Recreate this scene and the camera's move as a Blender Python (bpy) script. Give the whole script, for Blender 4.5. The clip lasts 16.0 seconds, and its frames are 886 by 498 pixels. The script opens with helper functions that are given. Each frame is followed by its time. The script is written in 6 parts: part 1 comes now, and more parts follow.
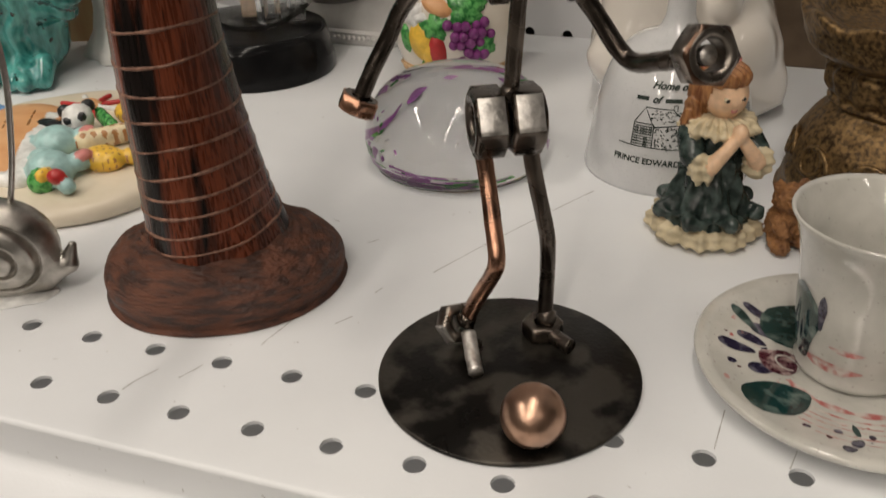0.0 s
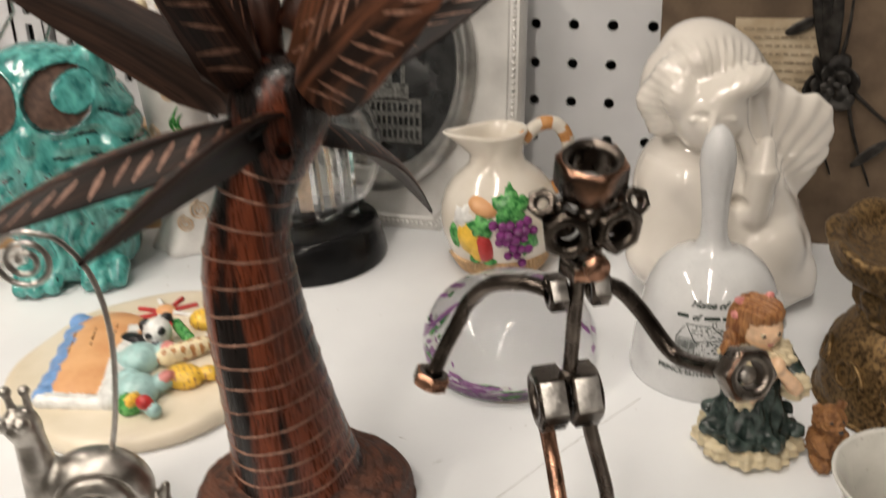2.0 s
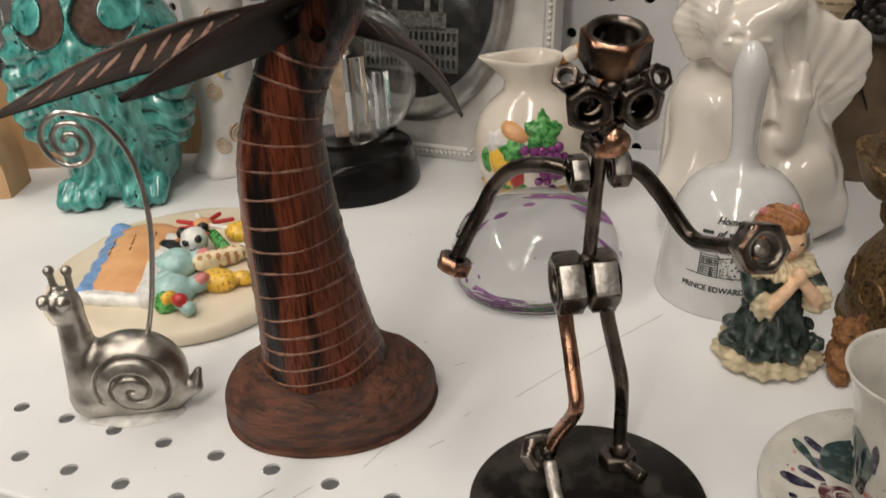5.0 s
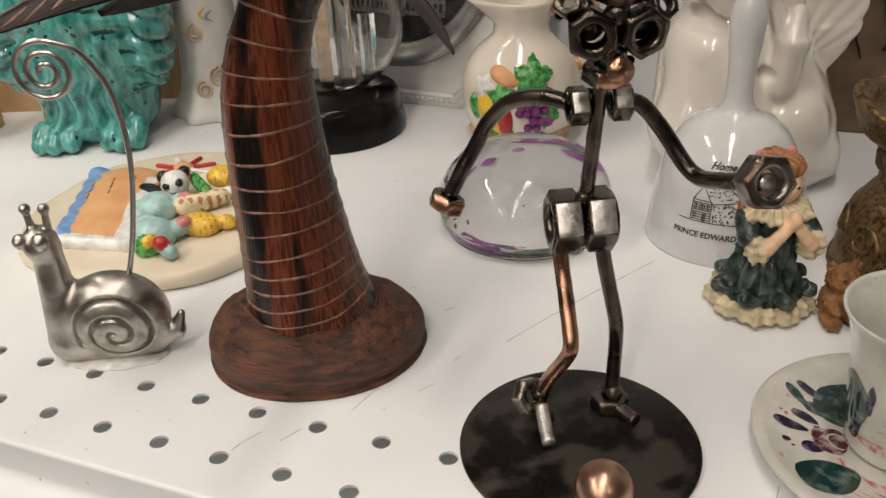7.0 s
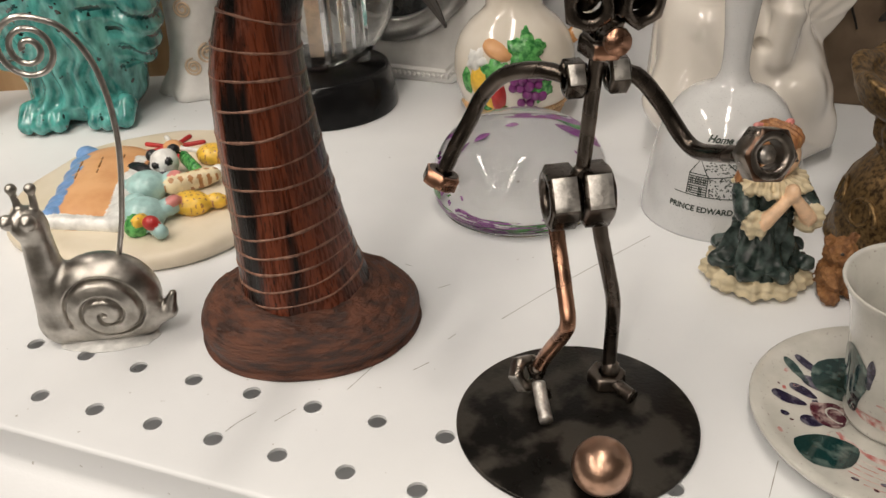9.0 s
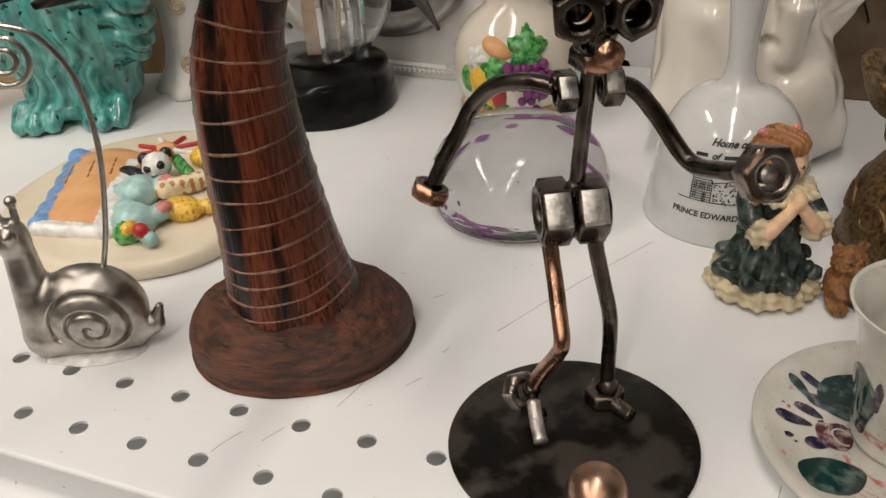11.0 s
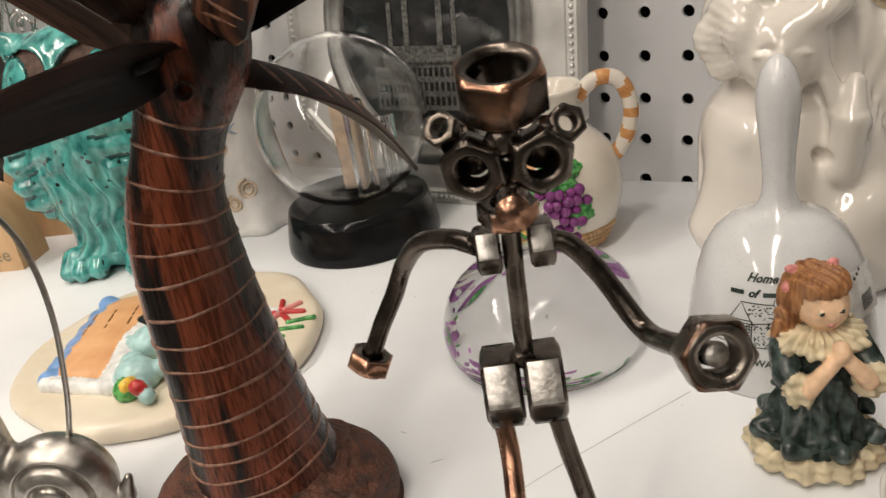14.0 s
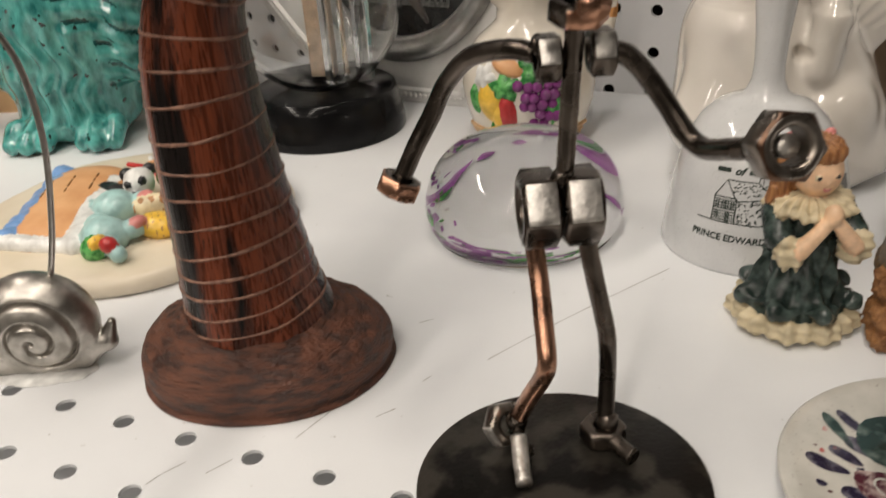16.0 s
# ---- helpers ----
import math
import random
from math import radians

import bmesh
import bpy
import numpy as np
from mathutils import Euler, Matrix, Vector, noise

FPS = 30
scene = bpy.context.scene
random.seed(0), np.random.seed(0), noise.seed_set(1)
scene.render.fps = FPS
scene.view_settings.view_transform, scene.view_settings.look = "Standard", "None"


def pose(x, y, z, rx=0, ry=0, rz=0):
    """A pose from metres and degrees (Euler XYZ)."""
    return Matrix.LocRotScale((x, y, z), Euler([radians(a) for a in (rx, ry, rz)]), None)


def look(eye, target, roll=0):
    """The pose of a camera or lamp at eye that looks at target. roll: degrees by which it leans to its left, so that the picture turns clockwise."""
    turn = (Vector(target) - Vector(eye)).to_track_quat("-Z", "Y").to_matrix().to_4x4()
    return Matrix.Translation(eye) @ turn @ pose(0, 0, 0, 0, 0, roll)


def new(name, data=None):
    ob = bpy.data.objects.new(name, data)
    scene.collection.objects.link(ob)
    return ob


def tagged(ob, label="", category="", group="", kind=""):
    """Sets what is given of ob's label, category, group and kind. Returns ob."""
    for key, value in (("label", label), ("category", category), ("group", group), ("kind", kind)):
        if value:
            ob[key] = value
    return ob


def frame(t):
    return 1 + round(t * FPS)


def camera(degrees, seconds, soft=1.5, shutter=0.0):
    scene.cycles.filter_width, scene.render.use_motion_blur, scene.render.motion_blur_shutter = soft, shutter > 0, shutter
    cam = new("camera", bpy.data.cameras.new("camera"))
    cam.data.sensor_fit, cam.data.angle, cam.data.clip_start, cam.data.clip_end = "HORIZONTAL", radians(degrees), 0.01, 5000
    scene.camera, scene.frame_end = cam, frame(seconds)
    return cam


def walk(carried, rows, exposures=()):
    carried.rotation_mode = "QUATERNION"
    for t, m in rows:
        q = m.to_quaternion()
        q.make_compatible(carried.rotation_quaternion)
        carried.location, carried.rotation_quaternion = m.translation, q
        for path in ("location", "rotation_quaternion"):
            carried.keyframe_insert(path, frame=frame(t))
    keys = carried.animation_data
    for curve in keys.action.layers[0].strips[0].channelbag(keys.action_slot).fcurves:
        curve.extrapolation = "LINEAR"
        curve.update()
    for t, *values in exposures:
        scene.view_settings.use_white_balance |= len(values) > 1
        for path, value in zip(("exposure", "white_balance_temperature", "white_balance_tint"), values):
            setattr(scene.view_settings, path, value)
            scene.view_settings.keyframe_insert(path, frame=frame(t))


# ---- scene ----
cam = camera(53.8, 16.0, shutter=0.5)
PATH = [
    (0, (0.094, -0.191, 0.175), (-0.476, 1.434, -0.842), -1.9),
    (0.5, (0.092, -0.185, 0.183), (-0.494, 1.456, -0.8), -2.1),
    (1, (0.092, -0.178, 0.187), (-0.507, 1.474, -0.767), -2.3),
    (1.5, (0.089, -0.176, 0.201), (-0.523, 1.484, -0.731), -3.4),
    (2, (0.086, -0.193, 0.241), (-0.572, 1.5, -0.597), -4.6),
    (2.5, (0.084, -0.209, 0.256), (-0.614, 1.514, -0.481), -5.2),
    (3, (0.076, -0.219, 0.26), (-0.647, 1.519, -0.415), -4.7),
    (3.5, (0.073, -0.226, 0.263), (-0.66, 1.522, -0.374), -4.2),
    (4, (0.074, -0.225, 0.257), (-0.662, 1.52, -0.384), -4.3),
    (4.5, (0.083, -0.22, 0.238), (-0.657, 1.485, -0.5), -4.3),
    (5, (0.095, -0.21, 0.219), (-0.635, 1.424, -0.675), -3.9),
    (7.5, (0.087, -0.207, 0.209), (-0.583, 1.402, -0.774), -2.8),
    (8, (0.086, -0.205, 0.209), (-0.576, 1.403, -0.779), -2.9),
    (8.5, (0.087, -0.206, 0.209), (-0.569, 1.401, -0.785), -2.9),
    (9, (0.087, -0.205, 0.207), (-0.564, 1.385, -0.817), -3.2),
    (11.5, (0.089, -0.182, 0.212), (-0.586, 1.38, -0.839), -4.0),
    (12, (0.091, -0.172, 0.215), (-0.588, 1.406, -0.809), -4.3),
    (12.5, (0.109, -0.155, 0.207), (-0.665, 1.404, -0.779), -7.6),
    (13, (0.133, -0.137, 0.201), (-0.806, 1.368, -0.723), -11.6),
    (13.5, (0.132, -0.124, 0.197), (-0.873, 1.381, -0.652), -11.7),
    (14, (0.123, -0.13, 0.202), (-0.856, 1.417, -0.603), -9.9),
    (14.5, (0.11, -0.139, 0.202), (-0.791, 1.454, -0.606), -7.6),
    (15, (0.111, -0.148, 0.197), (-0.726, 1.467, -0.635), -6.2),
    (15.5, (0.109, -0.158, 0.188), (-0.691, 1.453, -0.685), -5.1),
    (16, (0.096, -0.16, 0.175), (-0.679, 1.436, -0.749), -4.0),
]
walk(cam, [(t, look(eye, target, roll)) for t, eye, target, roll in PATH], [(0.0, -0.36), (1.5, -0.10), (2.5, 0.24), (3.5, 0.18), (4.2, 0.14), (5.0, -0.16), (9.0, -0.06), (12.0, -0.22), (13.5, 0.10), (14.5, 0.14), (16.0, -0.04)])

# ---- world and lamps ----
world = bpy.data.worlds.new("store_world")
scene.world = world
world.use_nodes = True
world.node_tree.nodes["Background"].inputs["Color"].default_value = (0.9, 0.92, 1.0, 1)
world.node_tree.nodes["Background"].inputs["Strength"].default_value = 0.02

# The fixtures on one side of the aisle burn brighter than those on the other.
for lx, watts, rows in ((-1.15, 18.0, (-0.35, -1.75, -3.15, -4.75)), (0.05, 13.0, (-0.35, -1.75, -3.15, -4.75)), (1.25, 7.0, (-1.75, -4.75))):
    for ly in rows:
        lamp = bpy.data.lights.new("tube_lamp", "AREA")
        lamp.shape, lamp.size, lamp.size_y = "RECTANGLE", 0.13, 1.2
        lamp.energy, lamp.color = watts, (1.0, 0.90, 0.79)
        new("tube_lamp", lamp).matrix_world = pose(lx, ly, 1.62)


# ---- materials ----
def mat(name, c1, c2=None, rough=0.5, metal=0.0, scale=60.0, spread=(0.35, 0.65), bump=0.0, bump_scale=400.0,
        coat=0.0, rough2=None, stretch=None, detail=5.0, speck=None, speck_scale=900.0, speck_at=(0.66, 0.72), ior=1.5, spec=0.5, bump_dist=0.001):
    m = bpy.data.materials.new(name)
    m.use_nodes = True
    nt = m.node_tree
    b = nt.nodes["Principled BSDF"]
    b.inputs["Metallic"].default_value = metal
    b.inputs["Roughness"].default_value = rough
    b.inputs["IOR"].default_value = ior
    b.inputs["Specular IOR Level"].default_value = spec
    b.inputs["Coat Weight"].default_value = coat
    b.inputs["Coat Roughness"].default_value = 0.05
    tc = nt.nodes.new("ShaderNodeTexCoord")
    mp = nt.nodes.new("ShaderNodeMapping")
    mp.inputs["Scale"].default_value = stretch or (1, 1, 1)
    nt.links.new(tc.outputs["Object"], mp.inputs["Vector"])
    n1 = nt.nodes.new("ShaderNodeTexNoise")
    n1.inputs["Scale"].default_value, n1.inputs["Detail"].default_value = scale, detail
    nt.links.new(mp.outputs["Vector"], n1.inputs["Vector"])
    ramp = nt.nodes.new("ShaderNodeValToRGB")
    ramp.color_ramp.elements[0].position, ramp.color_ramp.elements[1].position = spread
    ramp.color_ramp.elements[0].color = (*c1, 1)
    ramp.color_ramp.elements[1].color = (*(c2 or c1), 1)
    nt.links.new(n1.outputs["Fac"], ramp.inputs["Fac"])
    out = ramp.outputs["Color"]
    if speck:
        n3 = nt.nodes.new("ShaderNodeTexNoise")
        n3.inputs["Scale"].default_value = speck_scale
        nt.links.new(tc.outputs["Object"], n3.inputs["Vector"])
        r3 = nt.nodes.new("ShaderNodeMapRange")
        r3.inputs["From Min"].default_value, r3.inputs["From Max"].default_value = speck_at
        nt.links.new(n3.outputs["Fac"], r3.inputs["Value"])
        mx = nt.nodes.new("ShaderNodeMix")
        mx.data_type = "RGBA"
        for s in mx.inputs:
            if s.name == "B" and s.type == "RGBA":
                s.default_value = (*speck, 1)
            if s.name == "A" and s.type == "RGBA":
                nt.links.new(out, s)
            if s.name == "Factor" and s.type == "VALUE":
                nt.links.new(r3.outputs["Result"], s)
        out = [o for o in mx.outputs if o.type == "RGBA"][0]
    nt.links.new(out, b.inputs["Base Color"])
    if rough2 is not None:
        rr = nt.nodes.new("ShaderNodeMapRange")
        rr.inputs["From Min"].default_value, rr.inputs["From Max"].default_value = 0.35, 0.65
        rr.inputs["To Min"].default_value, rr.inputs["To Max"].default_value = rough, rough2
        nt.links.new(n1.outputs["Fac"], rr.inputs["Value"])
        nt.links.new(rr.outputs["Result"], b.inputs["Roughness"])
    if bump:
        n2 = nt.nodes.new("ShaderNodeTexNoise")
        n2.inputs["Scale"].default_value, n2.inputs["Detail"].default_value = bump_scale, 6
        nt.links.new(mp.outputs["Vector"], n2.inputs["Vector"])
        bp = nt.nodes.new("ShaderNodeBump")
        bp.inputs["Strength"].default_value, bp.inputs["Distance"].default_value = bump, bump_dist
        nt.links.new(n2.outputs["Fac"], bp.inputs["Height"])
        nt.links.new(bp.outputs["Normal"], b.inputs["Normal"])
    return m


def glass(name, tint=(1, 1, 1), ior=1.48, rough=0.0):
    m = bpy.data.materials.new(name)
    m.use_nodes = True
    b = m.node_tree.nodes["Principled BSDF"]
    b.inputs["Base Color"].default_value = (*tint, 1)
    b.inputs["Transmission Weight"].default_value = 1
    b.inputs["Roughness"].default_value, b.inputs["IOR"].default_value = rough, ior
    return m


SHELF = mat("white_shelf_enamel", (0.72, 0.735, 0.755), (0.80, 0.815, 0.83), 0.40, scale=9, rough2=0.52, bump=0.06, bump_scale=900, speck=(0.42, 0.41, 0.39), speck_scale=260, speck_at=(0.735, 0.80))
PEG = mat("pale_grey_pegboard", (0.60, 0.605, 0.62), (0.68, 0.685, 0.70), 0.55, scale=14, bump=0.05, bump_scale=700)
# Near-black colour that paints the shade inside the pegboard holes.
HOLE = mat("hole_shade_dark", (0.035, 0.033, 0.03), (0.07, 0.065, 0.06), 0.9, scale=40)
ROOM = mat("store_wall_paint", (0.15, 0.145, 0.135), (0.26, 0.25, 0.23), 0.8, scale=2)
FLOOR = mat("store_floor_tile", (0.16, 0.155, 0.145), (0.22, 0.21, 0.195), 0.5, scale=5)
CEIL = mat("ceiling_board", (0.45, 0.44, 0.425), (0.52, 0.51, 0.49), 0.9, scale=30)
SCRATCH = mat("grey_scratch", (0.25, 0.24, 0.22), (0.42, 0.41, 0.39), 0.7, scale=500)
MOUND = mat("carved_brown_wood", (0.036, 0.013, 0.0075), (0.130, 0.047, 0.025), 0.45, scale=170, stretch=(0.5, 1, 2.6), bump=1.0, bump_scale=460, rough2=0.68, bump_dist=0.0018, spread=(0.38, 0.62))
CUT = mat("pale_fresh_cut_wood", (0.13, 0.058, 0.037), (0.32, 0.17, 0.115), 0.5, scale=420, bump=0.3, bump_scale=900)
COCO = mat("rough_brown_wood", (0.030, 0.011, 0.007), (0.115, 0.040, 0.022), 0.45, scale=190, stretch=(1, 1, 0.25), bump=0.5, bump_scale=450, bump_dist=0.0012)

STEEL = mat("darkened_steel", (0.060, 0.049, 0.041), (0.175, 0.148, 0.127), 0.20, 1.0, scale=75, rough2=0.33, bump=0.10, bump_scale=900)
# Bright rod steel; on nut flats it also paints the light they catch.
BRIGHT = mat("bright_steel_and_lit_flats", (0.34, 0.32, 0.295), (0.74, 0.71, 0.67), 0.34, 0.9, scale=330, spread=(0.30, 0.56), rough2=0.48, bump=0.3, bump_scale=650)
WORN = mat("worn_grey_steel", (0.17, 0.145, 0.125), (0.40, 0.36, 0.32), 0.24, 1.0, scale=120, rough2=0.36, bump=0.12, bump_scale=800)
PATINA = mat("copper_tinted_dark_steel", (0.055, 0.043, 0.036), (0.25, 0.135, 0.085), 0.23, 1.0, scale=110, spread=(0.44, 0.70), rough2=0.34, bump=0.1, bump_scale=800)
COPPER = mat("copper_plated_steel", (0.20, 0.115, 0.082), (0.66, 0.36, 0.235), 0.23, 1.0, scale=70, rough2=0.33, bump=0.08, bump_scale=800)
PLATE = mat("blackened_base_plate", (0.012, 0.0105, 0.009), (0.070, 0.062, 0.052), 0.27, 0.75, scale=55, spread=(0.45, 0.55), rough2=0.48, bump=0.12, bump_scale=700)
PEWTER = mat("brushed_pewter", (0.33, 0.31, 0.28), (0.56, 0.53, 0.49), 0.30, 1.0, scale=160, rough2=0.40, bump=0.05, bump_scale=1200)
WIRE = mat("dull_steel_wire", (0.46, 0.44, 0.41), (0.60, 0.58, 0.55), 0.28, 1.0, scale=300)
SHINYWIRE = mat("bright_steel_wire", (0.74, 0.73, 0.71), (0.86, 0.85, 0.83), 0.17, 1.0, scale=300)
SILVER = mat("silver_frame_metal", (0.64, 0.63, 0.61), (0.78, 0.77, 0.75), 0.42, 0.7, scale=40, rough2=0.52, bump=0.06, bump_scale=500)
DARKSILVER = mat("dark_pewter_ring", (0.26, 0.26, 0.25), (0.46, 0.455, 0.445), 0.36, 0.85, scale=60)
BLACKGLASS = mat("black_etched_picture", (0.012, 0.013, 0.014), (0.035, 0.036, 0.036), 0.12, 0.0, scale=80, coat=0.6)
ETCH = mat("grey_etched_detail", (0.04, 0.04, 0.037), (0.15, 0.15, 0.14), 0.5, 0.0, scale=500)

TURQ = mat("turquoise_crackle_glaze", (0.008, 0.120, 0.115), (0.115, 0.455, 0.415), 0.10, scale=165, coat=0.6, spread=(0.30, 0.66), stretch=(1, 1, 0.45), bump=0.35, bump_scale=230, bump_dist=0.0012, speck=(0.012, 0.022, 0.02), speck_scale=150, speck_at=(0.69, 0.72))
BISQUE = mat("bare_brown_clay", (0.050, 0.026, 0.017), (0.10, 0.055, 0.038), 0.75, scale=250, bump=0.4, bump_scale=500)
IVORY = mat("ivory_glazed_ceramic", (0.70, 0.655, 0.59), (0.76, 0.715, 0.655), 0.09, scale=22, coat=0.7, bump=0.05, bump_scale=80, bump_dist=0.001)
BELLWHITE = mat("speckled_white_porcelain", (0.57, 0.575, 0.58), (0.66, 0.665, 0.665), 0.10, scale=40, coat=0.6, speck=(0.45, 0.455, 0.46), speck_scale=1500, speck_at=(0.64, 0.73), bump=0.05, bump_scale=200)
PRINT = mat("dark_green_print", (0.010, 0.022, 0.016), (0.03, 0.045, 0.035), 0.4, scale=800)
CREAM = mat("cream_glazed_ceramic", (0.68, 0.62, 0.53), (0.76, 0.71, 0.63), 0.14, scale=35, coat=0.5, bump=0.05, bump_scale=120)
SAUCER = mat("grey_white_stoneware", (0.47, 0.46, 0.42), (0.59, 0.575, 0.53), 0.10, scale=70, coat=0.7, bump=0.08, bump_scale=90, speck=(0.33, 0.29, 0.27), speck_scale=800, speck_at=(0.67, 0.75))
PINK = mat("pink_brushed_glaze", (0.42, 0.12, 0.11), (0.56, 0.50, 0.46), 0.12, scale=300, coat=0.6, spread=(0.36, 0.62))
TEAL = mat("dark_teal_glaze", (0.007, 0.034, 0.033), (0.20, 0.26, 0.235), 0.12, spread=(0.50, 0.86), scale=190, coat=0.6)
NAVY = mat("navy_violet_glaze", (0.016, 0.014, 0.040), (0.26, 0.25, 0.29), 0.12, spread=(0.50, 0.84), scale=260, coat=0.6)
MAUVE = mat("plum_glaze", (0.07, 0.014, 0.026), (0.44, 0.34, 0.32), 0.12, spread=(0.46, 0.68), scale=300, coat=0.6)
GOLD = mat("antique_gold_resin", (0.055, 0.033, 0.015), (0.24, 0.150, 0.062), 0.36, 0.7, scale=520, rough2=0.5, bump=0.25, bump_scale=380, bump_dist=0.0012, spread=(0.36, 0.62))
BOARD = mat("brown_fibre_board", (0.085, 0.055, 0.032), (0.14, 0.095, 0.058), 0.7, scale=60, bump=0.2, bump_scale=400)
PARCH = mat("parchment_print", (0.42, 0.33, 0.22), (0.56, 0.47, 0.34), 0.16, scale=60, coat=0.5)
INK = mat("faded_ink", (0.20, 0.15, 0.10), (0.30, 0.24, 0.16), 0.6, scale=500)
BLACKROSE = mat("blackened_metal_rose", (0.015, 0.014, 0.013), (0.06, 0.055, 0.05), 0.38, 0.6, scale=160)
BLACKPLASTIC = mat("black_plastic_base", (0.004, 0.004, 0.0045), (0.009, 0.009, 0.0095), 0.16, spec=0.18, scale=50)
MAPLE = mat("pale_maple_wood", (0.47, 0.28, 0.14), (0.60, 0.39, 0.21), 0.5, scale=60, stretch=(1, 1, 0.15), bump=0.05)
PLAQUE = mat("cream_resin_plaque", (0.66, 0.58, 0.44), (0.74, 0.66, 0.53), 0.32, scale=40, bump=0.08, bump_scale=150)


def paint(name, c, rough=0.3):
    return mat(name, tuple(v * 0.8 for v in c), tuple(min(1, v * 1.15) for v in c), rough, scale=180, bump=0.1, bump_scale=500)


ORANGE = mat("orange_paint", (0.62, 0.30, 0.13), (0.74, 0.42, 0.20), 0.4, scale=60, bump=0.1, bump_scale=400)
BLUE = paint("cornflower_blue_paint", (0.17, 0.32, 0.60))
WHITE = paint("white_paint", (0.74, 0.74, 0.72))
PALEBLUE = paint("pale_blue_paint", (0.36, 0.56, 0.55))
YELLOW = paint("golden_yellow_paint", (0.78, 0.49, 0.06))
GREEN = mat("leaf_green_paint", (0.018, 0.15, 0.03), (0.13, 0.44, 0.12), 0.25, scale=330, spread=(0.40, 0.62), bump=0.3, bump_scale=500)
RED = paint("red_paint", (0.46, 0.03, 0.03))
BLACK = paint("black_paint", (0.015, 0.015, 0.017))
PURPLE = paint("grape_purple_glaze", (0.19, 0.035, 0.17), 0.10)
TAN = paint("tan_basket_glaze", (0.56, 0.37, 0.20), 0.3)
SKIN = paint("painted_skin_tone", (0.82, 0.55, 0.35), 0.35)
HAIR = mat("painted_auburn_hair", (0.17, 0.058, 0.018), (0.42, 0.20, 0.075), 0.45, scale=700, stretch=(1, 1, 0.12), bump=0.4, bump_scale=900)
LACE = paint("ecru_lace_paint", (0.60, 0.51, 0.34), 0.5)
DRESS = mat("dark_green_dress_paint", (0.014, 0.024, 0.021), (0.075, 0.105, 0.095), 0.27, scale=170, spread=(0.42, 0.66), bump=0.3, bump_scale=380)
FUR = mat("orange_brown_fur_paint", (0.16, 0.065, 0.022), (0.34, 0.16, 0.055), 0.6, scale=300, bump=0.9, bump_scale=700, bump_dist=0.0015)
ROSYPINK = paint("pink_paint", (0.64, 0.24, 0.22))
VASEWHITE = mat("white_bisque_vase", (0.60, 0.585, 0.565), (0.70, 0.685, 0.665), 0.3, scale=90, bump=0.25, bump_scale=240)
SHELLTAN = paint("shell_beige_paint", (0.60, 0.46, 0.33), 0.5)
GREYBLUE = paint("grey_blue_paint", (0.36, 0.45, 0.55), 0.4)
CLEAR = glass("clear_glass", (0.955, 0.965, 0.97), 1.45)
GLOBEGLASS = glass("globe_glass", (0.97, 0.975, 0.975), 1.40)
FILM = glass("plastic_film", (0.96, 0.96, 0.96), 1.03, 0.06)
DARKSTUFF = mat("charcoal_fabric", (0.030, 0.026, 0.024), (0.085, 0.075, 0.068), 0.8, scale=60)


def wood(name, dark, light, rough, stretch, coords="Object", band=80.0, spread=(0.42, 0.58), spec=0.5):
    """Straight-grained wood: broad dark bands, fine fibres and short dark pores along the grain."""
    m = bpy.data.materials.new(name)
    m.use_nodes = True
    nt = m.node_tree
    b = nt.nodes["Principled BSDF"]
    b.inputs["Specular IOR Level"].default_value = spec
    tc = nt.nodes.new("ShaderNodeTexCoord")
    facs = []
    for scale, squeeze, detail in ((band, 0.09, 3), (850, 0.035, 4), (1700, 0.05, 2)):
        mp = nt.nodes.new("ShaderNodeMapping")
        mp.inputs["Scale"].default_value = tuple(1 if k else squeeze for k in stretch)
        n = nt.nodes.new("ShaderNodeTexNoise")
        n.inputs["Scale"].default_value, n.inputs["Detail"].default_value = scale, detail
        nt.links.new(tc.outputs[coords], mp.inputs["Vector"])
        nt.links.new(mp.outputs["Vector"], n.inputs["Vector"])
        facs.append(n.outputs["Fac"])
    ramp = nt.nodes.new("ShaderNodeValToRGB")
    ramp.color_ramp.elements[0].position, ramp.color_ramp.elements[1].position = spread
    ramp.color_ramp.elements[0].color, ramp.color_ramp.elements[1].color = (*dark, 1), (*light, 1)
    nt.links.new(facs[0], ramp.inputs["Fac"])
    out = ramp.outputs["Color"]
    for fac, lo, hi, a, z in ((facs[1], 0.36, 0.64, 0.45, 1.25), (facs[2], 0.60, 0.68, 1.0, 0.22)):
        mr = nt.nodes.new("ShaderNodeMapRange")
        for key, val in (("From Min", lo), ("From Max", hi), ("To Min", a), ("To Max", z)):
            mr.inputs[key].default_value = val
        nt.links.new(fac, mr.inputs["Value"])
        mul = nt.nodes.new("ShaderNodeVectorMath")
        mul.operation = "SCALE"
        nt.links.new(out, mul.inputs[0])
        nt.links.new(mr.outputs["Result"], mul.inputs["Scale"])
        out = mul.outputs["Vector"]
    nt.links.new(out, b.inputs["Base Color"])
    rr = nt.nodes.new("ShaderNodeMapRange")
    rr.inputs["To Min"].default_value, rr.inputs["To Max"].default_value = rough - 0.04, rough + 0.16
    nt.links.new(facs[1], rr.inputs["Value"])
    nt.links.new(rr.outputs["Result"], b.inputs["Roughness"])
    bp = nt.nodes.new("ShaderNodeBump")
    bp.inputs["Strength"].default_value, bp.inputs["Distance"].default_value = 0.3, 0.0006
    nt.links.new(facs[1], bp.inputs["Height"])
    nt.links.new(bp.outputs["Normal"], b.inputs["Normal"])
    return m


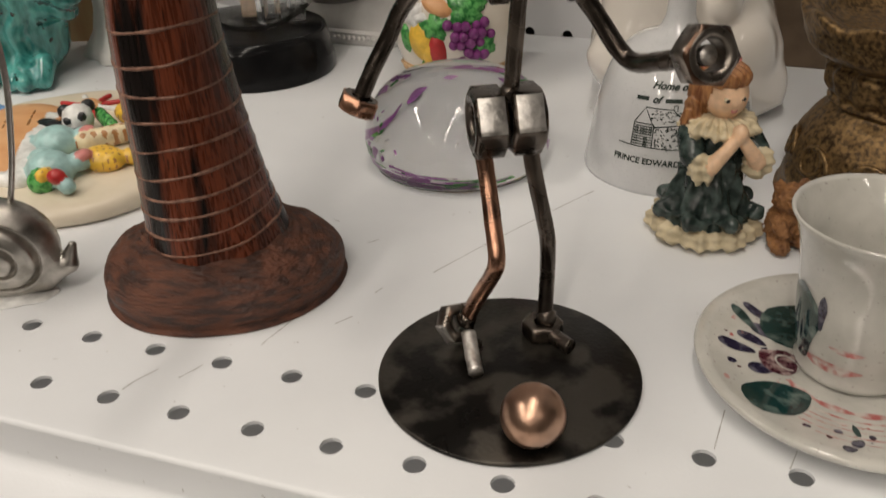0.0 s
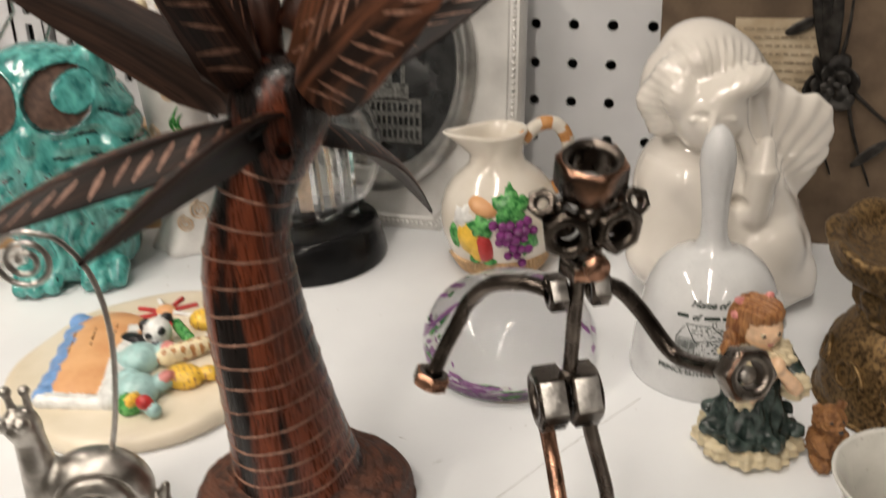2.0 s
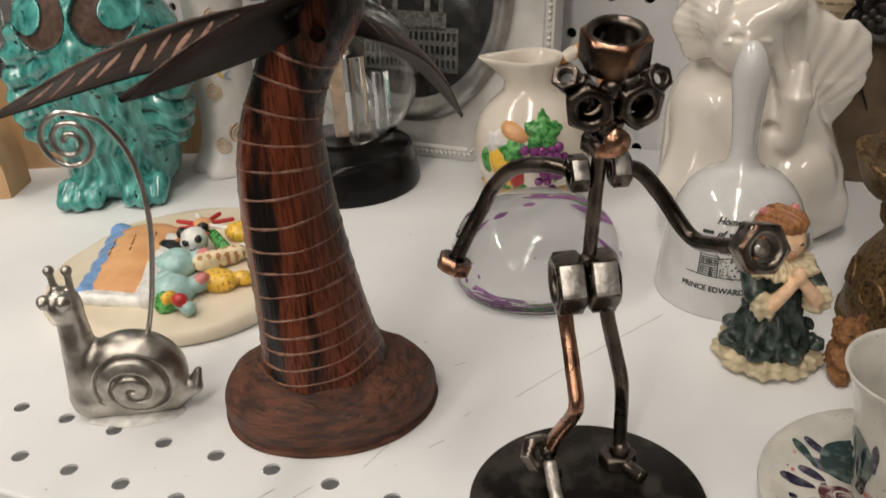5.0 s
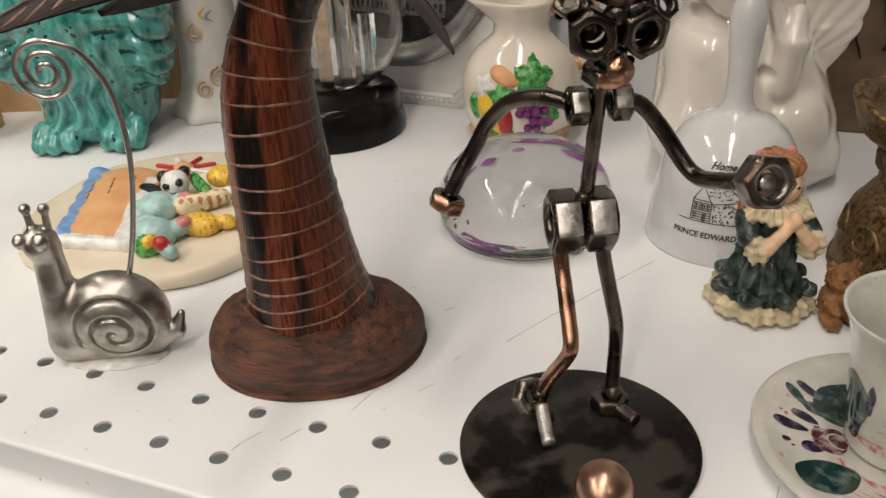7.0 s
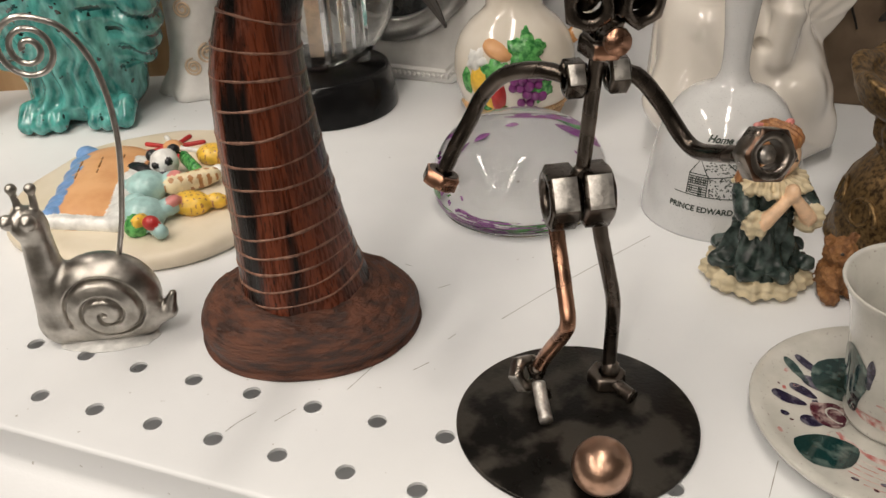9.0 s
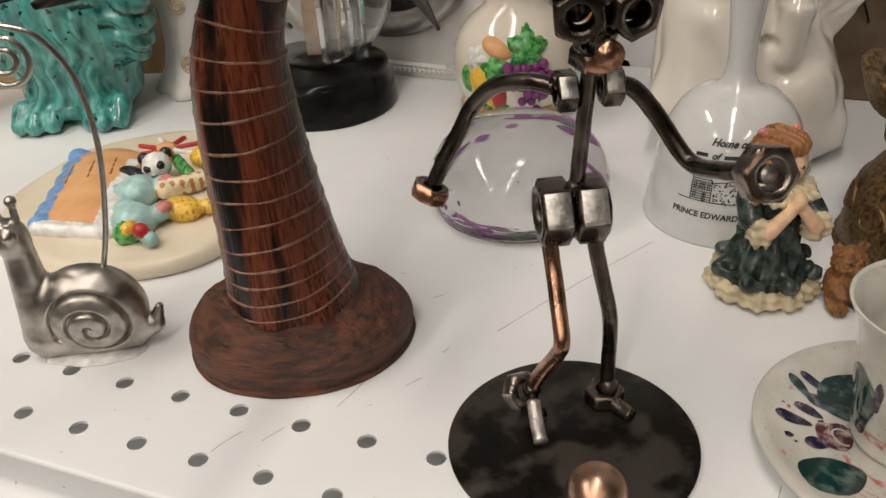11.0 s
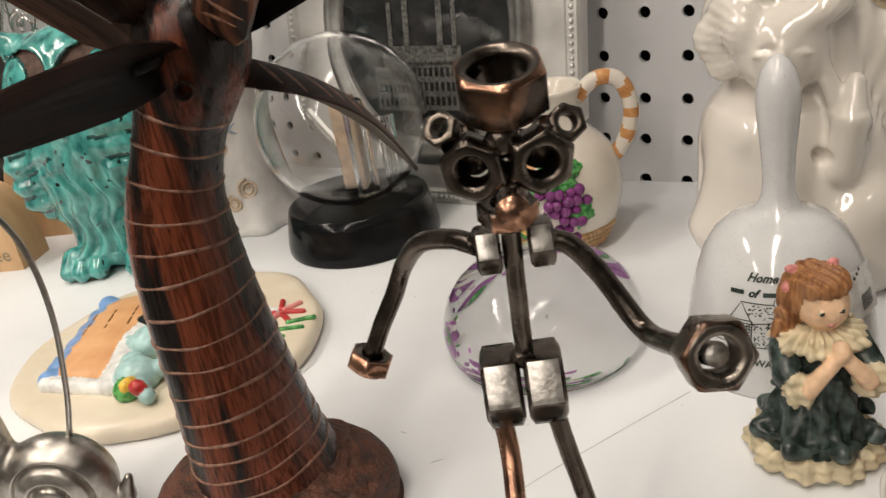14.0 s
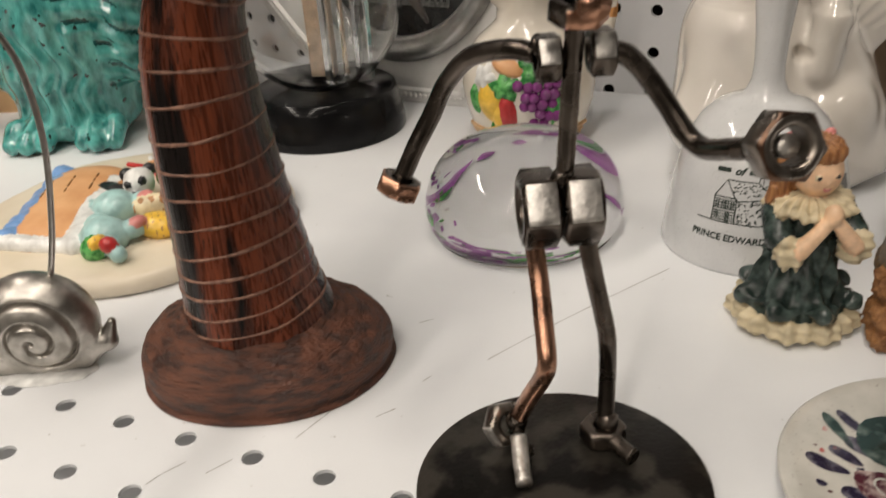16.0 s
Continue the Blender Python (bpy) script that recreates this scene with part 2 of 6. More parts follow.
TRUNKWOOD = wood("streaked_rosewood_trunk", (0.007, 0.004, 0.0035), (0.150, 0.036, 0.015), 0.22, (1, 1, 0), band=85.0, spread=(0.43, 0.55), spec=0.36)
LEAFWOOD = wood("oiled_ebony_wood", (0.016, 0.008, 0.006), (0.050, 0.022, 0.014), 0.34, (0, 1, 1), "UV", 120.0, spec=0.28)
LEAFDARK = wood("blackened_ebony_wood", (0.004, 0.003, 0.0025), (0.024, 0.012, 0.008), 0.32, (0, 1, 1), "UV", 120.0, spec=0.14)
LEAFPLAIN = wood("plain_brown_leaf_wood", (0.030, 0.016, 0.011), (0.066, 0.032, 0.021), 0.38, (0, 1, 1), "UV", 90.0, spec=0.3)
LEAFPALE = wood("oiled_rosewood_leaf", (0.014, 0.007, 0.0045), (0.135, 0.052, 0.027), 0.36, (0, 1, 1), "UV", 160.0, spec=0.3)


# ---- builders ----
def origin_of(ob):
    v = Vector((0, 0, 0))
    while ob:
        v += Vector(ob.location)
        ob = ob.parent
    return v


def thing(name, loc, label, category, group=""):
    ob = new(name)
    ob.location = loc
    return tagged(ob, label, category, group)


def link(name, me, mats, parent=None, loc=None, smooth=True):
    for m in (mats if isinstance(mats, (list, tuple)) else [mats]):
        me.materials.append(m)
    at = origin_of(parent) if parent else Vector(loc or (0, 0, 0))
    me.transform(Matrix.Translation(-at))
    if smooth:
        me.polygons.foreach_set("use_smooth", [True] * len(me.polygons))
    me.update()
    ob = new(name, me)
    if parent:
        ob.parent = parent
    else:
        ob.location = at
    return ob


def part(name, bm, mats, parent=None, label="", loc=None, smooth=True, sharp=None):
    me = bpy.data.meshes.new(name)
    if sharp is not None:
        for e in bm.edges:
            if len(e.link_faces) == 2 and e.calc_face_angle(0) > radians(sharp):
                e.smooth = False
    bm.to_mesh(me)
    bm.free()
    ob = link(name, me, mats, parent, loc, smooth)
    return tagged(ob, label) if label else ob


def lathe(profile, centre=(0, 0, 0), segs=48, cap=True, mat_of=None, bm=None, turn=0.0):
    bm = bm or bmesh.new()
    c, rings = Vector(centre), []
    for r, z in profile:
        if r < 1e-6:
            rings.append([bm.verts.new(c + Vector((0, 0, z)))])
        else:
            rings.append([bm.verts.new(c + Vector((r * math.cos(turn + 2 * math.pi * i / segs), r * math.sin(turn + 2 * math.pi * i / segs), z))) for i in range(segs)])
    for k in range(len(rings) - 1):
        a, b = rings[k], rings[k + 1]
        for i in range(segs):
            j = (i + 1) % segs
            if len(a) == 1 and len(b) == 1:
                continue
            if len(a) == 1:
                f = bm.faces.new((a[0], b[j], b[i]))
            elif len(b) == 1:
                f = bm.faces.new((a[i], a[j], b[0]))
            else:
                f = bm.faces.new((a[i], a[j], b[j], b[i]))
            if mat_of:
                f.material_index = mat_of(k)
    if cap:
        if len(rings[0]) > 1:
            bm.faces.new(rings[0][::-1])
        if len(rings[-1]) > 1:
            bm.faces.new(rings[-1])
    return bm


def spline(pts, n=12):
    """Points of a smooth curve through pts."""
    pts = [Vector(p) for p in pts]
    ext = [2 * pts[0] - pts[1]] + pts + [2 * pts[-1] - pts[-2]]
    out = []
    for k in range(1, len(ext) - 2):
        p0, p1, p2, p3 = ext[k - 1:k + 3]
        for i in range(n):
            t = i / n
            out.append(0.5 * ((2 * p1) + (p2 - p0) * t + (2 * p0 - 5 * p1 + 4 * p2 - p3) * t * t + (3 * p1 - p0 - 3 * p2 + p3) * t ** 3))
    return out + [pts[-1]]


def tube(path, radius, segs=10, bm=None, mi=0, cap=True):
    bm = bm or bmesh.new()
    path = [Vector(p) for p in path]
    rads = radius if isinstance(radius, (list, tuple)) else [radius] * len(path)
    up, rings = Vector((0.13, 0.31, 0.94)), []
    for i, p in enumerate(path):
        d = (path[min(i + 1, len(path) - 1)] - path[max(i - 1, 0)]).normalized()
        if i == 0:
            u = d.cross(up).normalized()
        else:
            u = (u - d * u.dot(d)).normalized()
        v = d.cross(u)
        rings.append([bm.verts.new(p + rads[i] * (u * math.cos(2 * math.pi * k / segs) + v * math.sin(2 * math.pi * k / segs))) for k in range(segs)])
    for a, b in zip(rings, rings[1:]):
        for k in range(segs):
            f = bm.faces.new((a[k], a[(k + 1) % segs], b[(k + 1) % segs], b[k]))
            f.material_index = mi
    if cap:
        for r in (rings[0][::-1], rings[-1]):
            bm.faces.new(r).material_index = mi
    return bm


def frame_of(axis, hint=(0, 0, 1)):
    a = Vector(axis).normalized()
    u = Vector(hint) - a * a.dot(Vector(hint))
    if u.length < 1e-4:
        u = a.orthogonal()
    u.normalize()
    return Matrix((u, a.cross(u), a)).transposed()


def nut(centre, axis, flats, thick, hole, bm=None, mi=0, mi_rim=None, hint=(0, 0, 1), turn=0.0, mi_flat=None):
    """A hexagon nut with chamfered corners and a threaded hole, along its axis."""
    bm = bm or bmesh.new()
    f, c, h, n = frame_of(axis, hint), Vector(centre), thick / 2, 48
    R = flats / 2 / math.cos(math.pi / 6)

    def ring(rad, z, hexa):
        out = []
        for i in range(n):
            a = 2 * math.pi * i / n + turn
            r = rad
            if hexa:
                k = ((a - turn + math.pi / 6) % (math.pi / 3)) - math.pi / 6
                r = min(rad * math.cos(math.pi / 6) / math.cos(((a - turn) % (math.pi / 3)) - math.pi / 6), rad * 0.985)
            out.append(bm.verts.new(c + f @ Vector((r * math.cos(a), r * math.sin(a), z))))
        return out

    rings = [ring(hole * 1.16, h, False), ring(flats / 2 * 0.93, h, False), ring(R, h - thick * 0.11, True), ring(R, -h + thick * 0.11, True), ring(flats / 2 * 0.93, -h, False), ring(hole * 1.16, -h, False)]
    steps = 9
    for s in range(steps):
        rings.append(ring(hole * (1.0 if s % 2 == 0 else 0.90), -h + thick * (s + 0.7) / (steps + 0.4), False))
    rings.append(rings[0])
    for k, (a, b) in enumerate(zip(rings, rings[1:])):
        for i in range(n):
            fc = bm.faces.new((a[i], b[i], b[(i + 1) % n], a[(i + 1) % n]))
            fc.material_index = mi
            if mi_rim is not None and k in (1, 3):
                fc.material_index = mi_rim
            if mi_flat is not None and k == 2:
                side = int(((i + 0.5) / n * 6)) % 6
                if side in mi_flat:
                    fc.material_index = mi_flat[side]
    return bm


def ball(bm, centre, radii, mi=0, u=16, v=10, rot=None):
    r = Vector(radii) if hasattr(radii, "__len__") else Vector((radii,) * 3)
    m = Matrix.Translation(centre) @ (rot.to_4x4() if rot else Matrix.Identity(4)) @ Matrix.Diagonal((*r, 1))
    out = bmesh.ops.create_uvsphere(bm, u_segments=u, v_segments=v, radius=1, matrix=m)
    for vert in out["verts"]:
        for f in vert.link_faces:
            f.material_index = mi
    return bm


def slab(bm, size, m, bevel=0.0, mi=0):
    out = bmesh.ops.create_cube(bm, size=1, matrix=m @ Matrix.Diagonal((*size, 1)))
    faces = {f for v in out["verts"] for f in v.link_faces}
    for f in faces:
        f.material_index = mi
    if bevel:
        edges = {e for v in out["verts"] for e in v.link_edges}
        bmesh.ops.bevel(bm, geom=list(edges), offset=bevel, segments=3, affect="EDGES", profile=0.5)
    return bm


# Solid shapes from blended primitives: each is (kind, numbers, material, blend).
def field(prims, X, Y, Z):
    total, which, best = None, None, None
    for kind, p, mi, k in prims:
        if kind == "ell":
            c, r = p[:3], p[3:6]
            q = [X - c[0], Y - c[1], Z - c[2]]
            if len(p) > 6:
                a = radians(p[6])
                q = [q[0] * math.cos(a) + q[2] * math.sin(a), q[1], -q[0] * math.sin(a) + q[2] * math.cos(a)]
            k0 = np.sqrt((q[0] / r[0]) ** 2 + (q[1] / r[1]) ** 2 + (q[2] / r[2]) ** 2)
            k1 = np.sqrt((q[0] / r[0] ** 2) ** 2 + (q[1] / r[1] ** 2) ** 2 + (q[2] / r[2] ** 2) ** 2)
            d = k0 * (k0 - 1) / np.maximum(k1, 1e-6)
        elif kind == "cap":
            a, b, r0, r1 = np.array(p[:3]), np.array(p[3:6]), p[6], p[7]
            ab = b - a
            t = np.clip(((X - a[0]) * ab[0] + (Y - a[1]) * ab[1] + (Z - a[2]) * ab[2]) / (ab @ ab), 0, 1)
            d = np.sqrt((X - a[0] - t * ab[0]) ** 2 + (Y - a[1] - t * ab[1]) ** 2 + (Z - a[2] - t * ab[2]) ** 2) - (r0 + (r1 - r0) * t)
        elif kind == "tor":
            q = np.sqrt((X - p[0]) ** 2 + (Y - p[1]) ** 2) - p[3] * (1 + p[5] * np.cos(p[6] * np.arctan2(Y - p[1], X - p[0])))
            d = np.sqrt(q ** 2 + ((Z - p[2]) * p[7]) ** 2) - p[4]
        elif kind == "cut":
            c, r = p[:3], p[3:6]
            k0 = np.sqrt(((X - c[0]) / r[0]) ** 2 + ((Y - c[1]) / r[1]) ** 2 + ((Z - c[2]) / r[2]) ** 2)
            k1 = np.sqrt(((X - c[0]) / r[0] ** 2) ** 2 + ((Y - c[1]) / r[1] ** 2) ** 2 + ((Z - c[2]) / r[2] ** 2) ** 2)
            d = -(k0 * (k0 - 1) / np.maximum(k1, 1e-6))
            total = np.maximum(total, d)
            continue
        if total is None:
            total, which, best = d, np.full(d.shape, mi), d.copy()
        else:
            h = np.clip(0.5 + 0.5 * (total - d) / k, 0, 1)
            total = total * (1 - h) + d * h - k * h * (1 - h)
            closer = d < best
            which, best = np.where(closer, mi, which), np.minimum(best, d)
    return total, which


def solid(name, prims, lo, hi, step, warp=None, repaint=None, turn=0.0, at=(0, 0, 0), mats=(), parent=None, floor=True):
    """One closed smooth mesh round the blended primitives; its lowest face lies flat at z = 0."""
    ax = [np.arange(a - step, b + 2 * step, step) for a, b in zip(lo, hi)]
    X, Y, Z = np.meshgrid(*ax, indexing="ij")
    F, W = field(prims, X, Y, Z)
    if warp is not None:
        F = F + warp(X, Y, Z, W)
    if floor:
        F = np.maximum(F, -Z)
    S = F < 0
    n = tuple(s - 1 for s in F.shape)
    cnt, acc, hits = np.zeros(n, int), np.zeros(n + (3,)), np.zeros(n)
    corner = [(i, j, k) for i in (0, 1) for j in (0, 1) for k in (0, 1)]

    def at_corner(A, c):
        return A[c[0]:c[0] + n[0], c[1]:c[1] + n[1], c[2]:c[2] + n[2]]

    for c in corner:
        cnt += at_corner(S, c)
    for c in corner:
        for d in range(3):
            if c[d] == 0:
                e = list(c)
                e[d] = 1
                fa, fb = at_corner(F, c), at_corner(F, e)
                cross = (fa < 0) != (fb < 0)
                t = np.where(cross, fa / np.where(cross, fa - fb, 1), 0)
                for q in range(3):
                    acc[..., q] += np.where(cross, c[q] + (t if q == d else 0), 0)
                hits += cross
    live = (cnt > 0) & (cnt < 8)
    idx = np.full(n, -1)
    idx[live] = np.arange(live.sum())
    ijk = np.argwhere(live)
    verts = np.array([ax[0][0], ax[1][0], ax[2][0]]) + (ijk + acc[live] / hits[live][:, None]) * step
    quads = []
    for d in range(3):
        a, b = [q for q in range(3) if q != d]
        s0, s1 = [slice(None)] * 3, [slice(None)] * 3
        s0[d], s1[d] = slice(0, -1), slice(1, None)
        ch = np.argwhere(S[tuple(s0)] != S[tuple(s1)])
        ch = ch[(ch[:, a] > 0) & (ch[:, b] > 0) & (ch[:, a] < n[a]) & (ch[:, b] < n[b])]
        q = []
        for da, db in ((1, 1), (0, 1), (0, 0), (1, 0)):
            m = ch.copy()
            m[:, a] -= da
            m[:, b] -= db
            q.append(idx[m[:, 0], m[:, 1], m[:, 2]])
        q = np.stack(q, 1)
        inside = S[ch[:, 0], ch[:, 1], ch[:, 2]]
        flip = inside if d != 1 else ~inside
        q[~flip] = q[~flip][:, ::-1]
        quads.append(q)
    quads = np.concatenate(quads)
    quads = quads[(quads >= 0).all(1)]
    cen = verts[quads].mean(1)
    gi = [np.clip(np.round((cen[:, q] - ax[q][0]) / step).astype(int), 0, F.shape[q] - 1) for q in range(3)]
    mi = W[gi[0], gi[1], gi[2]]
    if repaint is not None:
        mi = repaint(cen[:, 0], cen[:, 1], cen[:, 2], mi)
    me = bpy.data.meshes.new(name)
    me.from_pydata(verts.tolist(), [], quads.tolist())
    me.polygons.foreach_set("material_index", mi.astype(np.int32))
    me.transform(pose(*at, 0, 0, turn))
    return link(name, me, list(mats), parent, None if parent else at)


def holed_sheet(name, cols, rows, pitch, hole, thick, to_world, mats, parent=None, segs=16, square=False, sx=1.0, sz=1.0):
    """A sheet of square cells, each with a hole through it."""
    verts, faces = [], []
    half = pitch / 2

    def add(u, v, w):
        verts.append(to_world @ Vector((u, w, v)))
        return len(verts) - 1

    for ci in cols:
        for ri in rows:
            cu, cv = ci * pitch, ri * pitch
            sq, cf, cb = [], [], []
            for i in range(segs):
                a = 2 * math.pi * i / segs + math.pi / 4
                k = max(abs(math.cos(a)), abs(math.sin(a)))
                sq.append(add(cu + half * math.cos(a) / k, cv + half * math.sin(a) / k, 0))
                if square:
                    du, dv = hole * sx * math.cos(a) / k, hole * sz * math.sin(a) / k
                else:
                    du, dv = hole * math.cos(a), hole * math.sin(a)
                cf.append(add(cu + du, cv + dv, 0))
                cb.append(add(cu + du, cv + dv, thick))
            for i in range(segs):
                j = (i + 1) % segs
                faces.append((sq[i], sq[j], cf[j], cf[i]))
                faces.append((cf[i], cf[j], cb[j], cb[i]))
    me = bpy.data.meshes.new(name)
    me.from_pydata(verts, [], faces)
    joined = bmesh.new()
    joined.from_mesh(me)
    bmesh.ops.remove_doubles(joined, verts=joined.verts, dist=1e-5)
    joined.to_mesh(me)
    joined.free()
    return link(name, me, mats, parent, smooth=False)


def on_turned(profile, centre, angle, z, lift=0.0003):
    """The point of a turned surface at an angle (degrees) and a height."""
    zs = [p[1] for p in profile]
    rs = [p[0] for p in profile]
    r = float(np.interp(z, zs, rs)) + lift
    return Vector(centre) + Vector((r * math.cos(radians(angle)), r * math.sin(radians(angle)), z))


def text_mesh(words, size, italic=0.0, bold=0.0):
    cu = bpy.data.curves.new("lettering", "FONT")
    cu.body, cu.size, cu.shear, cu.offset = words, size, italic, bold
    cu.resolution_u = 3
    ob = bpy.data.objects.new("lettering", cu)
    scene.collection.objects.link(ob)
    dg = bpy.context.evaluated_depsgraph_get()
    me = bpy.data.meshes.new_from_object(ob.evaluated_get(dg))
    bpy.data.objects.remove(ob)
    me.name = "lettering"
    me.materials.clear()
    return me


# ---- structure ----
INCH = 0.0254


def box_room():
    x0, x1, y0, y1, z0, z1 = -3.2, 3.2, -6.2, 0.62, -1.15, 1.75
    for name, size, at, m in (
        ("floor", (x1 - x0 + 0.2, y1 - y0 + 0.2, 0.1), ((x0 + x1) / 2, (y0 + y1) / 2, z0 - 0.05), FLOOR),
        ("ceiling", (x1 - x0 + 0.2, y1 - y0 + 0.2, 0.1), ((x0 + x1) / 2, (y0 + y1) / 2, z1 + 0.05), CEIL),
        ("wall_south", (x1 - x0, 0.1, z1 - z0), ((x0 + x1) / 2, y0 - 0.05, (z0 + z1) / 2), ROOM),
        ("wall_north", (x1 - x0, 0.1, z1 - z0), ((x0 + x1) / 2, y1 + 0.05, (z0 + z1) / 2), ROOM),
        ("wall_west", (0.1, y1 - y0, z1 - z0), (x0 - 0.05, (y0 + y1) / 2, (z0 + z1) / 2), ROOM),
        ("wall_east", (0.1, y1 - y0, z1 - z0), (x1 + 0.05, (y0 + y1) / 2, (z0 + z1) / 2), ROOM),
    ):
        bm = bmesh.new()
        slab(bm, size, Matrix.Translation(at))
        tagged(part(name, bm, m, smooth=False), kind="structure")


box_room()

# The shelf: a pressed sheet with two rows of holes near a folded front lip.
X0, X1, BACK = -1.25, 1.05, 0.372
shelf = tagged(new("shelf"), "white enamelled metal store shelf with a perforated front edge", "shelf", kind="structure")
cols = range(-40, 31)
holed_sheet("perforated_strip", cols, (0, -1), INCH, 0.0034, 0.0012, Matrix(((1, 0, 0, 0), (0, 0, 1, 0), (0, -1, 0, 0), (0, 0, 0, 1))), SHELF, shelf)
xa, xb = (cols[0] - 0.5) * INCH, (cols[-1] + 0.5) * INCH
bm = bmesh.new()
lip = [(BACK, 0.0), (INCH / 2, 0.0)]
for a, b in zip(lip, lip[1:]):
    bm.faces.new([bm.verts.new(v) for v in ((xa, *a), (xb, *a), (xb, *b), (xa, *b))])
for x0, x1 in ((X0, xa), (xb, X1)):
    bm.faces.new([bm.verts.new(v) for v in ((x0, BACK, 0), (x0, -1.5 * INCH, 0), (x1, -1.5 * INCH, 0), (x1, BACK, 0))])
bmesh.ops.recalc_face_normals(bm, faces=bm.faces)
part("deck", bm, SHELF, shelf, smooth=False)
bm = bmesh.new()
fold = [(-1.5 * INCH, 0.0), (-0.0420, 0.0)] + [(-0.0420 - 0.0017 * math.sin(radians(a)), -0.0017 + 0.0017 * math.cos(radians(a))) for a in range(15, 91, 15)]
fold += [(-0.0440, -0.0125), (-0.0448, -0.0145), (-0.0475, -0.0160), (-0.0560, -0.0215), (-0.0650, -0.0300), (-0.0672, -0.0345), (-0.0672, -0.0390), (-0.0655, -0.0395)]
prev = None
for y, z in fold:
    cur = (bm.verts.new((X0, y, z)), bm.verts.new((X1, y, z)))
    if prev:
        bm.faces.new((prev[0], cur[0], cur[1], prev[1]))
    prev = cur
part("front_lip", bm, SHELF, shelf, sharp=35)

# A lower shelf, dimly seen through the holes.
bm = bmesh.new()
slab(bm, (X1 - X0, 0.42, 0.012), Matrix.Translation(((X0 + X1) / 2, 0.155, -0.30)))
tagged(part("lower_shelf", bm, SHELF, smooth=False), "white metal shelf below the perforated shelf", "shelf", kind="structure")

# The back panel goes on below the shelf.
bm = bmesh.new()
slab(bm, (X1 - X0, 0.006, 0.285), Matrix.Translation(((X0 + X1) / 2, BACK - 0.004, -0.148)))
tagged(part("wall_below", bm, PEG, smooth=False), "pale grey back panel below the shelf", "panel", kind="structure")

# An unseen slab, added above to shade the back of this shelf.
bm = bmesh.new()
slab(bm, (X1 - X0, 0.20, 0.014), Matrix.Translation(((X0 + X1) / 2, 0.28, 0.52)))
tagged(part("unseen_shade_slab", bm, SHELF, smooth=False), "unseen white slab added above to shade the shelf back", "shelf", kind="structure")

# The pegboard stands a little askew to the shelf.
WALL_AT = Vector((-0.0334, 0.3777, 0.103))
WALL_TURN = Euler((radians(-3.74), radians(2.15), radians(1.06)), "YXZ").to_matrix().to_4x4()
TO_WALL = Matrix.Translation(WALL_AT) @ WALL_TURN


def on_wall(k, j, depth=0.0):
    return TO_WALL @ Vector((k * INCH, depth, j * INCH))


wall = tagged(new("wall_pegboard"), "pale grey pegboard back panel with rows of dark round holes", "pegboard", kind="structure")
holed_sheet("pegboard_panel", range(-16, 15), range(-5, 9), INCH, 0.0036, 0.004, TO_WALL, PEG, wall)


def wall_quad(bm, k0, k1, j0, j1, depth):
    bm.faces.new([bm.verts.new(on_wall(k, j, depth)) for k, j in ((k0, j0), (k1, j0), (k1, j1), (k0, j1))])


bm = bmesh.new()
wall_quad(bm, 14.5, 42, -5.5, 24, 0)
wall_quad(bm, -16.5, 14.5, 8.5, 24, 0)
wall_quad(bm, -46, -18.2, -5.5, 24, 0)
part("plain_panel", bm, PEG, wall, smooth=False)
# A dark sheet behind the panel stands in for shade in its holes.
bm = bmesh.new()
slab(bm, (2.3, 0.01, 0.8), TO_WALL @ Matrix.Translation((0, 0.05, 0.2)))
part("hole_shade_sheet", bm, HOLE, wall, smooth=False)

# The slotted upright beside the panel.
post = tagged(new("upright_post"), "grey metal shelf upright with a column of slots", "upright", kind="structure")
holed_sheet("slotted_face", (0,), range(-5, 12), INCH, 0.0085, 0.003, TO_WALL @ Matrix.Translation((-17.35 * INCH, -0.004, 0.006)), PEG, post, segs=16, square=True, sx=0.42, sz=1.05)
bm = bmesh.new()
for k in (-17.92, -16.78):
    slab(bm, (0.004, 0.006, 0.46), TO_WALL @ Matrix.Translation((k * INCH, 0.001, 0.075)))
part("channel_side", bm, PEG, post, smooth=False)

# Fine scratches in the enamel.
scratches = tagged(new("shelf_scratches"), "thin grey scratches in the white shelf enamel", "scratches", kind="structure")
for pts in (((-0.002, 0.071), (0.012, 0.098), (0.030, 0.130), (0.044, 0.154)), ((-0.074, -0.021), (-0.0725, -0.016), (-0.069, -0.009)), ((-0.043, 0.012), (-0.041, 0.021), (-0.039, 0.030)),
            ((-0.060, -0.011), (-0.056, -0.003)), ((0.104, 0.004), (0.106, 0.022)), ((-0.035, 0.085), (-0.031, 0.089)), ((0.124, 0.002), (0.126, 0.010)), ((-0.024, 0.030), (-0.020, 0.036)), ((-0.018, 0.052), (-0.0165, 0.056)), ((-0.110, 0.088), (-0.104, 0.090)), ((-0.056, 0.099), (-0.053, 0.0985))):
    path = spline([(x, y, 0.0) for x, y in pts], 6)
    bm, w, prev = bmesh.new(), 0.00016, None
    for i, p in enumerate(path):
        d = (path[min(i + 1, len(path) - 1)] - path[max(i - 1, 0)]).normalized().cross(Vector((0, 0, 1)))
        k = w * (0.5 + 0.8 * random.random())
        cur = (bm.verts.new(p + d * k + Vector((0, 0, 0.00012))), bm.verts.new(p - d * k + Vector((0, 0, 0.00012))))
        if prev:
            bm.faces.new((prev[0], prev[1], cur[1], cur[0]))
        prev = cur
    part("scratch", bm, SCRATCH, scratches)


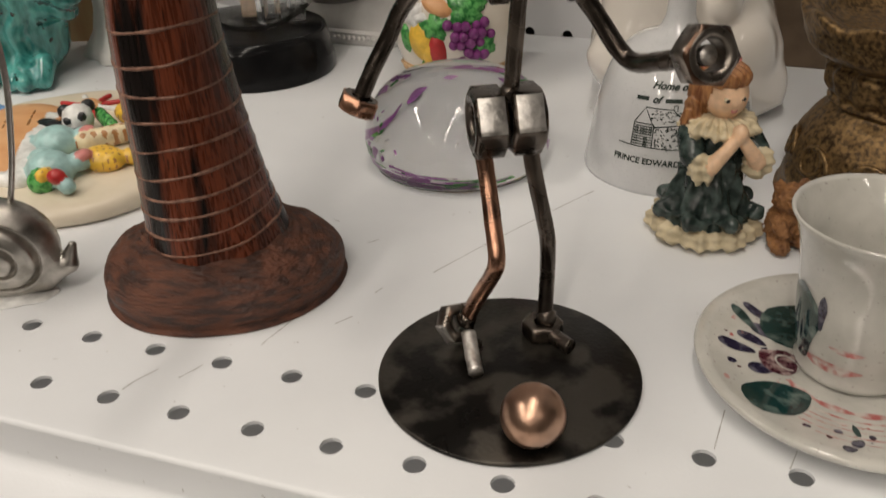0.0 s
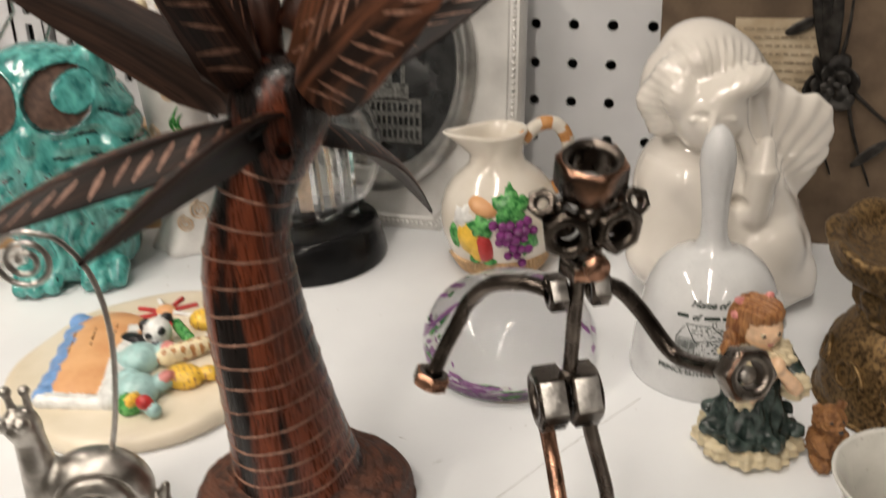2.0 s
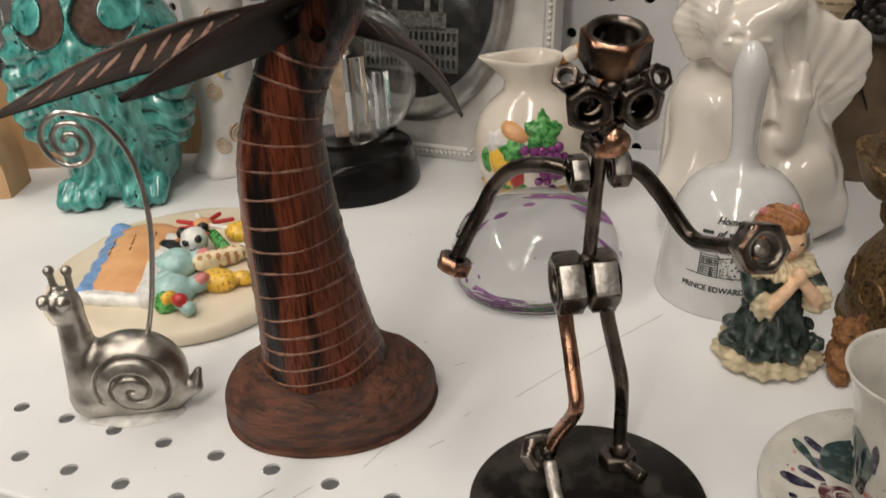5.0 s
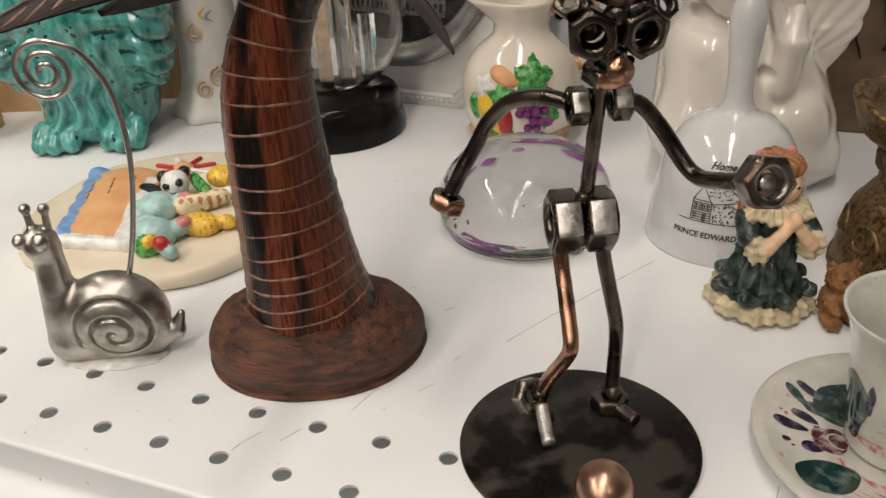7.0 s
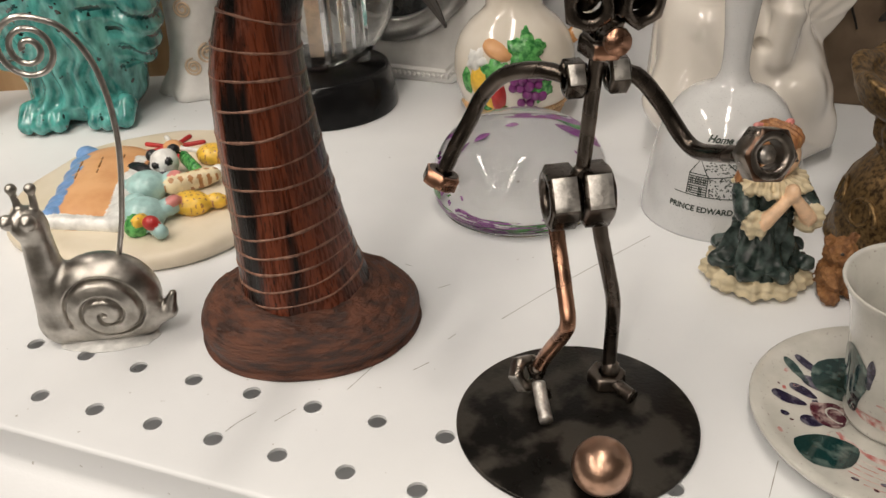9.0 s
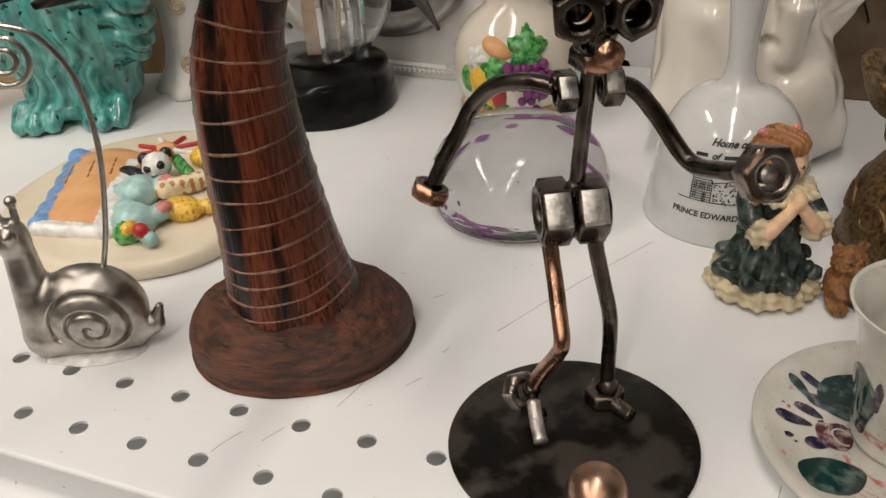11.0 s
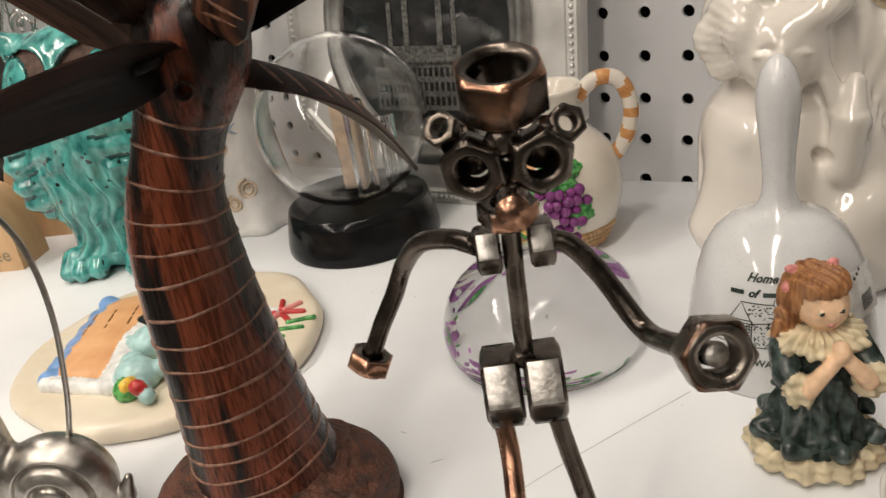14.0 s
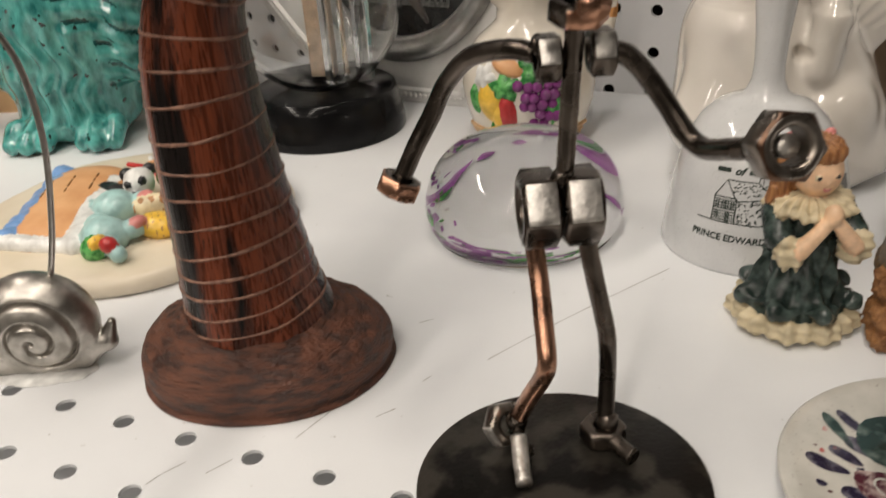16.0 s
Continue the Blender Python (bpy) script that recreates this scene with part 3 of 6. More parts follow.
# ---- carved palm tree ----
def mound(parent):
    cx, cy, rot, n = -0.0756, 0.0462, radians(20.6), 72
    prof = [(0.0, 0.0), (0.935, 0.0), (0.975, 0.0020), (1.0, 0.0065), (0.988, 0.0105), (0.945, 0.0138), (0.87, 0.0162), (0.77, 0.0184), (0.68, 0.0202), (0.62, 0.0214), (0.56, 0.0222), (0.40, 0.023), (0.0, 0.0232)]
    n = 120
    fine = [(p.x, p.z) for p in spline([(r, 0, z) for r, z in prof], 4)]
    bm, rings = bmesh.new(), []
    for r, z in fine:
        ring = []
        for i in range(n):
            a = 2 * math.pi * i / n
            w = 1 + 0.008 * math.sin(3 * a + 1) + 0.008 * math.sin(5 * a) + 0.008 * noise.noise((4 * math.cos(a), 4 * math.sin(a), r * 3))
            x, y = 0.0442 * r * w * math.cos(a), 0.0378 * r * w * math.sin(a)
            chip = 0.0
            if 0.3 < r < 0.995 and z > 0.003:
                chip = 0.0010 * noise.noise((x * 90, y * 90, 3.0)) + 0.0013 * noise.noise((r * 30 + 2 * math.sin(2 * a), 2.2 * math.cos(a), 2.2 * math.sin(a))) + 0.0004 * noise.noise((x * 420, y * 420, 7.0))
            ring.append(bm.verts.new((cx + x * math.cos(rot) - y * math.sin(rot), cy + x * math.sin(rot) + y * math.cos(rot), max(0.0, z + chip))))
        rings.append(ring)
    for a, b in zip(rings, rings[1:]):
        for i in range(n):
            bm.faces.new((a[i], a[(i + 1) % n], b[(i + 1) % n], b[i]))
    bmesh.ops.remove_doubles(bm, verts=bm.verts, dist=1e-5)
    return part("base", bm, MOUND, parent, "rough carved round brown wooden base")


TRUNK = [((-0.0752, 0.0472, 0.014), 0.0262), ((-0.0772, 0.0463, 0.030), 0.0236), ((-0.0786, 0.0455, 0.050), 0.0214), ((-0.0801, 0.0447, 0.070), 0.0196), ((-0.0810, 0.0440, 0.090), 0.0180),
         ((-0.0806, 0.0438, 0.108), 0.0166), ((-0.0788, 0.0444, 0.122), 0.0148), ((-0.0752, 0.0459, 0.134), 0.0134), ((-0.0712, 0.0477, 0.145), 0.0135), ((-0.0668, 0.0497, 0.155), 0.0152),
         ((-0.0632, 0.0515, 0.164), 0.0166), ((-0.0612, 0.0525, 0.173), 0.0158), ((-0.0605, 0.0530, 0.180), 0.0125), ((-0.0602, 0.0532, 0.1845), 0.006)]


def trunk(parent):
    n, m = 200, 48
    cps = spline([p for p, r in TRUNK], 20)
    crs = spline([(r, 0, 0) for p, r in TRUNK], 20)
    top = len(cps) - 1
    u, frames = Vector((1, 0.38, 0)), []
    for i, p in enumerate(cps):
        d = (cps[min(i + 1, top)] - cps[max(i - 1, 0)]).normalized()
        u = (u - d * u.dot(d)).normalized()
        frames.append((p, u.copy(), d.cross(u), crs[i].x))

    def skin(k, a, lift=0.0):
        lo = min(int(k), top - 1)
        f = k - lo
        p, q = frames[lo], frames[lo + 1]
        c, uu, vv, r = (p[e] * (1 - f) + q[e] * f for e in range(4))
        r = r * (1 + 0.010 * math.cos(7 * a + c.z * 40) + 0.012 * noise.noise((math.cos(a) * 2, math.sin(a) * 2, c.z * 25))) + lift
        return c + r * (uu * math.cos(a) + vv * math.sin(a))

    bm = bmesh.new()
    rings = [[bm.verts.new(skin(top * i / (n - 1), 2 * math.pi * k / m)) for k in range(m)] for i in range(n)]
    for a, b in zip(rings, rings[1:]):
        for k in range(m):
            bm.faces.new((a[k], a[(k + 1) % m], b[(k + 1) % m], b[k]))
    bm.faces.new(rings[-1])
    body = part("trunk", bm, TRUNKWOOD, parent, "glossy dark striped wooden trunk with pale carved rings")
    zs = [f[0].z for f in frames]
    z, step, q = 0.0245, 0.0060, 0
    while z < 0.152:
        pts, rads = [], []
        for i in range(73):
            a = 2 * math.pi * i / 72
            zz = z + 0.0007 * math.sin(a + q * 1.7) + 0.0005 * math.sin(2 * a + q) + 0.0012 * math.cos(a + 0.6)
            pts.append(skin(float(np.interp(zz, zs, range(len(zs)))), a, -0.0002))
            rads.append(0.00056 + 0.00022 * math.sin(3 * a + q * 2.1) * math.sin(5 * a + q))
        part("carved_ring", tube(pts, rads, 6, cap=False), CUT, body)
        z += step
        step = min(0.0098, step * 1.09)
        q += 1
    return body


def leaf(parent, base, tip, width, face_dir, bend=0.0, wood=None, cuts=9, side=0.0):
    """A carved leaf blade with slanting cuts on the side that face_dir gives; bend lifts its middle."""
    base, tip = Vector(base), Vector(tip)
    ax = (tip - base)
    L = ax.length
    ax.normalize()
    nrm = Vector(face_dir)
    nrm = (nrm - ax * nrm.dot(ax)).normalized()
    wid = ax.cross(nrm).normalized()
    n, m = 48, 12

    def blade(s, q, up, lift=0.0):
        w = width / 2 * (min(1, 0.62 + 2.2 * s) if s < 0.2 else 1) * (1 - max(0, (s - 0.25) / 0.75) ** 1.9) + 0.0006
        if s < 0.04:
            w *= 0.75 + 6 * s
        if abs(q) > 0.9 and 0.06 < s < 0.95:
            w *= 1 - 0.012 * max(0, math.sin(2 * math.pi * s * cuts))
        mid = base + ax * (s * L) + nrm * (bend * L * math.sin(math.pi * s)) + wid * (side * L * s * (1 - s))
        thick = 0.0032 * (1 - 0.75 * abs(q) ** 1.5) * (1 - 0.6 * s)
        return mid + wid * (q * w) + nrm * ((thick if up else -0.4 * thick) + lift - (0.0022 * q * q + 0.0034 * abs(q)) * (1 - s))

    bm = bmesh.new()
    top = [[bm.verts.new(blade(i / n, 2 * j / m - 1, True)) for j in range(m + 1)] for i in range(n + 1)]
    bot = [[bm.verts.new(blade(i / n, 2 * j / m - 1, False)) for j in range(m + 1)] for i in range(n + 1)]
    for i in range(n):
        for j in range(m):
            bm.faces.new((top[i][j], top[i][j + 1], top[i + 1][j + 1], top[i + 1][j]))
            bm.faces.new((bot[i][j + 1], bot[i][j], bot[i + 1][j], bot[i + 1][j + 1]))
        for j, flip in ((0, False), (m, True)):
            q = (top[i][j], top[i + 1][j], bot[i + 1][j], bot[i][j])
            bm.faces.new(q[::-1] if flip else q)
    bm.faces.new(top[0][::-1] + bot[0])
    bm.faces.new(top[n] + bot[n][::-1])
    bmesh.ops.recalc_face_normals(bm, faces=bm.faces)
    tube([base - ax * 0.008, base + ax * 0.012], [0.0032, 0.0028], 10, bm, 0)
    grain = bm.loops.layers.uv.new("grain")
    for f in bm.faces:
        for lp in f.loops:
            rel = lp.vert.co - base
            lp[grain].uv = (rel.dot(ax) + width * 9, rel.dot(wid) + 0.7 * rel.dot(nrm))
    blade_ob = part("palm_leaf", bm, wood or LEAFWOOD, parent, sharp=40)
    rng = random.Random(int(width * 1e5) + cuts)
    for c in range(cuts):
        for sgn in (-1, 1):
            s0 = 0.05 + 0.80 * (c + 0.25 * (sgn > 0)) / cuts + rng.uniform(-0.01, 0.01)
            bm, pv = bmesh.new(), None
            q0, q1, ds, wide = 0.16 + rng.uniform(0, 0.12), rng.uniform(0.74, 0.96), rng.uniform(0.08, 0.12), rng.random()
            for i in range(13):
                t = i / 12
                half = (0.0008 + 0.0007 * wide) * math.sin(math.pi * (0.04 + 0.90 * t ** 0.8)) / L
                q = sgn * (q0 + (q1 - q0) * t)
                s = s0 + ds * t
                cur = tuple(bm.verts.new(blade(min(0.985, s + k * half), q, True, dz)) for k, dz in ((1.0, 0.00005), (0.0, 0.00022), (-1.0, 0.00005)))
                if pv:
                    bm.faces.new((pv[0], pv[1], cur[1], cur[0]))
                    bm.faces.new((pv[1], pv[2], cur[2], cur[1]))
                pv = cur
            part("carved_cut", bm, CUT, blade_ob)
    return blade_ob


palm = thing("palm_tree_carving", (-0.0765, 0.0465, 0), "dark carved wooden palm tree with ringed trunk on the white shelf", "carving")
mound(palm)
trunk(palm)
H = Vector((-0.0625, 0.0515, 0.167))


def crown_leaf(tip, width, face, bend=0.0, wood=None, cuts=9, out=0.014, side=0.0):
    tip = Vector(tip)
    d = (tip - H).normalized()
    leaf(palm, H + d * out, tip, width, face, bend, wood, cuts, side)


crown_leaf((-0.148, 0.0164, 0.2234), 0.030, (-0.35, 0.75, 0.55), 0.03, LEAFPLAIN, 9)
crown_leaf((-0.140, -0.0238, 0.1415), 0.026, (0.0, -0.35, 0.9), 0.05, LEAFDARK, 10)
crown_leaf((-0.0487, -0.0611, 0.1648), 0.022, (-0.75, 0.15, 0.55), 0.02, LEAFDARK, 9)
crown_leaf((-0.038, 0.116, 0.1045), 0.017, (0.25, 0.5, 0.8), 0.10, LEAFWOOD, 8)
crown_leaf((0.0193, 0.1286, 0.2132), 0.022, (-0.2, -0.3, 0.9), -0.02, LEAFDARK, 9)
crown_leaf((0.0258, 0.0131, 0.2274), 0.032, (0.25, -0.85, 0.45), 0.03, LEAFPALE, 10)
crown_leaf((-0.0745, -0.004, 0.2615), 0.030, (0.93, -0.25, 0.2), 0.02, LEAFWOOD, 9)
crown_leaf((-0.003, 0.050, 0.270), 0.023, (-0.75, -0.55, 0.3), 0.03, LEAFPALE, 9)
bm = tube([H + Vector((-0.006, 0.006, 0.008)), (-0.0665, 0.0575, 0.192), (-0.0650, 0.0560, 0.214)], [0.0062, 0.0052, 0.0062], 14)
part("stem", bm, COCO, palm, "carved wooden stem")
for c, r, tilt in (((-0.0652, 0.0520, 0.2235), (0.0112, 0.0112, 0.0172), 5), ((-0.0552, 0.0720, 0.2165), (0.0112, 0.0112, 0.0150), -16)):
    bm = bmesh.new()
    ball(bm, c, r, 0, 26, 18, Euler((radians(tilt), radians(tilt), tilt)).to_matrix())
    for v in bm.verts:
        rel = v.co - Vector(c)
        v.co += rel * (0.10 * noise.noise(v.co * 150) + 0.05 * noise.noise(v.co * 420) + 0.06 * math.sin(math.pi * min(1, abs(rel.z) / r[2])))
    part("coconut", bm, COCO, palm, "rough carved wooden coconut", sharp=16)
bm = tube([(-0.0545, 0.0720, 0.206), (-0.0600, 0.0610, 0.190)], [0.005, 0.006], 12)
part("stem", bm, COCO, palm)
bm = bmesh.new()
lathe([(0.0028, -0.002), (0.0028, 0.0002), (0.0025, 0.0003), (0.0023, -0.004), (0.0, -0.004)], (0, 0, 0), 20, False, None, bm)
bmesh.ops.transform(bm, verts=bm.verts, matrix=Matrix.Translation((-0.0536, 0.0352, 0.1573)) @ frame_of((0.45, -0.88, 0.12)).to_4x4())
part("peg_hole", bm, LEAFWOOD, palm, "empty drilled peg hole")

# ---- nut and bolt figure ----
sculpture = thing("metal_sculpture", (0.0405, 0.0205, 0), "dark welded nut and bolt kicker on a round steel plate", "sculpture")
bm = lathe([(0.0, 0.0), (0.0406, 0.0), (0.0412, 0.0004), (0.0412, 0.0013), (0.0406, 0.0016), (0.0, 0.0016)], (0.0405, 0.0205, 0), 96, False)
part("base_plate", bm, PLATE, sculpture, "round blackened steel base plate", sharp=30)
bm = bmesh.new()
ball(bm, (0.0549, -0.0085, 0.0109), 0.0093, 0, 48, 32)
part("ball", bm, mat("worn_copper_ball", (0.24, 0.175, 0.14), (0.60, 0.37, 0.26), 0.24, 1.0, scale=48, rough2=0.34, bump=0.08, bump_scale=800), sculpture, "copper-plated steel ball")

METALS = [STEEL, COPPER, BRIGHT, PATINA, WORN]
FACE = Vector((0.47, -0.88, 0.0))
SIDE = Vector((0.88, 0.47, 0.0))


def welded(name, bm, label=""):
    for v in bm.verts:
        v.co += Vector((noise.noise(v.co * 400), noise.noise(v.co * 400 + Vector((9, 0, 0))), noise.noise(v.co * 400 + Vector((0, 9, 0))))) * 0.00012
    part(name, bm, METALS, sculpture, label, sharp=28)


def rod(pts, r, mi=0, n=8, segs=16):
    welded("bent_rod" if len(pts) > 3 else "rod", tube(spline(pts, n), r, segs, None, mi), ("", "copper-plated rod", "bright steel rod", "", "")[mi])


def hexnut(*spec, label=""):
    welded("hex_nut", nut(*spec[:5], None, *spec[5:]), label)


# legs, feet
rod([(0.0285, 0.0335, 0.070), (0.0310, 0.0305, 0.060), (0.0356, 0.0212, 0.0485), (0.0371, 0.0180, 0.0430), (0.0355, 0.0192, 0.0372), (0.0285, 0.0265, 0.0225), (0.0240, 0.0295, 0.0120)], 0.0026, 1)
rod([(0.0412, 0.0390, 0.070), (0.0434, 0.0388, 0.0592), (0.0467, 0.0390, 0.0446), (0.0477, 0.0392, 0.0364), (0.0472, 0.0418, 0.020), (0.0470, 0.0415, 0.0060)], 0.0025, 0)
hexnut((0.0200, 0.0300, 0.0092), (0.80, -0.35, 0.50), 0.0122, 0.0054, 0.0034, 4, None, (0, 0, 1), 0.2, {1: 2, 2: 2})
rod([(0.0255, 0.0265, 0.0085), (0.0285, 0.0200, 0.0060), (0.0318, 0.0135, 0.0040)], 0.0024, 2)
hexnut((0.0463, 0.0420, 0.0046), (0, 0, 1), 0.0120, 0.0056, 0.0028, 0, None, (1, 0, 0), 0.3)
rod([(0.0490, 0.0395, 0.0050), (0.0530, 0.0370, 0.0042), (0.0572, 0.0345, 0.0040)], 0.0025, 0)
# hips
# One flat of each hip nut is brightened as if lit.
hexnut((0.0297, 0.0343, 0.0788), SIDE, 0.0186, 0.0098, 0.0058, 0, None, (0, 0, 1), 0.52, {0: 2})
hexnut((0.0395, 0.0385, 0.0792), SIDE, 0.0186, 0.0098, 0.0058, 0, None, (0, 0, 1), 0.52, {0: 2})
# torso
rod([(0.0360, 0.0365, 0.0860), (0.0375, 0.0340, 0.1000), (0.0395, 0.0310, 0.1180), (0.0408, 0.0290, 0.1300)], 0.0023, 0)
# shoulders
# Same painted light on one flat of each shoulder nut.
hexnut((0.0338, 0.0300, 0.1195), SIDE, 0.0104, 0.0058, 0.0028, 0, None, (0, 0, 1), 0.52, {0: 2})
hexnut((0.0452, 0.0345, 0.1205), SIDE, 0.0104, 0.0058, 0.0028, 0, None, (0, 0, 1), 0.52, {0: 2})
# arms
rod([(0.0315, 0.0295, 0.1205), (0.0235, 0.0320, 0.1205), (0.0120, 0.0355, 0.1170), (0.0035, 0.0385, 0.1085), (-0.0010, 0.0385, 0.1000), (-0.0055, 0.0360, 0.0910), (-0.0095, 0.0335, 0.0815)], 0.0025, 0)
hexnut((-0.0098, 0.0332, 0.0808), (-0.38, -0.22, -0.9), 0.0110, 0.0052, 0.0030, 0, 1, (1, 0, 0), 0.1, {0: 1, 1: 1, 5: 1})
rod([(0.0475, 0.0350, 0.1210), (0.0520, 0.0365, 0.1185), (0.0580, 0.0370, 0.1115), (0.0650, 0.0355, 0.1025), (0.0700, 0.0325, 0.1000), (0.0770, 0.0245, 0.1035), (0.0855, 0.0160, 0.1080), (0.0880, 0.0138, 0.1093)], 0.0025, 0)
rod([(0.0878, 0.0140, 0.1092), (0.0887, 0.0131, 0.1096)], 0.00255, 2)
hexnut((0.0878, 0.0142, 0.1092), (0.56, -0.78, 0.26), 0.0136, 0.0072, 0.0042, 4, 3, (0, 0, 1), 0.35, label="worn grey steel nut")
# head: mouth nut, nose, eyes, ears, hat
hexnut((0.0425, 0.0255, 0.1318), (0.10, -0.15, 1), 0.0118, 0.0054, 0.0036, 0, None, (1, 0, 0), 0.4, {4: 1, 5: 1})
rod([(0.0425, 0.0255, 0.1340), (0.0455, 0.0215, 0.1347), (0.0478, 0.0176, 0.1350)], 0.0024, 0)
rod([(0.0476, 0.0179, 0.1350), (0.0485, 0.0163, 0.1352)], 0.0037, 1)
rod([(0.0440, 0.0250, 0.1330), (0.0460, 0.0235, 0.1400)], 0.0030, 0)
hexnut((0.0400, 0.0182, 0.1442), FACE + Vector((-0.22, -0.02, -0.1)), 0.0126, 0.0062, 0.0036, 0, None, (0, 0, 1), 0.1)
hexnut((0.0520, 0.0243, 0.1440), FACE + Vector((0.20, 0.06, -0.1)), 0.0126, 0.0062, 0.0036, 0, None, (0, 0, 1), -0.15)
hexnut((0.0330, 0.0198, 0.1515), FACE + Vector((-0.5, 0.05, 0.65)), 0.0074, 0.0036, 0.0020, 0)
hexnut((0.0560, 0.0300, 0.1496), FACE + Vector((0.3, 0.1, 0.55)), 0.0074, 0.0036, 0.0020, 0)
hexnut((0.0452, 0.0246, 0.1592), (0.15, -0.28, 0.95), 0.0176, 0.0108, 0.0062, 0, 1, (1, 0, 0), 0.02, {4: 3, 5: 3, 3: 3}, label="large dark nut with copper edges")
rod([(0.0386, 0.0206, 0.1450), (0.0378, 0.0222, 0.1454)], 0.0040)
rod([(0.0512, 0.0264, 0.1448), (0.0504, 0.0280, 0.1452)], 0.0040)
rod([(0.0384, 0.0215, 0.1450), (0.0450, 0.0285, 0.1465), (0.0508, 0.0276, 0.1450)], 0.0026)
# weld beads
for c, r in (((0.0360, 0.0350, 0.0880), 0.0028), ((0.0285, 0.0335, 0.0705), 0.0034), ((0.0412, 0.0390, 0.0705), 0.0034), ((0.0242, 0.0285, 0.0125), 0.0032), ((0.0478, 0.0412, 0.0095), 0.0033),
             ((0.0318, 0.0300, 0.1222), 0.0026), ((0.0455, 0.0215, 0.1490), 0.0036), ((0.0368, 0.0232, 0.1495), 0.0026), ((0.0525, 0.0275, 0.1495), 0.0026), ((0.0270, 0.0265, 0.0040), 0.0030)):
    bm = bmesh.new()
    ball(bm, c, r, 0, 16, 12)
    for v in bm.verts:
        v.co += v.normal * 0.0006 * noise.noise(v.co * 700)
    welded("weld_bead", bm)


# ---- owl ----
def owl_wing(x, z):
    """Where the wing feathers lie."""
    eye = np.minimum(np.hypot(x - 0.020, z - 0.1235), np.hypot(x + 0.020, z - 0.1235))
    return (np.abs(x) > 0.012) & (z > np.where(np.abs(x) > 0.030, 0.034, 0.070)) & (z < 0.126) & (eye > 0.0215)


def owl_warp(x, y, z, w):
    wing = owl_wing(x, z)
    d = 0.0013 * wing * np.clip((np.abs(x) - 0.012) / 0.012, 0, 1) * np.sin(z * 470 + 150 * np.abs(x) + 1.1 * np.sin(x * 130))
    low = np.clip((0.085 - z) / 0.02, 0, 1) * (y < 0) * np.clip((0.03 - np.abs(x)) / 0.01, 0, 1) * (z > 0.014)
    d += 0.0017 * low * np.sin(x * 560 + np.sin(z * 90) * 1.5 + 1.2 * np.sin(z * 210 + x * 60))
    d += 0.0006 * np.sin(x * 240) * np.sin(z * 210) * (y < 0.02)
    for sx in (-1, 1):
        e = np.sqrt((x - sx * 0.0200) ** 2 + (z - 0.1235) ** 2)
        lid = np.sqrt((x - sx * 0.0285) ** 2 + (z - 0.1255) ** 2)
        d += 0.0022 * ((e < 0.0178) & (lid > 0.0118) & (y < 0)) - 0.0012 * np.exp(-((e - 0.0195) / 0.0018) ** 2) * (y < 0)
    return d


def owl_paint(x, y, z, mi):
    mi = mi.copy()
    for sx in (-1, 1):
        e = np.sqrt((x - sx * 0.0200) ** 2 + (z - 0.1235) ** 2)
        lid = np.sqrt((x - sx * 0.0285) ** 2 + (z - 0.1255) ** 2)
        mi[owl_wing(x, z) & (np.sin(z * 470 + 150 * np.abs(x) + 1.1 * np.sin(x * 130)) > 0.84) & (np.sin(x * 310 + z * 170) > -0.2)] = 2
        mi[(e < 0.0192) & (lid > 0.0112) & (y < -0.01) & (z < 0.140)] = 2
        mi[(e < 0.0176) & (lid > 0.0120) & (y < -0.01)] = 1
    return mi


toes = []
for sx in (-1, 1):
    for t in (-1, 0, 1):
        toes.append(("cap", (sx * 0.021 + t * 0.0085, -0.028, 0.012, sx * 0.021 + t * 0.0095, -0.040 + abs(t) * 0.003, 0.006, 0.0075, 0.0055), 0, 0.003))
owl = solid("owl_figurine", [
    ("ell", (0, 0, 0.098, 0.0525, 0.043, 0.054), 0, 0.01), ("ell", (0, 0.002, 0.050, 0.044, 0.037, 0.046), 0, 0.03), ("ell", (0, 0.0, 0.014, 0.036, 0.032, 0.018), 0, 0.015),
    ("cap", (-0.034, 0.0, 0.138, -0.043, -0.006, 0.148, 0.012, 0.0045), 0, 0.008), ("cap", (0.034, 0.0, 0.138, 0.043, -0.006, 0.146, 0.012, 0.0045), 0, 0.008),
    ("cap", (0, -0.042, 0.104, 0, -0.046, 0.096, 0.005, 0.003), 0, 0.004), ("ell", (-0.045, -0.008, 0.075, 0.012, 0.026, 0.040), 0, 0.008), ("ell", (0.045, -0.008, 0.075, 0.012, 0.026, 0.040), 0, 0.008),
] + toes, (-0.062, -0.052, 0), (0.062, 0.05, 0.158), 0.00115, owl_warp, owl_paint, 24, (-0.331, 0.2215, 0), [TURQ, BISQUE, mat("dark_teal_glaze_line", (0.006, 0.03, 0.028), (0.012, 0.10, 0.095), 0.12, scale=160, coat=0.5)])
tagged(owl, "turquoise glazed ceramic owl with brown unglazed crescent eyes", "figurine")


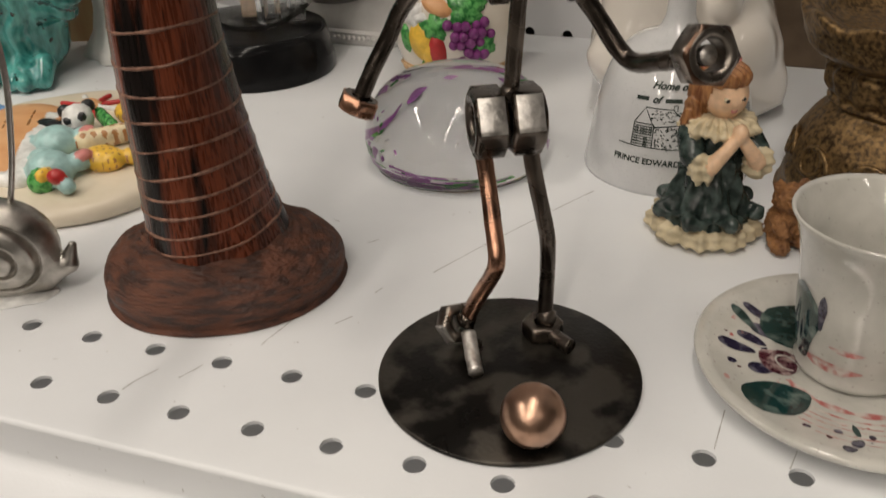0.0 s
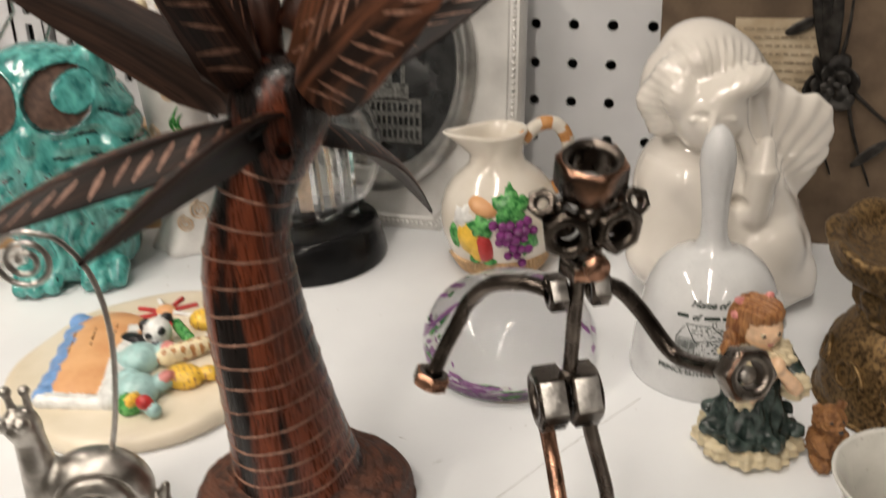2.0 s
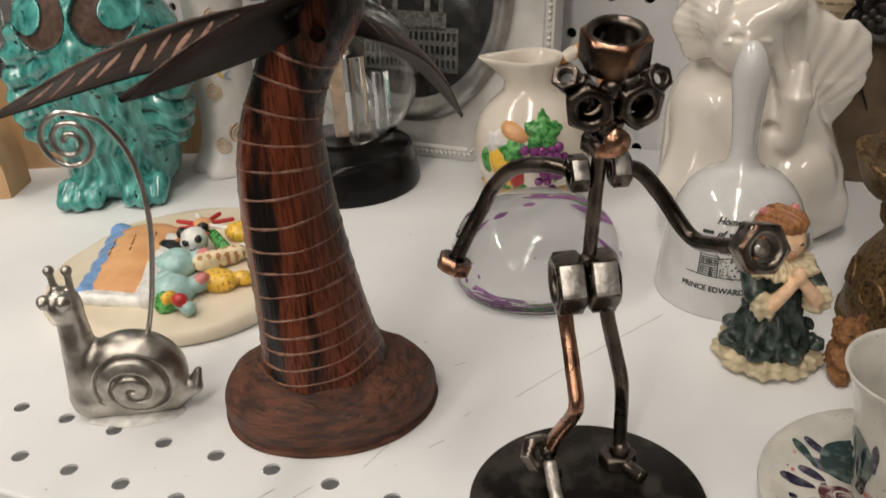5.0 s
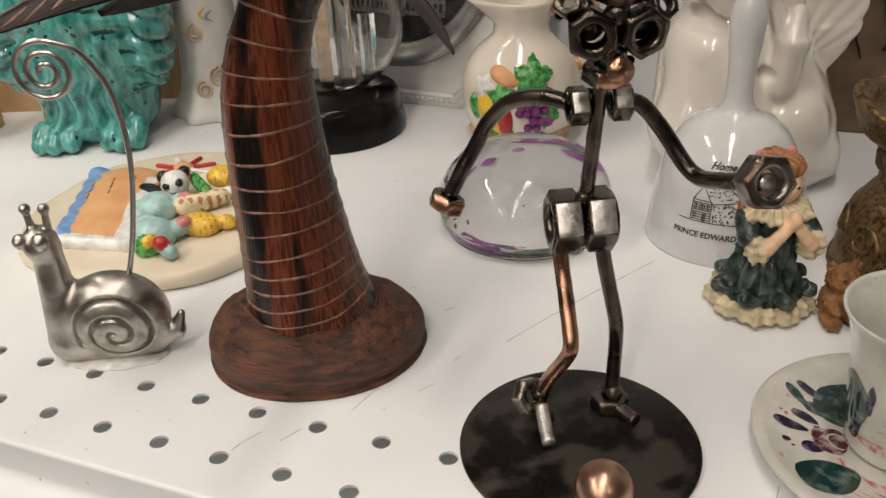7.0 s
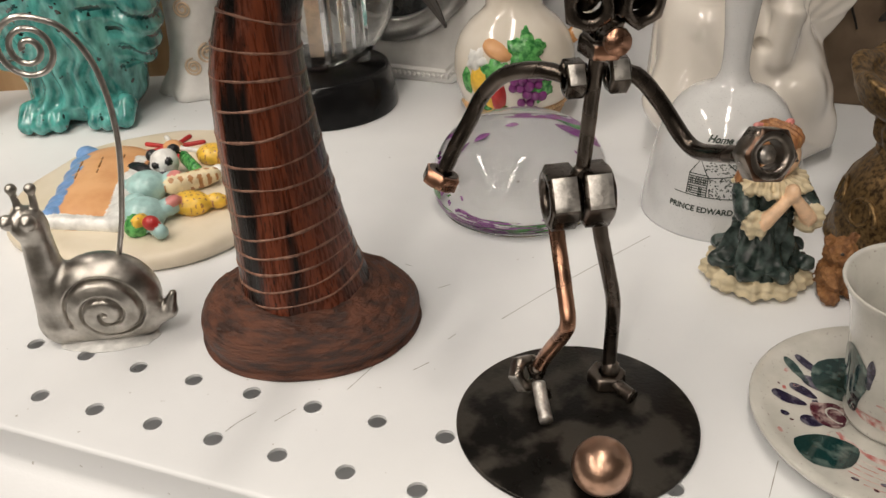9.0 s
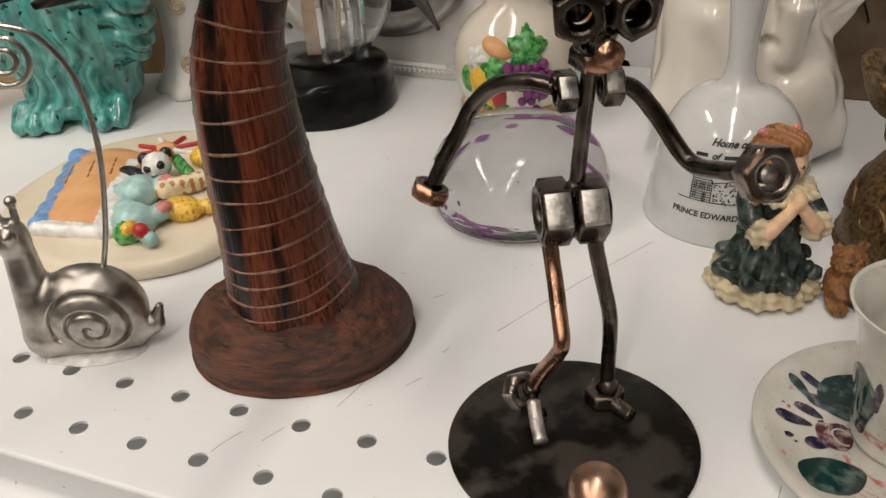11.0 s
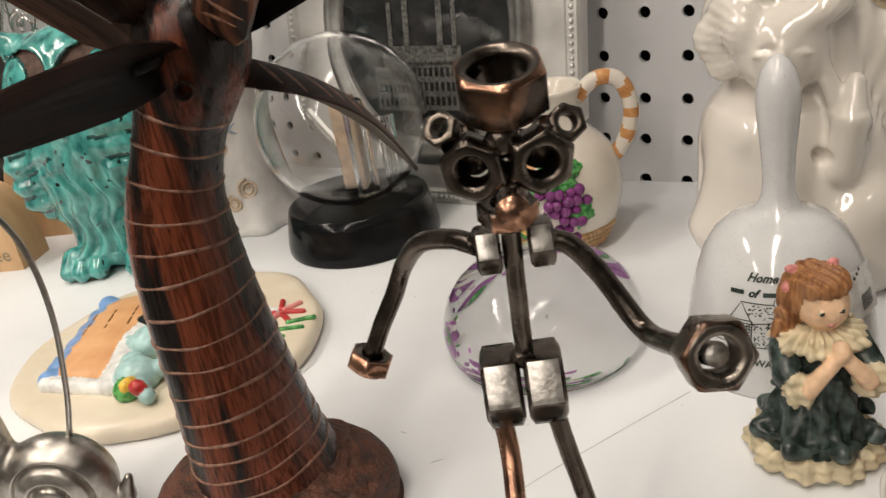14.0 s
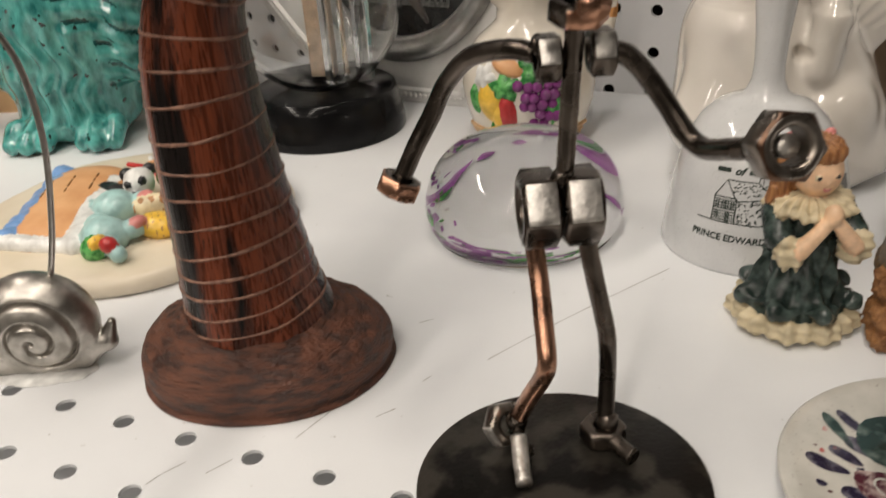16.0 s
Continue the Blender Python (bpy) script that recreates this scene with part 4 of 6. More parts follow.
# ---- kneeling lady with a fan ----
def lady_warp(x, y, z, w):
    r = np.sqrt((x + 0.0240) ** 2 + (z - 0.110) ** 2)
    a = np.arctan2(z - 0.110, x + 0.0240)
    roll = np.clip((r - 0.018) / 0.003, 0, 1) * np.clip((0.038 - r) / 0.004, 0, 1) * (y < -0.004) * ((a > 0.25) | (a < -2.6)) * (z > 0.094)
    d = 0.00036 * roll * np.sin(a * 44)
    onfan = (z > 0.072) & (y < -0.006) & (x > 0.0060)
    d += 0.0005 * onfan * np.sin(np.arctan2(z - 0.056, x + 0.003) * 36)
    robe = (z < 0.084) & (y < 0.0)
    d += 0.0022 * robe * np.abs(np.sin(x * 60 + z * 75 + 1.4 * np.sin(z * 50))) * np.clip((0.084 - z) / 0.03, 0, 1) - 0.0008 * robe
    return d


# the swept roll of hair that frames the face
roll_at = [(-0.0455, -0.008, 0.103), (-0.0490, -0.006, 0.115), (-0.0420, -0.012, 0.1285), (-0.0300, -0.016, 0.1350), (-0.0170, -0.015, 0.1320), (-0.0060, -0.012, 0.1235), (0.0000, -0.006, 0.1160)]
hair_roll = [("cap", (*p, *q, 0.0072, 0.0072), 0, 0.006) for p, q in zip(roll_at, roll_at[1:])]
lady = solid("lady_figurine", [
    ("ell", (-0.009, 0.004, 0.032, 0.048, 0.044, 0.048), 0, 0.01), ("ell", (-0.017, 0.002, 0.070, 0.037, 0.031, 0.030), 0, 0.02), ("ell", (-0.006, -0.022, 0.016, 0.046, 0.026, 0.024), 0, 0.014),
    ("ell", (-0.0220, 0.006, 0.1170, 0.0300, 0.0270, 0.0290), 0, 0.006), ("ell", (-0.0240, -0.0175, 0.1100, 0.0190, 0.0205, 0.0205), 0, 0.002),
] + hair_roll + [
    ("ell", (-0.0230, 0.002, 0.1420, 0.0160, 0.0160, 0.0100), 0, 0.010),
    ("cap", (-0.0280, -0.0370, 0.1135, -0.0300, -0.0400, 0.1045, 0.0014, 0.0026), 0, 0.002), ("cut", (-0.0350, -0.0360, 0.1130, 0.0050, 0.0035, 0.0026), 0, 0.002), ("cut", (-0.0200, -0.0400, 0.1130, 0.0056, 0.0035, 0.0026), 0, 0.002),
    ("ell", (-0.0352, -0.0318, 0.1110, 0.0042, 0.0026, 0.0013, 12), 0, 0.0006), ("ell", (-0.0200, -0.0360, 0.1110, 0.0048, 0.0026, 0.0013, -12), 0, 0.0006),
    ("ell", (-0.0285, -0.0362, 0.0995, 0.0036, 0.0026, 0.0012), 0, 0.0008), ("ell", (-0.0285, -0.0350, 0.0970, 0.0028, 0.0026, 0.0013), 0, 0.0008),
    ("ell", (0.0190, -0.014, 0.0830, 0.0330, 0.0060, 0.0215, 60), 0, 0.002), ("cap", (-0.010, 0.002, 0.124, 0.010, 0.004, 0.100, 0.0200, 0.0170), 0, 0.008), ("cap", (0.000, -0.006, 0.116, 0.026, -0.010, 0.100, 0.0130, 0.0085), 0, 0.006), ("ell", (-0.0150, -0.0260, 0.1235, 0.0200, 0.0110, 0.0075, 24), 0, 0.004), ("ell", (-0.0400, -0.0200, 0.1200, 0.0085, 0.0100, 0.0110), 0, 0.004), ("ell", (-0.001, 0.000, 0.0980, 0.0190, 0.0200, 0.0210), 0, 0.008), ("cap", (-0.006, -0.016, 0.112, 0.002, -0.018, 0.078, 0.0085, 0.0120), 0, 0.004), ("cap", (-0.012, -0.028, 0.106, -0.002, -0.031, 0.080, 0.0030, 0.0050), 0, 0.003),
    ("cap", (-0.0035, -0.034, 0.058, -0.0010, -0.036, 0.080, 0.0085, 0.0068), 0, 0.003), ("cap", (-0.0010, -0.036, 0.080, 0.0015, -0.032, 0.0950, 0.0064, 0.0040), 0, 0.002), ("cap", (0.004, -0.022, 0.066, 0.014, -0.020, 0.032, 0.0125, 0.0190), 0, 0.005),
    ("cap", (-0.036, -0.012, 0.068, -0.044, -0.018, 0.032, 0.0160, 0.0200), 0, 0.008), ("ell", (0.004, -0.034, 0.030, 0.020, 0.014, 0.026, -18), 0, 0.005), ("cap", (-0.036, -0.024, 0.074, -0.014, -0.031, 0.046, 0.0075, 0.0085), 0, 0.006),
    ("cut", (-0.0125, -0.040, 0.066, 0.004, 0.012, 0.004), 0, 0.002),
], (-0.068, -0.056, 0), (0.060, 0.052, 0.158), 0.0013, lady_warp, None, 23, (0.0770, 0.2780, 0), [IVORY])
tagged(lady, "ivory glazed ceramic kneeling lady holding a fan", "figurine")


# ---- praying girl with a bear ----
def girl_warp(x, y, z, w):
    a = np.arctan2(y, x)
    r = np.sqrt(x * x + y * y)
    d = np.where((w == 1) & (z < 0.036), 0.0016 * np.sin(a * 7 + z * 190) + 0.0006 * np.sin(a * 15 - z * 260), 0)
    d = d + np.where(w == 0, 0.0008 * np.sin(a * 22) + 0.0005 * np.sin(z * 1500), 0)
    d = d + np.where(w == 3, 0.0006 * np.sin(x * 1700 + y * 900 + 300 * z + 2 * np.sin(z * 420)), 0)
    d = d + np.where(w == 4, 0.0008 * np.sin(x * 1500) * np.sin(y * 1500) * np.sin(z * 1500), 0)
    return d


bear = (0.0268, -0.0190)
girl = solid("girl_figurine", [
    ("cap", (0, 0, 0.008, 0.001, 0, 0.038, 0.0185, 0.0085), 1, 0.002), ("tor", (0, 0, 0.0045, 0.0190, 0.0042, 0.06, 9, 1.0), 0, 0.0015), ("ell", (0, 0, 0.003, 0.0215, 0.0200, 0.0035), 0, 0.001),
    ("ell", (0.001, 0, 0.041, 0.0098, 0.0082, 0.0105), 1, 0.004), ("tor", (0.001, 0, 0.0125, 0.0190, 0.0022, 0.07, 8, 1.0), 1, 0.003),
    ("ell", (0.001, -0.001, 0.0508, 0.0145, 0.0118, 0.0036), 0, 0.001), ("tor", (0.001, -0.001, 0.0492, 0.0125, 0.0021, 0.10, 9, 1.0), 0, 0.001),
    ("ell", (0.0015, -0.002, 0.0630, 0.0085, 0.0090, 0.0098), 2, 0.001), ("ell", (-0.001, 0.0028, 0.0655, 0.0098, 0.0090, 0.0112), 3, 0.0008), ("ell", (0.001, -0.0010, 0.0705, 0.0094, 0.0096, 0.0055), 3, 0.001),
    ("cap", (-0.0080, 0.002, 0.066, -0.0108, 0.002, 0.0515, 0.0038, 0.0036), 3, 0.002), ("cap", (0.0080, 0.003, 0.064, 0.0098, 0.003, 0.0530, 0.0028, 0.0024), 3, 0.002),
    ("cap", (-0.0105, 0, 0.0455, -0.0125, -0.007, 0.0395, 0.0058, 0.0052), 1, 0.002), ("cap", (0.0130, 0, 0.0455, 0.0155, -0.007, 0.0395, 0.0058, 0.0052), 1, 0.002),
    ("ell", (-0.0100, -0.0115, 0.0355, 0.0056, 0.0050, 0.0068, 20), 0, 0.001), ("ell", (0.0145, -0.0115, 0.0355, 0.0056, 0.0050, 0.0068, -20), 0, 0.001),
    ("cap", (-0.0080, -0.0145, 0.0375, 0.0010, -0.0160, 0.0490, 0.0034, 0.0024), 2, 0.0008), ("cap", (0.0122, -0.0145, 0.0375, 0.0032, -0.0160, 0.0490, 0.0034, 0.0024), 2, 0.0008), ("ell", (0.0021, -0.0158, 0.0512, 0.0032, 0.0034, 0.0040), 2, 0.0008),
    ("ell", (0.0010, -0.0108, 0.0612, 0.0008, 0.0008, 0.0008), 2, 0.0008), ("ell", (-0.0025, -0.0100, 0.0634, 0.0014, 0.0009, 0.0009), 0, 0.0001), ("ell", (0.0048, -0.0100, 0.0634, 0.0014, 0.0009, 0.0009), 0, 0.0001), ("ell", (-0.0025, -0.0107, 0.0634, 0.0009, 0.0006, 0.0009), 5, 0.0001), ("ell", (0.0048, -0.0106, 0.0634, 0.0009, 0.0006, 0.0009), 5, 0.0001), ("ell", (0.0011, -0.0104, 0.0585, 0.0014, 0.0008, 0.0008), 6, 0.0002),
    ("ell", (-0.0075, 0.003, 0.0750, 0.0022, 0.0016, 0.0015), 6, 0.0003), ("ell", (-0.0100, 0.001, 0.0690, 0.0014, 0.0016, 0.0018), 6, 0.0003), ("ell", (0.0070, 0.003, 0.0752, 0.0020, 0.0016, 0.0014), 6, 0.0003),
    ("ell", (bear[0], bear[1], 0.0095, 0.0080, 0.0075, 0.0098), 4, 0.002), ("ell", (bear[0], bear[1] - 0.001, 0.0215, 0.0072, 0.0068, 0.0066), 4, 0.0015), ("ell", (bear[0] - 0.0055, bear[1], 0.0275, 0.0026, 0.0018, 0.0026), 4, 0.0008), ("ell", (bear[0] + 0.0055, bear[1], 0.0272, 0.0026, 0.0018, 0.0026), 4, 0.0008),
    ("ell", (bear[0], bear[1] - 0.0075, 0.0200, 0.0032, 0.0026, 0.0026), 4, 0.001), ("ell", (bear[0], bear[1] - 0.0102, 0.0208, 0.0011, 0.0009, 0.0008), 5, 0.0002), ("ell", (bear[0] - 0.0026, bear[1] - 0.0066, 0.0235, 0.0008, 0.0008, 0.0008), 5, 0.0002), ("ell", (bear[0] + 0.0028, bear[1] - 0.0066, 0.0235, 0.0008, 0.0008, 0.0008), 5, 0.0002),
    ("cap", (bear[0] - 0.006, bear[1] - 0.003, 0.013, bear[0] - 0.005, bear[1] - 0.008, 0.009, 0.0030, 0.0028), 4, 0.001), ("cap", (bear[0] + 0.006, bear[1] - 0.003, 0.013, bear[0] + 0.005, bear[1] - 0.008, 0.009, 0.0030, 0.0028), 4, 0.001),
    ("cap", (bear[0] - 0.005, bear[1] - 0.004, 0.004, bear[0] - 0.006, bear[1] - 0.009, 0.0035, 0.0040, 0.0036), 4, 0.001), ("cap", (bear[0] + 0.005, bear[1] - 0.004, 0.004, bear[0] + 0.006, bear[1] - 0.009, 0.0035, 0.0040, 0.0036), 4, 0.001),
], (-0.026, -0.034, 0), (0.040, 0.024, 0.079), 0.00062, girl_warp, None, 30, (0.0915, 0.1315, 0), [LACE, DRESS, SKIN, HAIR, FUR, BLACK, ROSYPINK])
girl.scale = (0.92, 0.92, 0.92)
tagged(girl, "painted resin girl praying in green dress beside a teddy", "figurine")


# ---- snail note holder ----
def snail_warp(x, y, z, w):
    u, v = x - 0.0035, z - 0.0165
    r = np.sqrt(u * u + v * v) + 1e-6
    th = np.arctan2(v, u)
    pitch = 0.0072
    ph = (r / pitch - th / (2 * math.pi) + 0.15) % 1.0
    dist = np.minimum(ph, 1 - ph) * pitch
    return np.where((w == 1) & (np.abs(y) > 0.003), 0.0024 * np.exp(-(dist / 0.00075) ** 2) * np.clip((0.0182 - r) / 0.0015, 0, 1), 0)


SN, ST = (-0.1505, 0.0155, 0), 23
holder = thing("snail_note_holder", SN, "brushed pewter snail note holder with a curled wire", "note holder")
solid("snail_body", [
    ("ell", (0.0015, 0, 0.0195, 0.0215, 0.0125, 0.0190), 1, 0.002), ("cap", (-0.018, 0, 0.007, 0.014, 0, 0.0045, 0.0085, 0.0045), 0, 0.003), ("cap", (-0.0195, 0, 0.010, -0.0185, -0.001, 0.050, 0.0085, 0.0055), 0, 0.004),
    ("ell", (-0.0195, -0.002, 0.0545, 0.0068, 0.0068, 0.0070), 0, 0.003), ("ell", (-0.0245, -0.0065, 0.0575, 0.0030, 0.0026, 0.0032), 0, 0.0004), ("ell", (-0.0165, -0.0075, 0.0575, 0.0032, 0.0026, 0.0034), 0, 0.0004),
    ("ell", (-0.0247, -0.0088, 0.0576, 0.0013, 0.0008, 0.0014), 0, 0.0001), ("ell", (-0.0166, -0.0098, 0.0577, 0.0013, 0.0008, 0.0014), 0, 0.0001),
    ("cap", (-0.0215, -0.001, 0.060, -0.0220, -0.001, 0.0670, 0.0016, 0.0013), 0, 0.001), ("ell", (-0.0220, -0.001, 0.0685, 0.0022, 0.0022, 0.0022), 0, 0.0006), ("cap", (-0.0155, -0.001, 0.060, -0.0150, -0.001, 0.0665, 0.0016, 0.0013), 0, 0.001), ("ell", (-0.0150, -0.001, 0.0682, 0.0022, 0.0022, 0.0022), 0, 0.0006),
    ("cap", (0.016, 0, 0.007, 0.0240, 0, 0.0105, 0.0048, 0.0036), 0, 0.003), ("cap", (0.0240, 0, 0.0105, 0.0272, 0, 0.0180, 0.0036, 0.0016), 0, 0.001),
    ("cut", (-0.0200, -0.0100, 0.0510, 0.0040, 0.0020, 0.0006), 0, 0.001),
], (-0.031, -0.016, 0), (0.031, 0.016, 0.072), 0.00055, snail_warp, None, ST, SN, [PEWTER, PEWTER], holder)


def local(u, d, z, at, turn):
    a = radians(turn)
    return Vector((at[0] + u * math.cos(a) - d * math.sin(a), at[1] + u * math.sin(a) + d * math.cos(a), z))


def curl(cu, cz, r0, a0, turns, n=60, shrink=0.22):
    """Points (u, z) of a spiral that winds in from radius r0."""
    return [(cu + r0 * (1 - (1 - shrink) * i / n) * math.cos(a0 + turns * 2 * math.pi * i / n), cz + r0 * (1 - (1 - shrink) * i / n) * math.sin(a0 + turns * 2 * math.pi * i / n)) for i in range(n + 1)]


stem = spline([local(*p, SN, ST) for p in ((0.0085, 0.002, 0.033), (0.0150, 0.002, 0.055), (0.0205, 0.002, 0.085), (0.0195, 0.002, 0.110), (0.0125, 0.001, 0.1255), (0.0040, 0, 0.1305))], 10)
spir = [local(u, 0, z, SN, ST) for u, z in curl(-0.0010, 0.1200, 0.0115, radians(64), 2.35, 70, 0.16)]
part("wire", tube(stem[:-4] + spir, 0.0011, 8), WIRE, holder, "thin steel wire ending in a spiral")
bm = bmesh.new()
rim = [[], []]
for k in range(48):
    a = 2 * math.pi * k / 48
    tear = 1 + 0.10 * noise.noise((3 * math.cos(a), 3 * math.sin(a), 2)) + 0.06 * noise.noise((9 * math.cos(a), 9 * math.sin(a), 5))
    for lvl in (0, 1):
        rim[lvl].append(bm.verts.new(local(-0.001 + 0.0200 * tear * math.cos(a), -0.0035 + 0.0090 * tear * math.sin(a), 0.0002 + 0.0004 * lvl, SN, ST)))
bm.faces.new(rim[1])
bm.faces.new(rim[0][::-1])
for k in range(48):
    bm.faces.new((rim[0][k], rim[0][(k + 1) % 48], rim[1][(k + 1) % 48], rim[1][k]))
part("price_sticker", bm, WHITE, holder, "torn white paper price sticker")

# ---- porcelain bell ----
BC = (0.0705, 0.1925, 0)
BELL = [(0.0370, 0.0), (0.0372, 0.0012), (0.0366, 0.006), (0.0352, 0.016), (0.0334, 0.028), (0.0312, 0.038), (0.0282, 0.047), (0.0240, 0.054), (0.0188, 0.0588), (0.0130, 0.0615), (0.0090, 0.0630),
        (0.0078, 0.0650), (0.0062, 0.0690), (0.0058, 0.0750), (0.0062, 0.0850), (0.0073, 0.0960), (0.0080, 0.1040), (0.0076, 0.1100), (0.0060, 0.1160), (0.0035, 0.1200), (0.0012, 0.1215), (0.0, 0.1217)]
bell = thing("porcelain_bell", BC, "white speckled porcelain souvenir bell with a printed cottage", "bell")
inner = [(0.0, 0.056), (0.018, 0.0545), (0.0275, 0.044), (0.033, 0.022), (0.0352, 0.002)]
part("body", lathe(inner + BELL, BC, 72, False), BELLWHITE, bell)


def bell_print(words, z0, start, size, italic=0.0, bold=0.0):
    me = text_mesh(words, size, italic, bold)
    for v in me.vertices:
        z = z0 + v.co.y
        r = float(np.interp(z, [p[1] for p in BELL], [p[0] for p in BELL]))
        v.co = on_turned(BELL, BC, start + math.degrees(v.co.x / r), z, 0.00025)
    link("printed_line", me, PRINT, bell, smooth=False)


bell_print("PRINCE EDWARD ISLAND", 0.0138, -124, 0.0037, 0, 0.0001)
bell_print("Home of", 0.0455, -103, 0.0042, 0.35, 0.00016)
bell_print("of", 0.0400, -101, 0.0040, 0.35, 0.00016)


def bell_strokes(strokes, width, lift=0.00025):
    bm = bmesh.new()
    for s in strokes:
        path = []
        for (a0, z0), (a1, z1) in zip(s, s[1:]):
            k = max(1, int(abs(a1 - a0) / 3))
            path += [(a0 + (a1 - a0) * i / k, z0 + (z1 - z0) * i / k) for i in range(k)]
        path.append(s[-1])
        prev = None
        for i, (a, z) in enumerate(path):
            pa, pz = path[max(i - 1, 0)]
            na, nz = path[min(i + 1, len(path) - 1)]
            da, dz = (na - pa) * radians(1) * 0.033, nz - pz
            ln = math.hypot(da, dz) or 1
            oa, oz = math.degrees(-dz / ln * width / 2 / 0.033), da / ln * width / 2
            cur = (bm.verts.new(on_turned(BELL, BC, a + oa, z + oz, lift)), bm.verts.new(on_turned(BELL, BC, a - oa, z - oz, lift)))
            if prev:
                bm.faces.new((prev[0], prev[1], cur[1], cur[0]))
            prev = cur
    return bm


# a script line that stays unreadable bars, and the cottage
bars = [[(a, 0.0411), (a + w, 0.0413)] for a, w in ((-114, 10), (-91, 13), (-76, 14))]
part("printed_bar", bell_strokes(bars, 0.0016), PRINT, bell)
rng = random.Random(4)
house = [[(-122, 0.0212), (-50, 0.0212)], [(-112, 0.0212), (-112, 0.0312)], [(-112, 0.0312), (-105, 0.0378), (-97, 0.0300)], [(-97, 0.0212), (-97, 0.0310)], [(-105, 0.0378), (-84, 0.0378), (-74, 0.0325)],
         [(-97, 0.0300), (-76, 0.0318), (-58, 0.0322)], [(-84, 0.0378), (-83.5, 0.0395), (-81, 0.0395), (-81, 0.0372)], [(-74, 0.0325), (-68, 0.0352), (-60, 0.0318)], [(-58, 0.0212), (-58, 0.0325)], [(-68, 0.0352), (-54, 0.0346)]]
for z in np.arange(0.0222, 0.0312, 0.0011):
    house.append([(-112, float(z)), (-97, float(z))])
for a in (-110, -106, -103.5, -100):
    house += [[(a, 0.0268), (a, 0.0296)], [(a + 1.4, 0.0268), (a + 1.4, 0.0296)]]
house += [[(-110, 0.0226), (-110, 0.0252)], [(-108.4, 0.0226), (-108.4, 0.0252)], [(-103, 0.0213), (-103, 0.0252)], [(-101, 0.0213), (-101, 0.0252)], [(-102, 0.0213), (-102, 0.0252)]]
for _ in range(150):
    a, z = rng.uniform(-96, -56), rng.uniform(0.0215, 0.0305)
    house.append([(a, z), (a + rng.uniform(-1.5, 1.5), z + rng.uniform(-0.0010, 0.0010))])
for _ in range(60):
    a = rng.uniform(-100, -76)
    z = 0.0318 + rng.uniform(0, 0.0052)
    house.append([(a, z), (a + rng.uniform(0.5, 2), z + rng.uniform(-0.0004, 0.0004))])
part("printed_cottage", bell_strokes(house, 0.00040), PRINT, bell, "dark line drawing of a cottage")

# a curling price sticker with a bar code
bm, prev = bmesh.new(), None
for k in range(9):
    a = -38 + 4.5 * k
    cur = [bm.verts.new(on_turned(BELL, BC, a, z, 0.0004 + 0.0012 * (k / 8) ** 3)) for z in (0.026, 0.032, 0.038, 0.044)]
    if prev:
        for p in range(3):
            bm.faces.new((prev[p], cur[p], cur[p + 1], prev[p + 1]))
    prev = cur
sticker = part("price_sticker", bm, WHITE, bell, "white paper price sticker")
part("bar_code", bell_strokes([[(-22 + 1.5 * k, 0.0290), (-22 + 1.5 * k, 0.0350)] for k in range(12)], 0.0005, 0.0011), BLACK, sticker, "black printed bars")
part("printed_bar", bell_strokes([[(-34 + 4 * k, 0.0395 + 0.001 * k), (-31.5 + 4 * k, 0.0397 + 0.001 * k)] for k in range(5)], 0.0012, 0.0008), BLACK, sticker)

# ---- glass paperweight dome ----
DC = (-0.0245, 0.1735, 0)
dome = thing("glass_paperweight", DC, "clear glass dome paperweight with purple and green flecks", "paperweight")
prof = [(0.0, 0.0006), (0.036, 0.0006), (0.0395, 0.0012), (0.0422, 0.0045), (0.0436, 0.0100), (0.0437, 0.0150), (0.0424, 0.0215), (0.0394, 0.0285), (0.0345, 0.0345), (0.0272, 0.0392), (0.0172, 0.0424), (0.0080, 0.0436), (0.0, 0.0438)]
rs = spline([(r, 0, z) for r, z in prof], 4)
bm = lathe([(max(0, p.x), p.z) for p in rs], DC, 96, False)
bmesh.ops.remove_doubles(bm, verts=bm.verts, dist=0.000002)
part("glass", bm, CLEAR, dome, "solid clear glass dome")
# Disc added inside the glass so its floor looks as pale as the shelf.
part("pale_stand_in_disc", lathe([(0.0, 0.0013), (0.0385, 0.0013), (0.0388, 0.0018), (0.0385, 0.0022), (0.0, 0.0022)], DC, 64, False), SHELF, dome, "added white disc standing in for the pale shelf below")
rng = random.Random(7)
flake_bms = [bmesh.new(), bmesh.new(), bmesh.new()]
for i in range(230):
    front = rng.random() < 0.75
    a, r = (rng.gauss(4.45, 0.62) if front else rng.uniform(0, 2 * math.pi)), 0.0376 - 0.012 * rng.random() ** 2
    t = flake_bms[rng.choices((0, 1, 2), (8, 1, 1) if a < 4.9 else (4, 6, 2))[0]]
    ln, w, z = rng.uniform(0.12, 0.42), rng.uniform(0.0005, 0.0015), 0.0026 + rng.uniform(0, 0.0030) * front
    prev = None
    for k in range(7):
        aa, ww = a + ln * (k / 6 - 0.5), w * math.sin(math.pi * (k + 0.4) / 6.8)
        cur = [t.verts.new((DC[0] + (r + e * ww) * math.cos(aa), DC[1] + (r + e * ww) * math.sin(aa), z + dz)) for e, dz in ((1, 0), (0, 0.0003), (-1, 0))]
        if prev:
            t.faces.new((prev[0], cur[0], cur[1], prev[1]))
            t.faces.new((prev[1], cur[1], cur[2], prev[2]))
        prev = cur
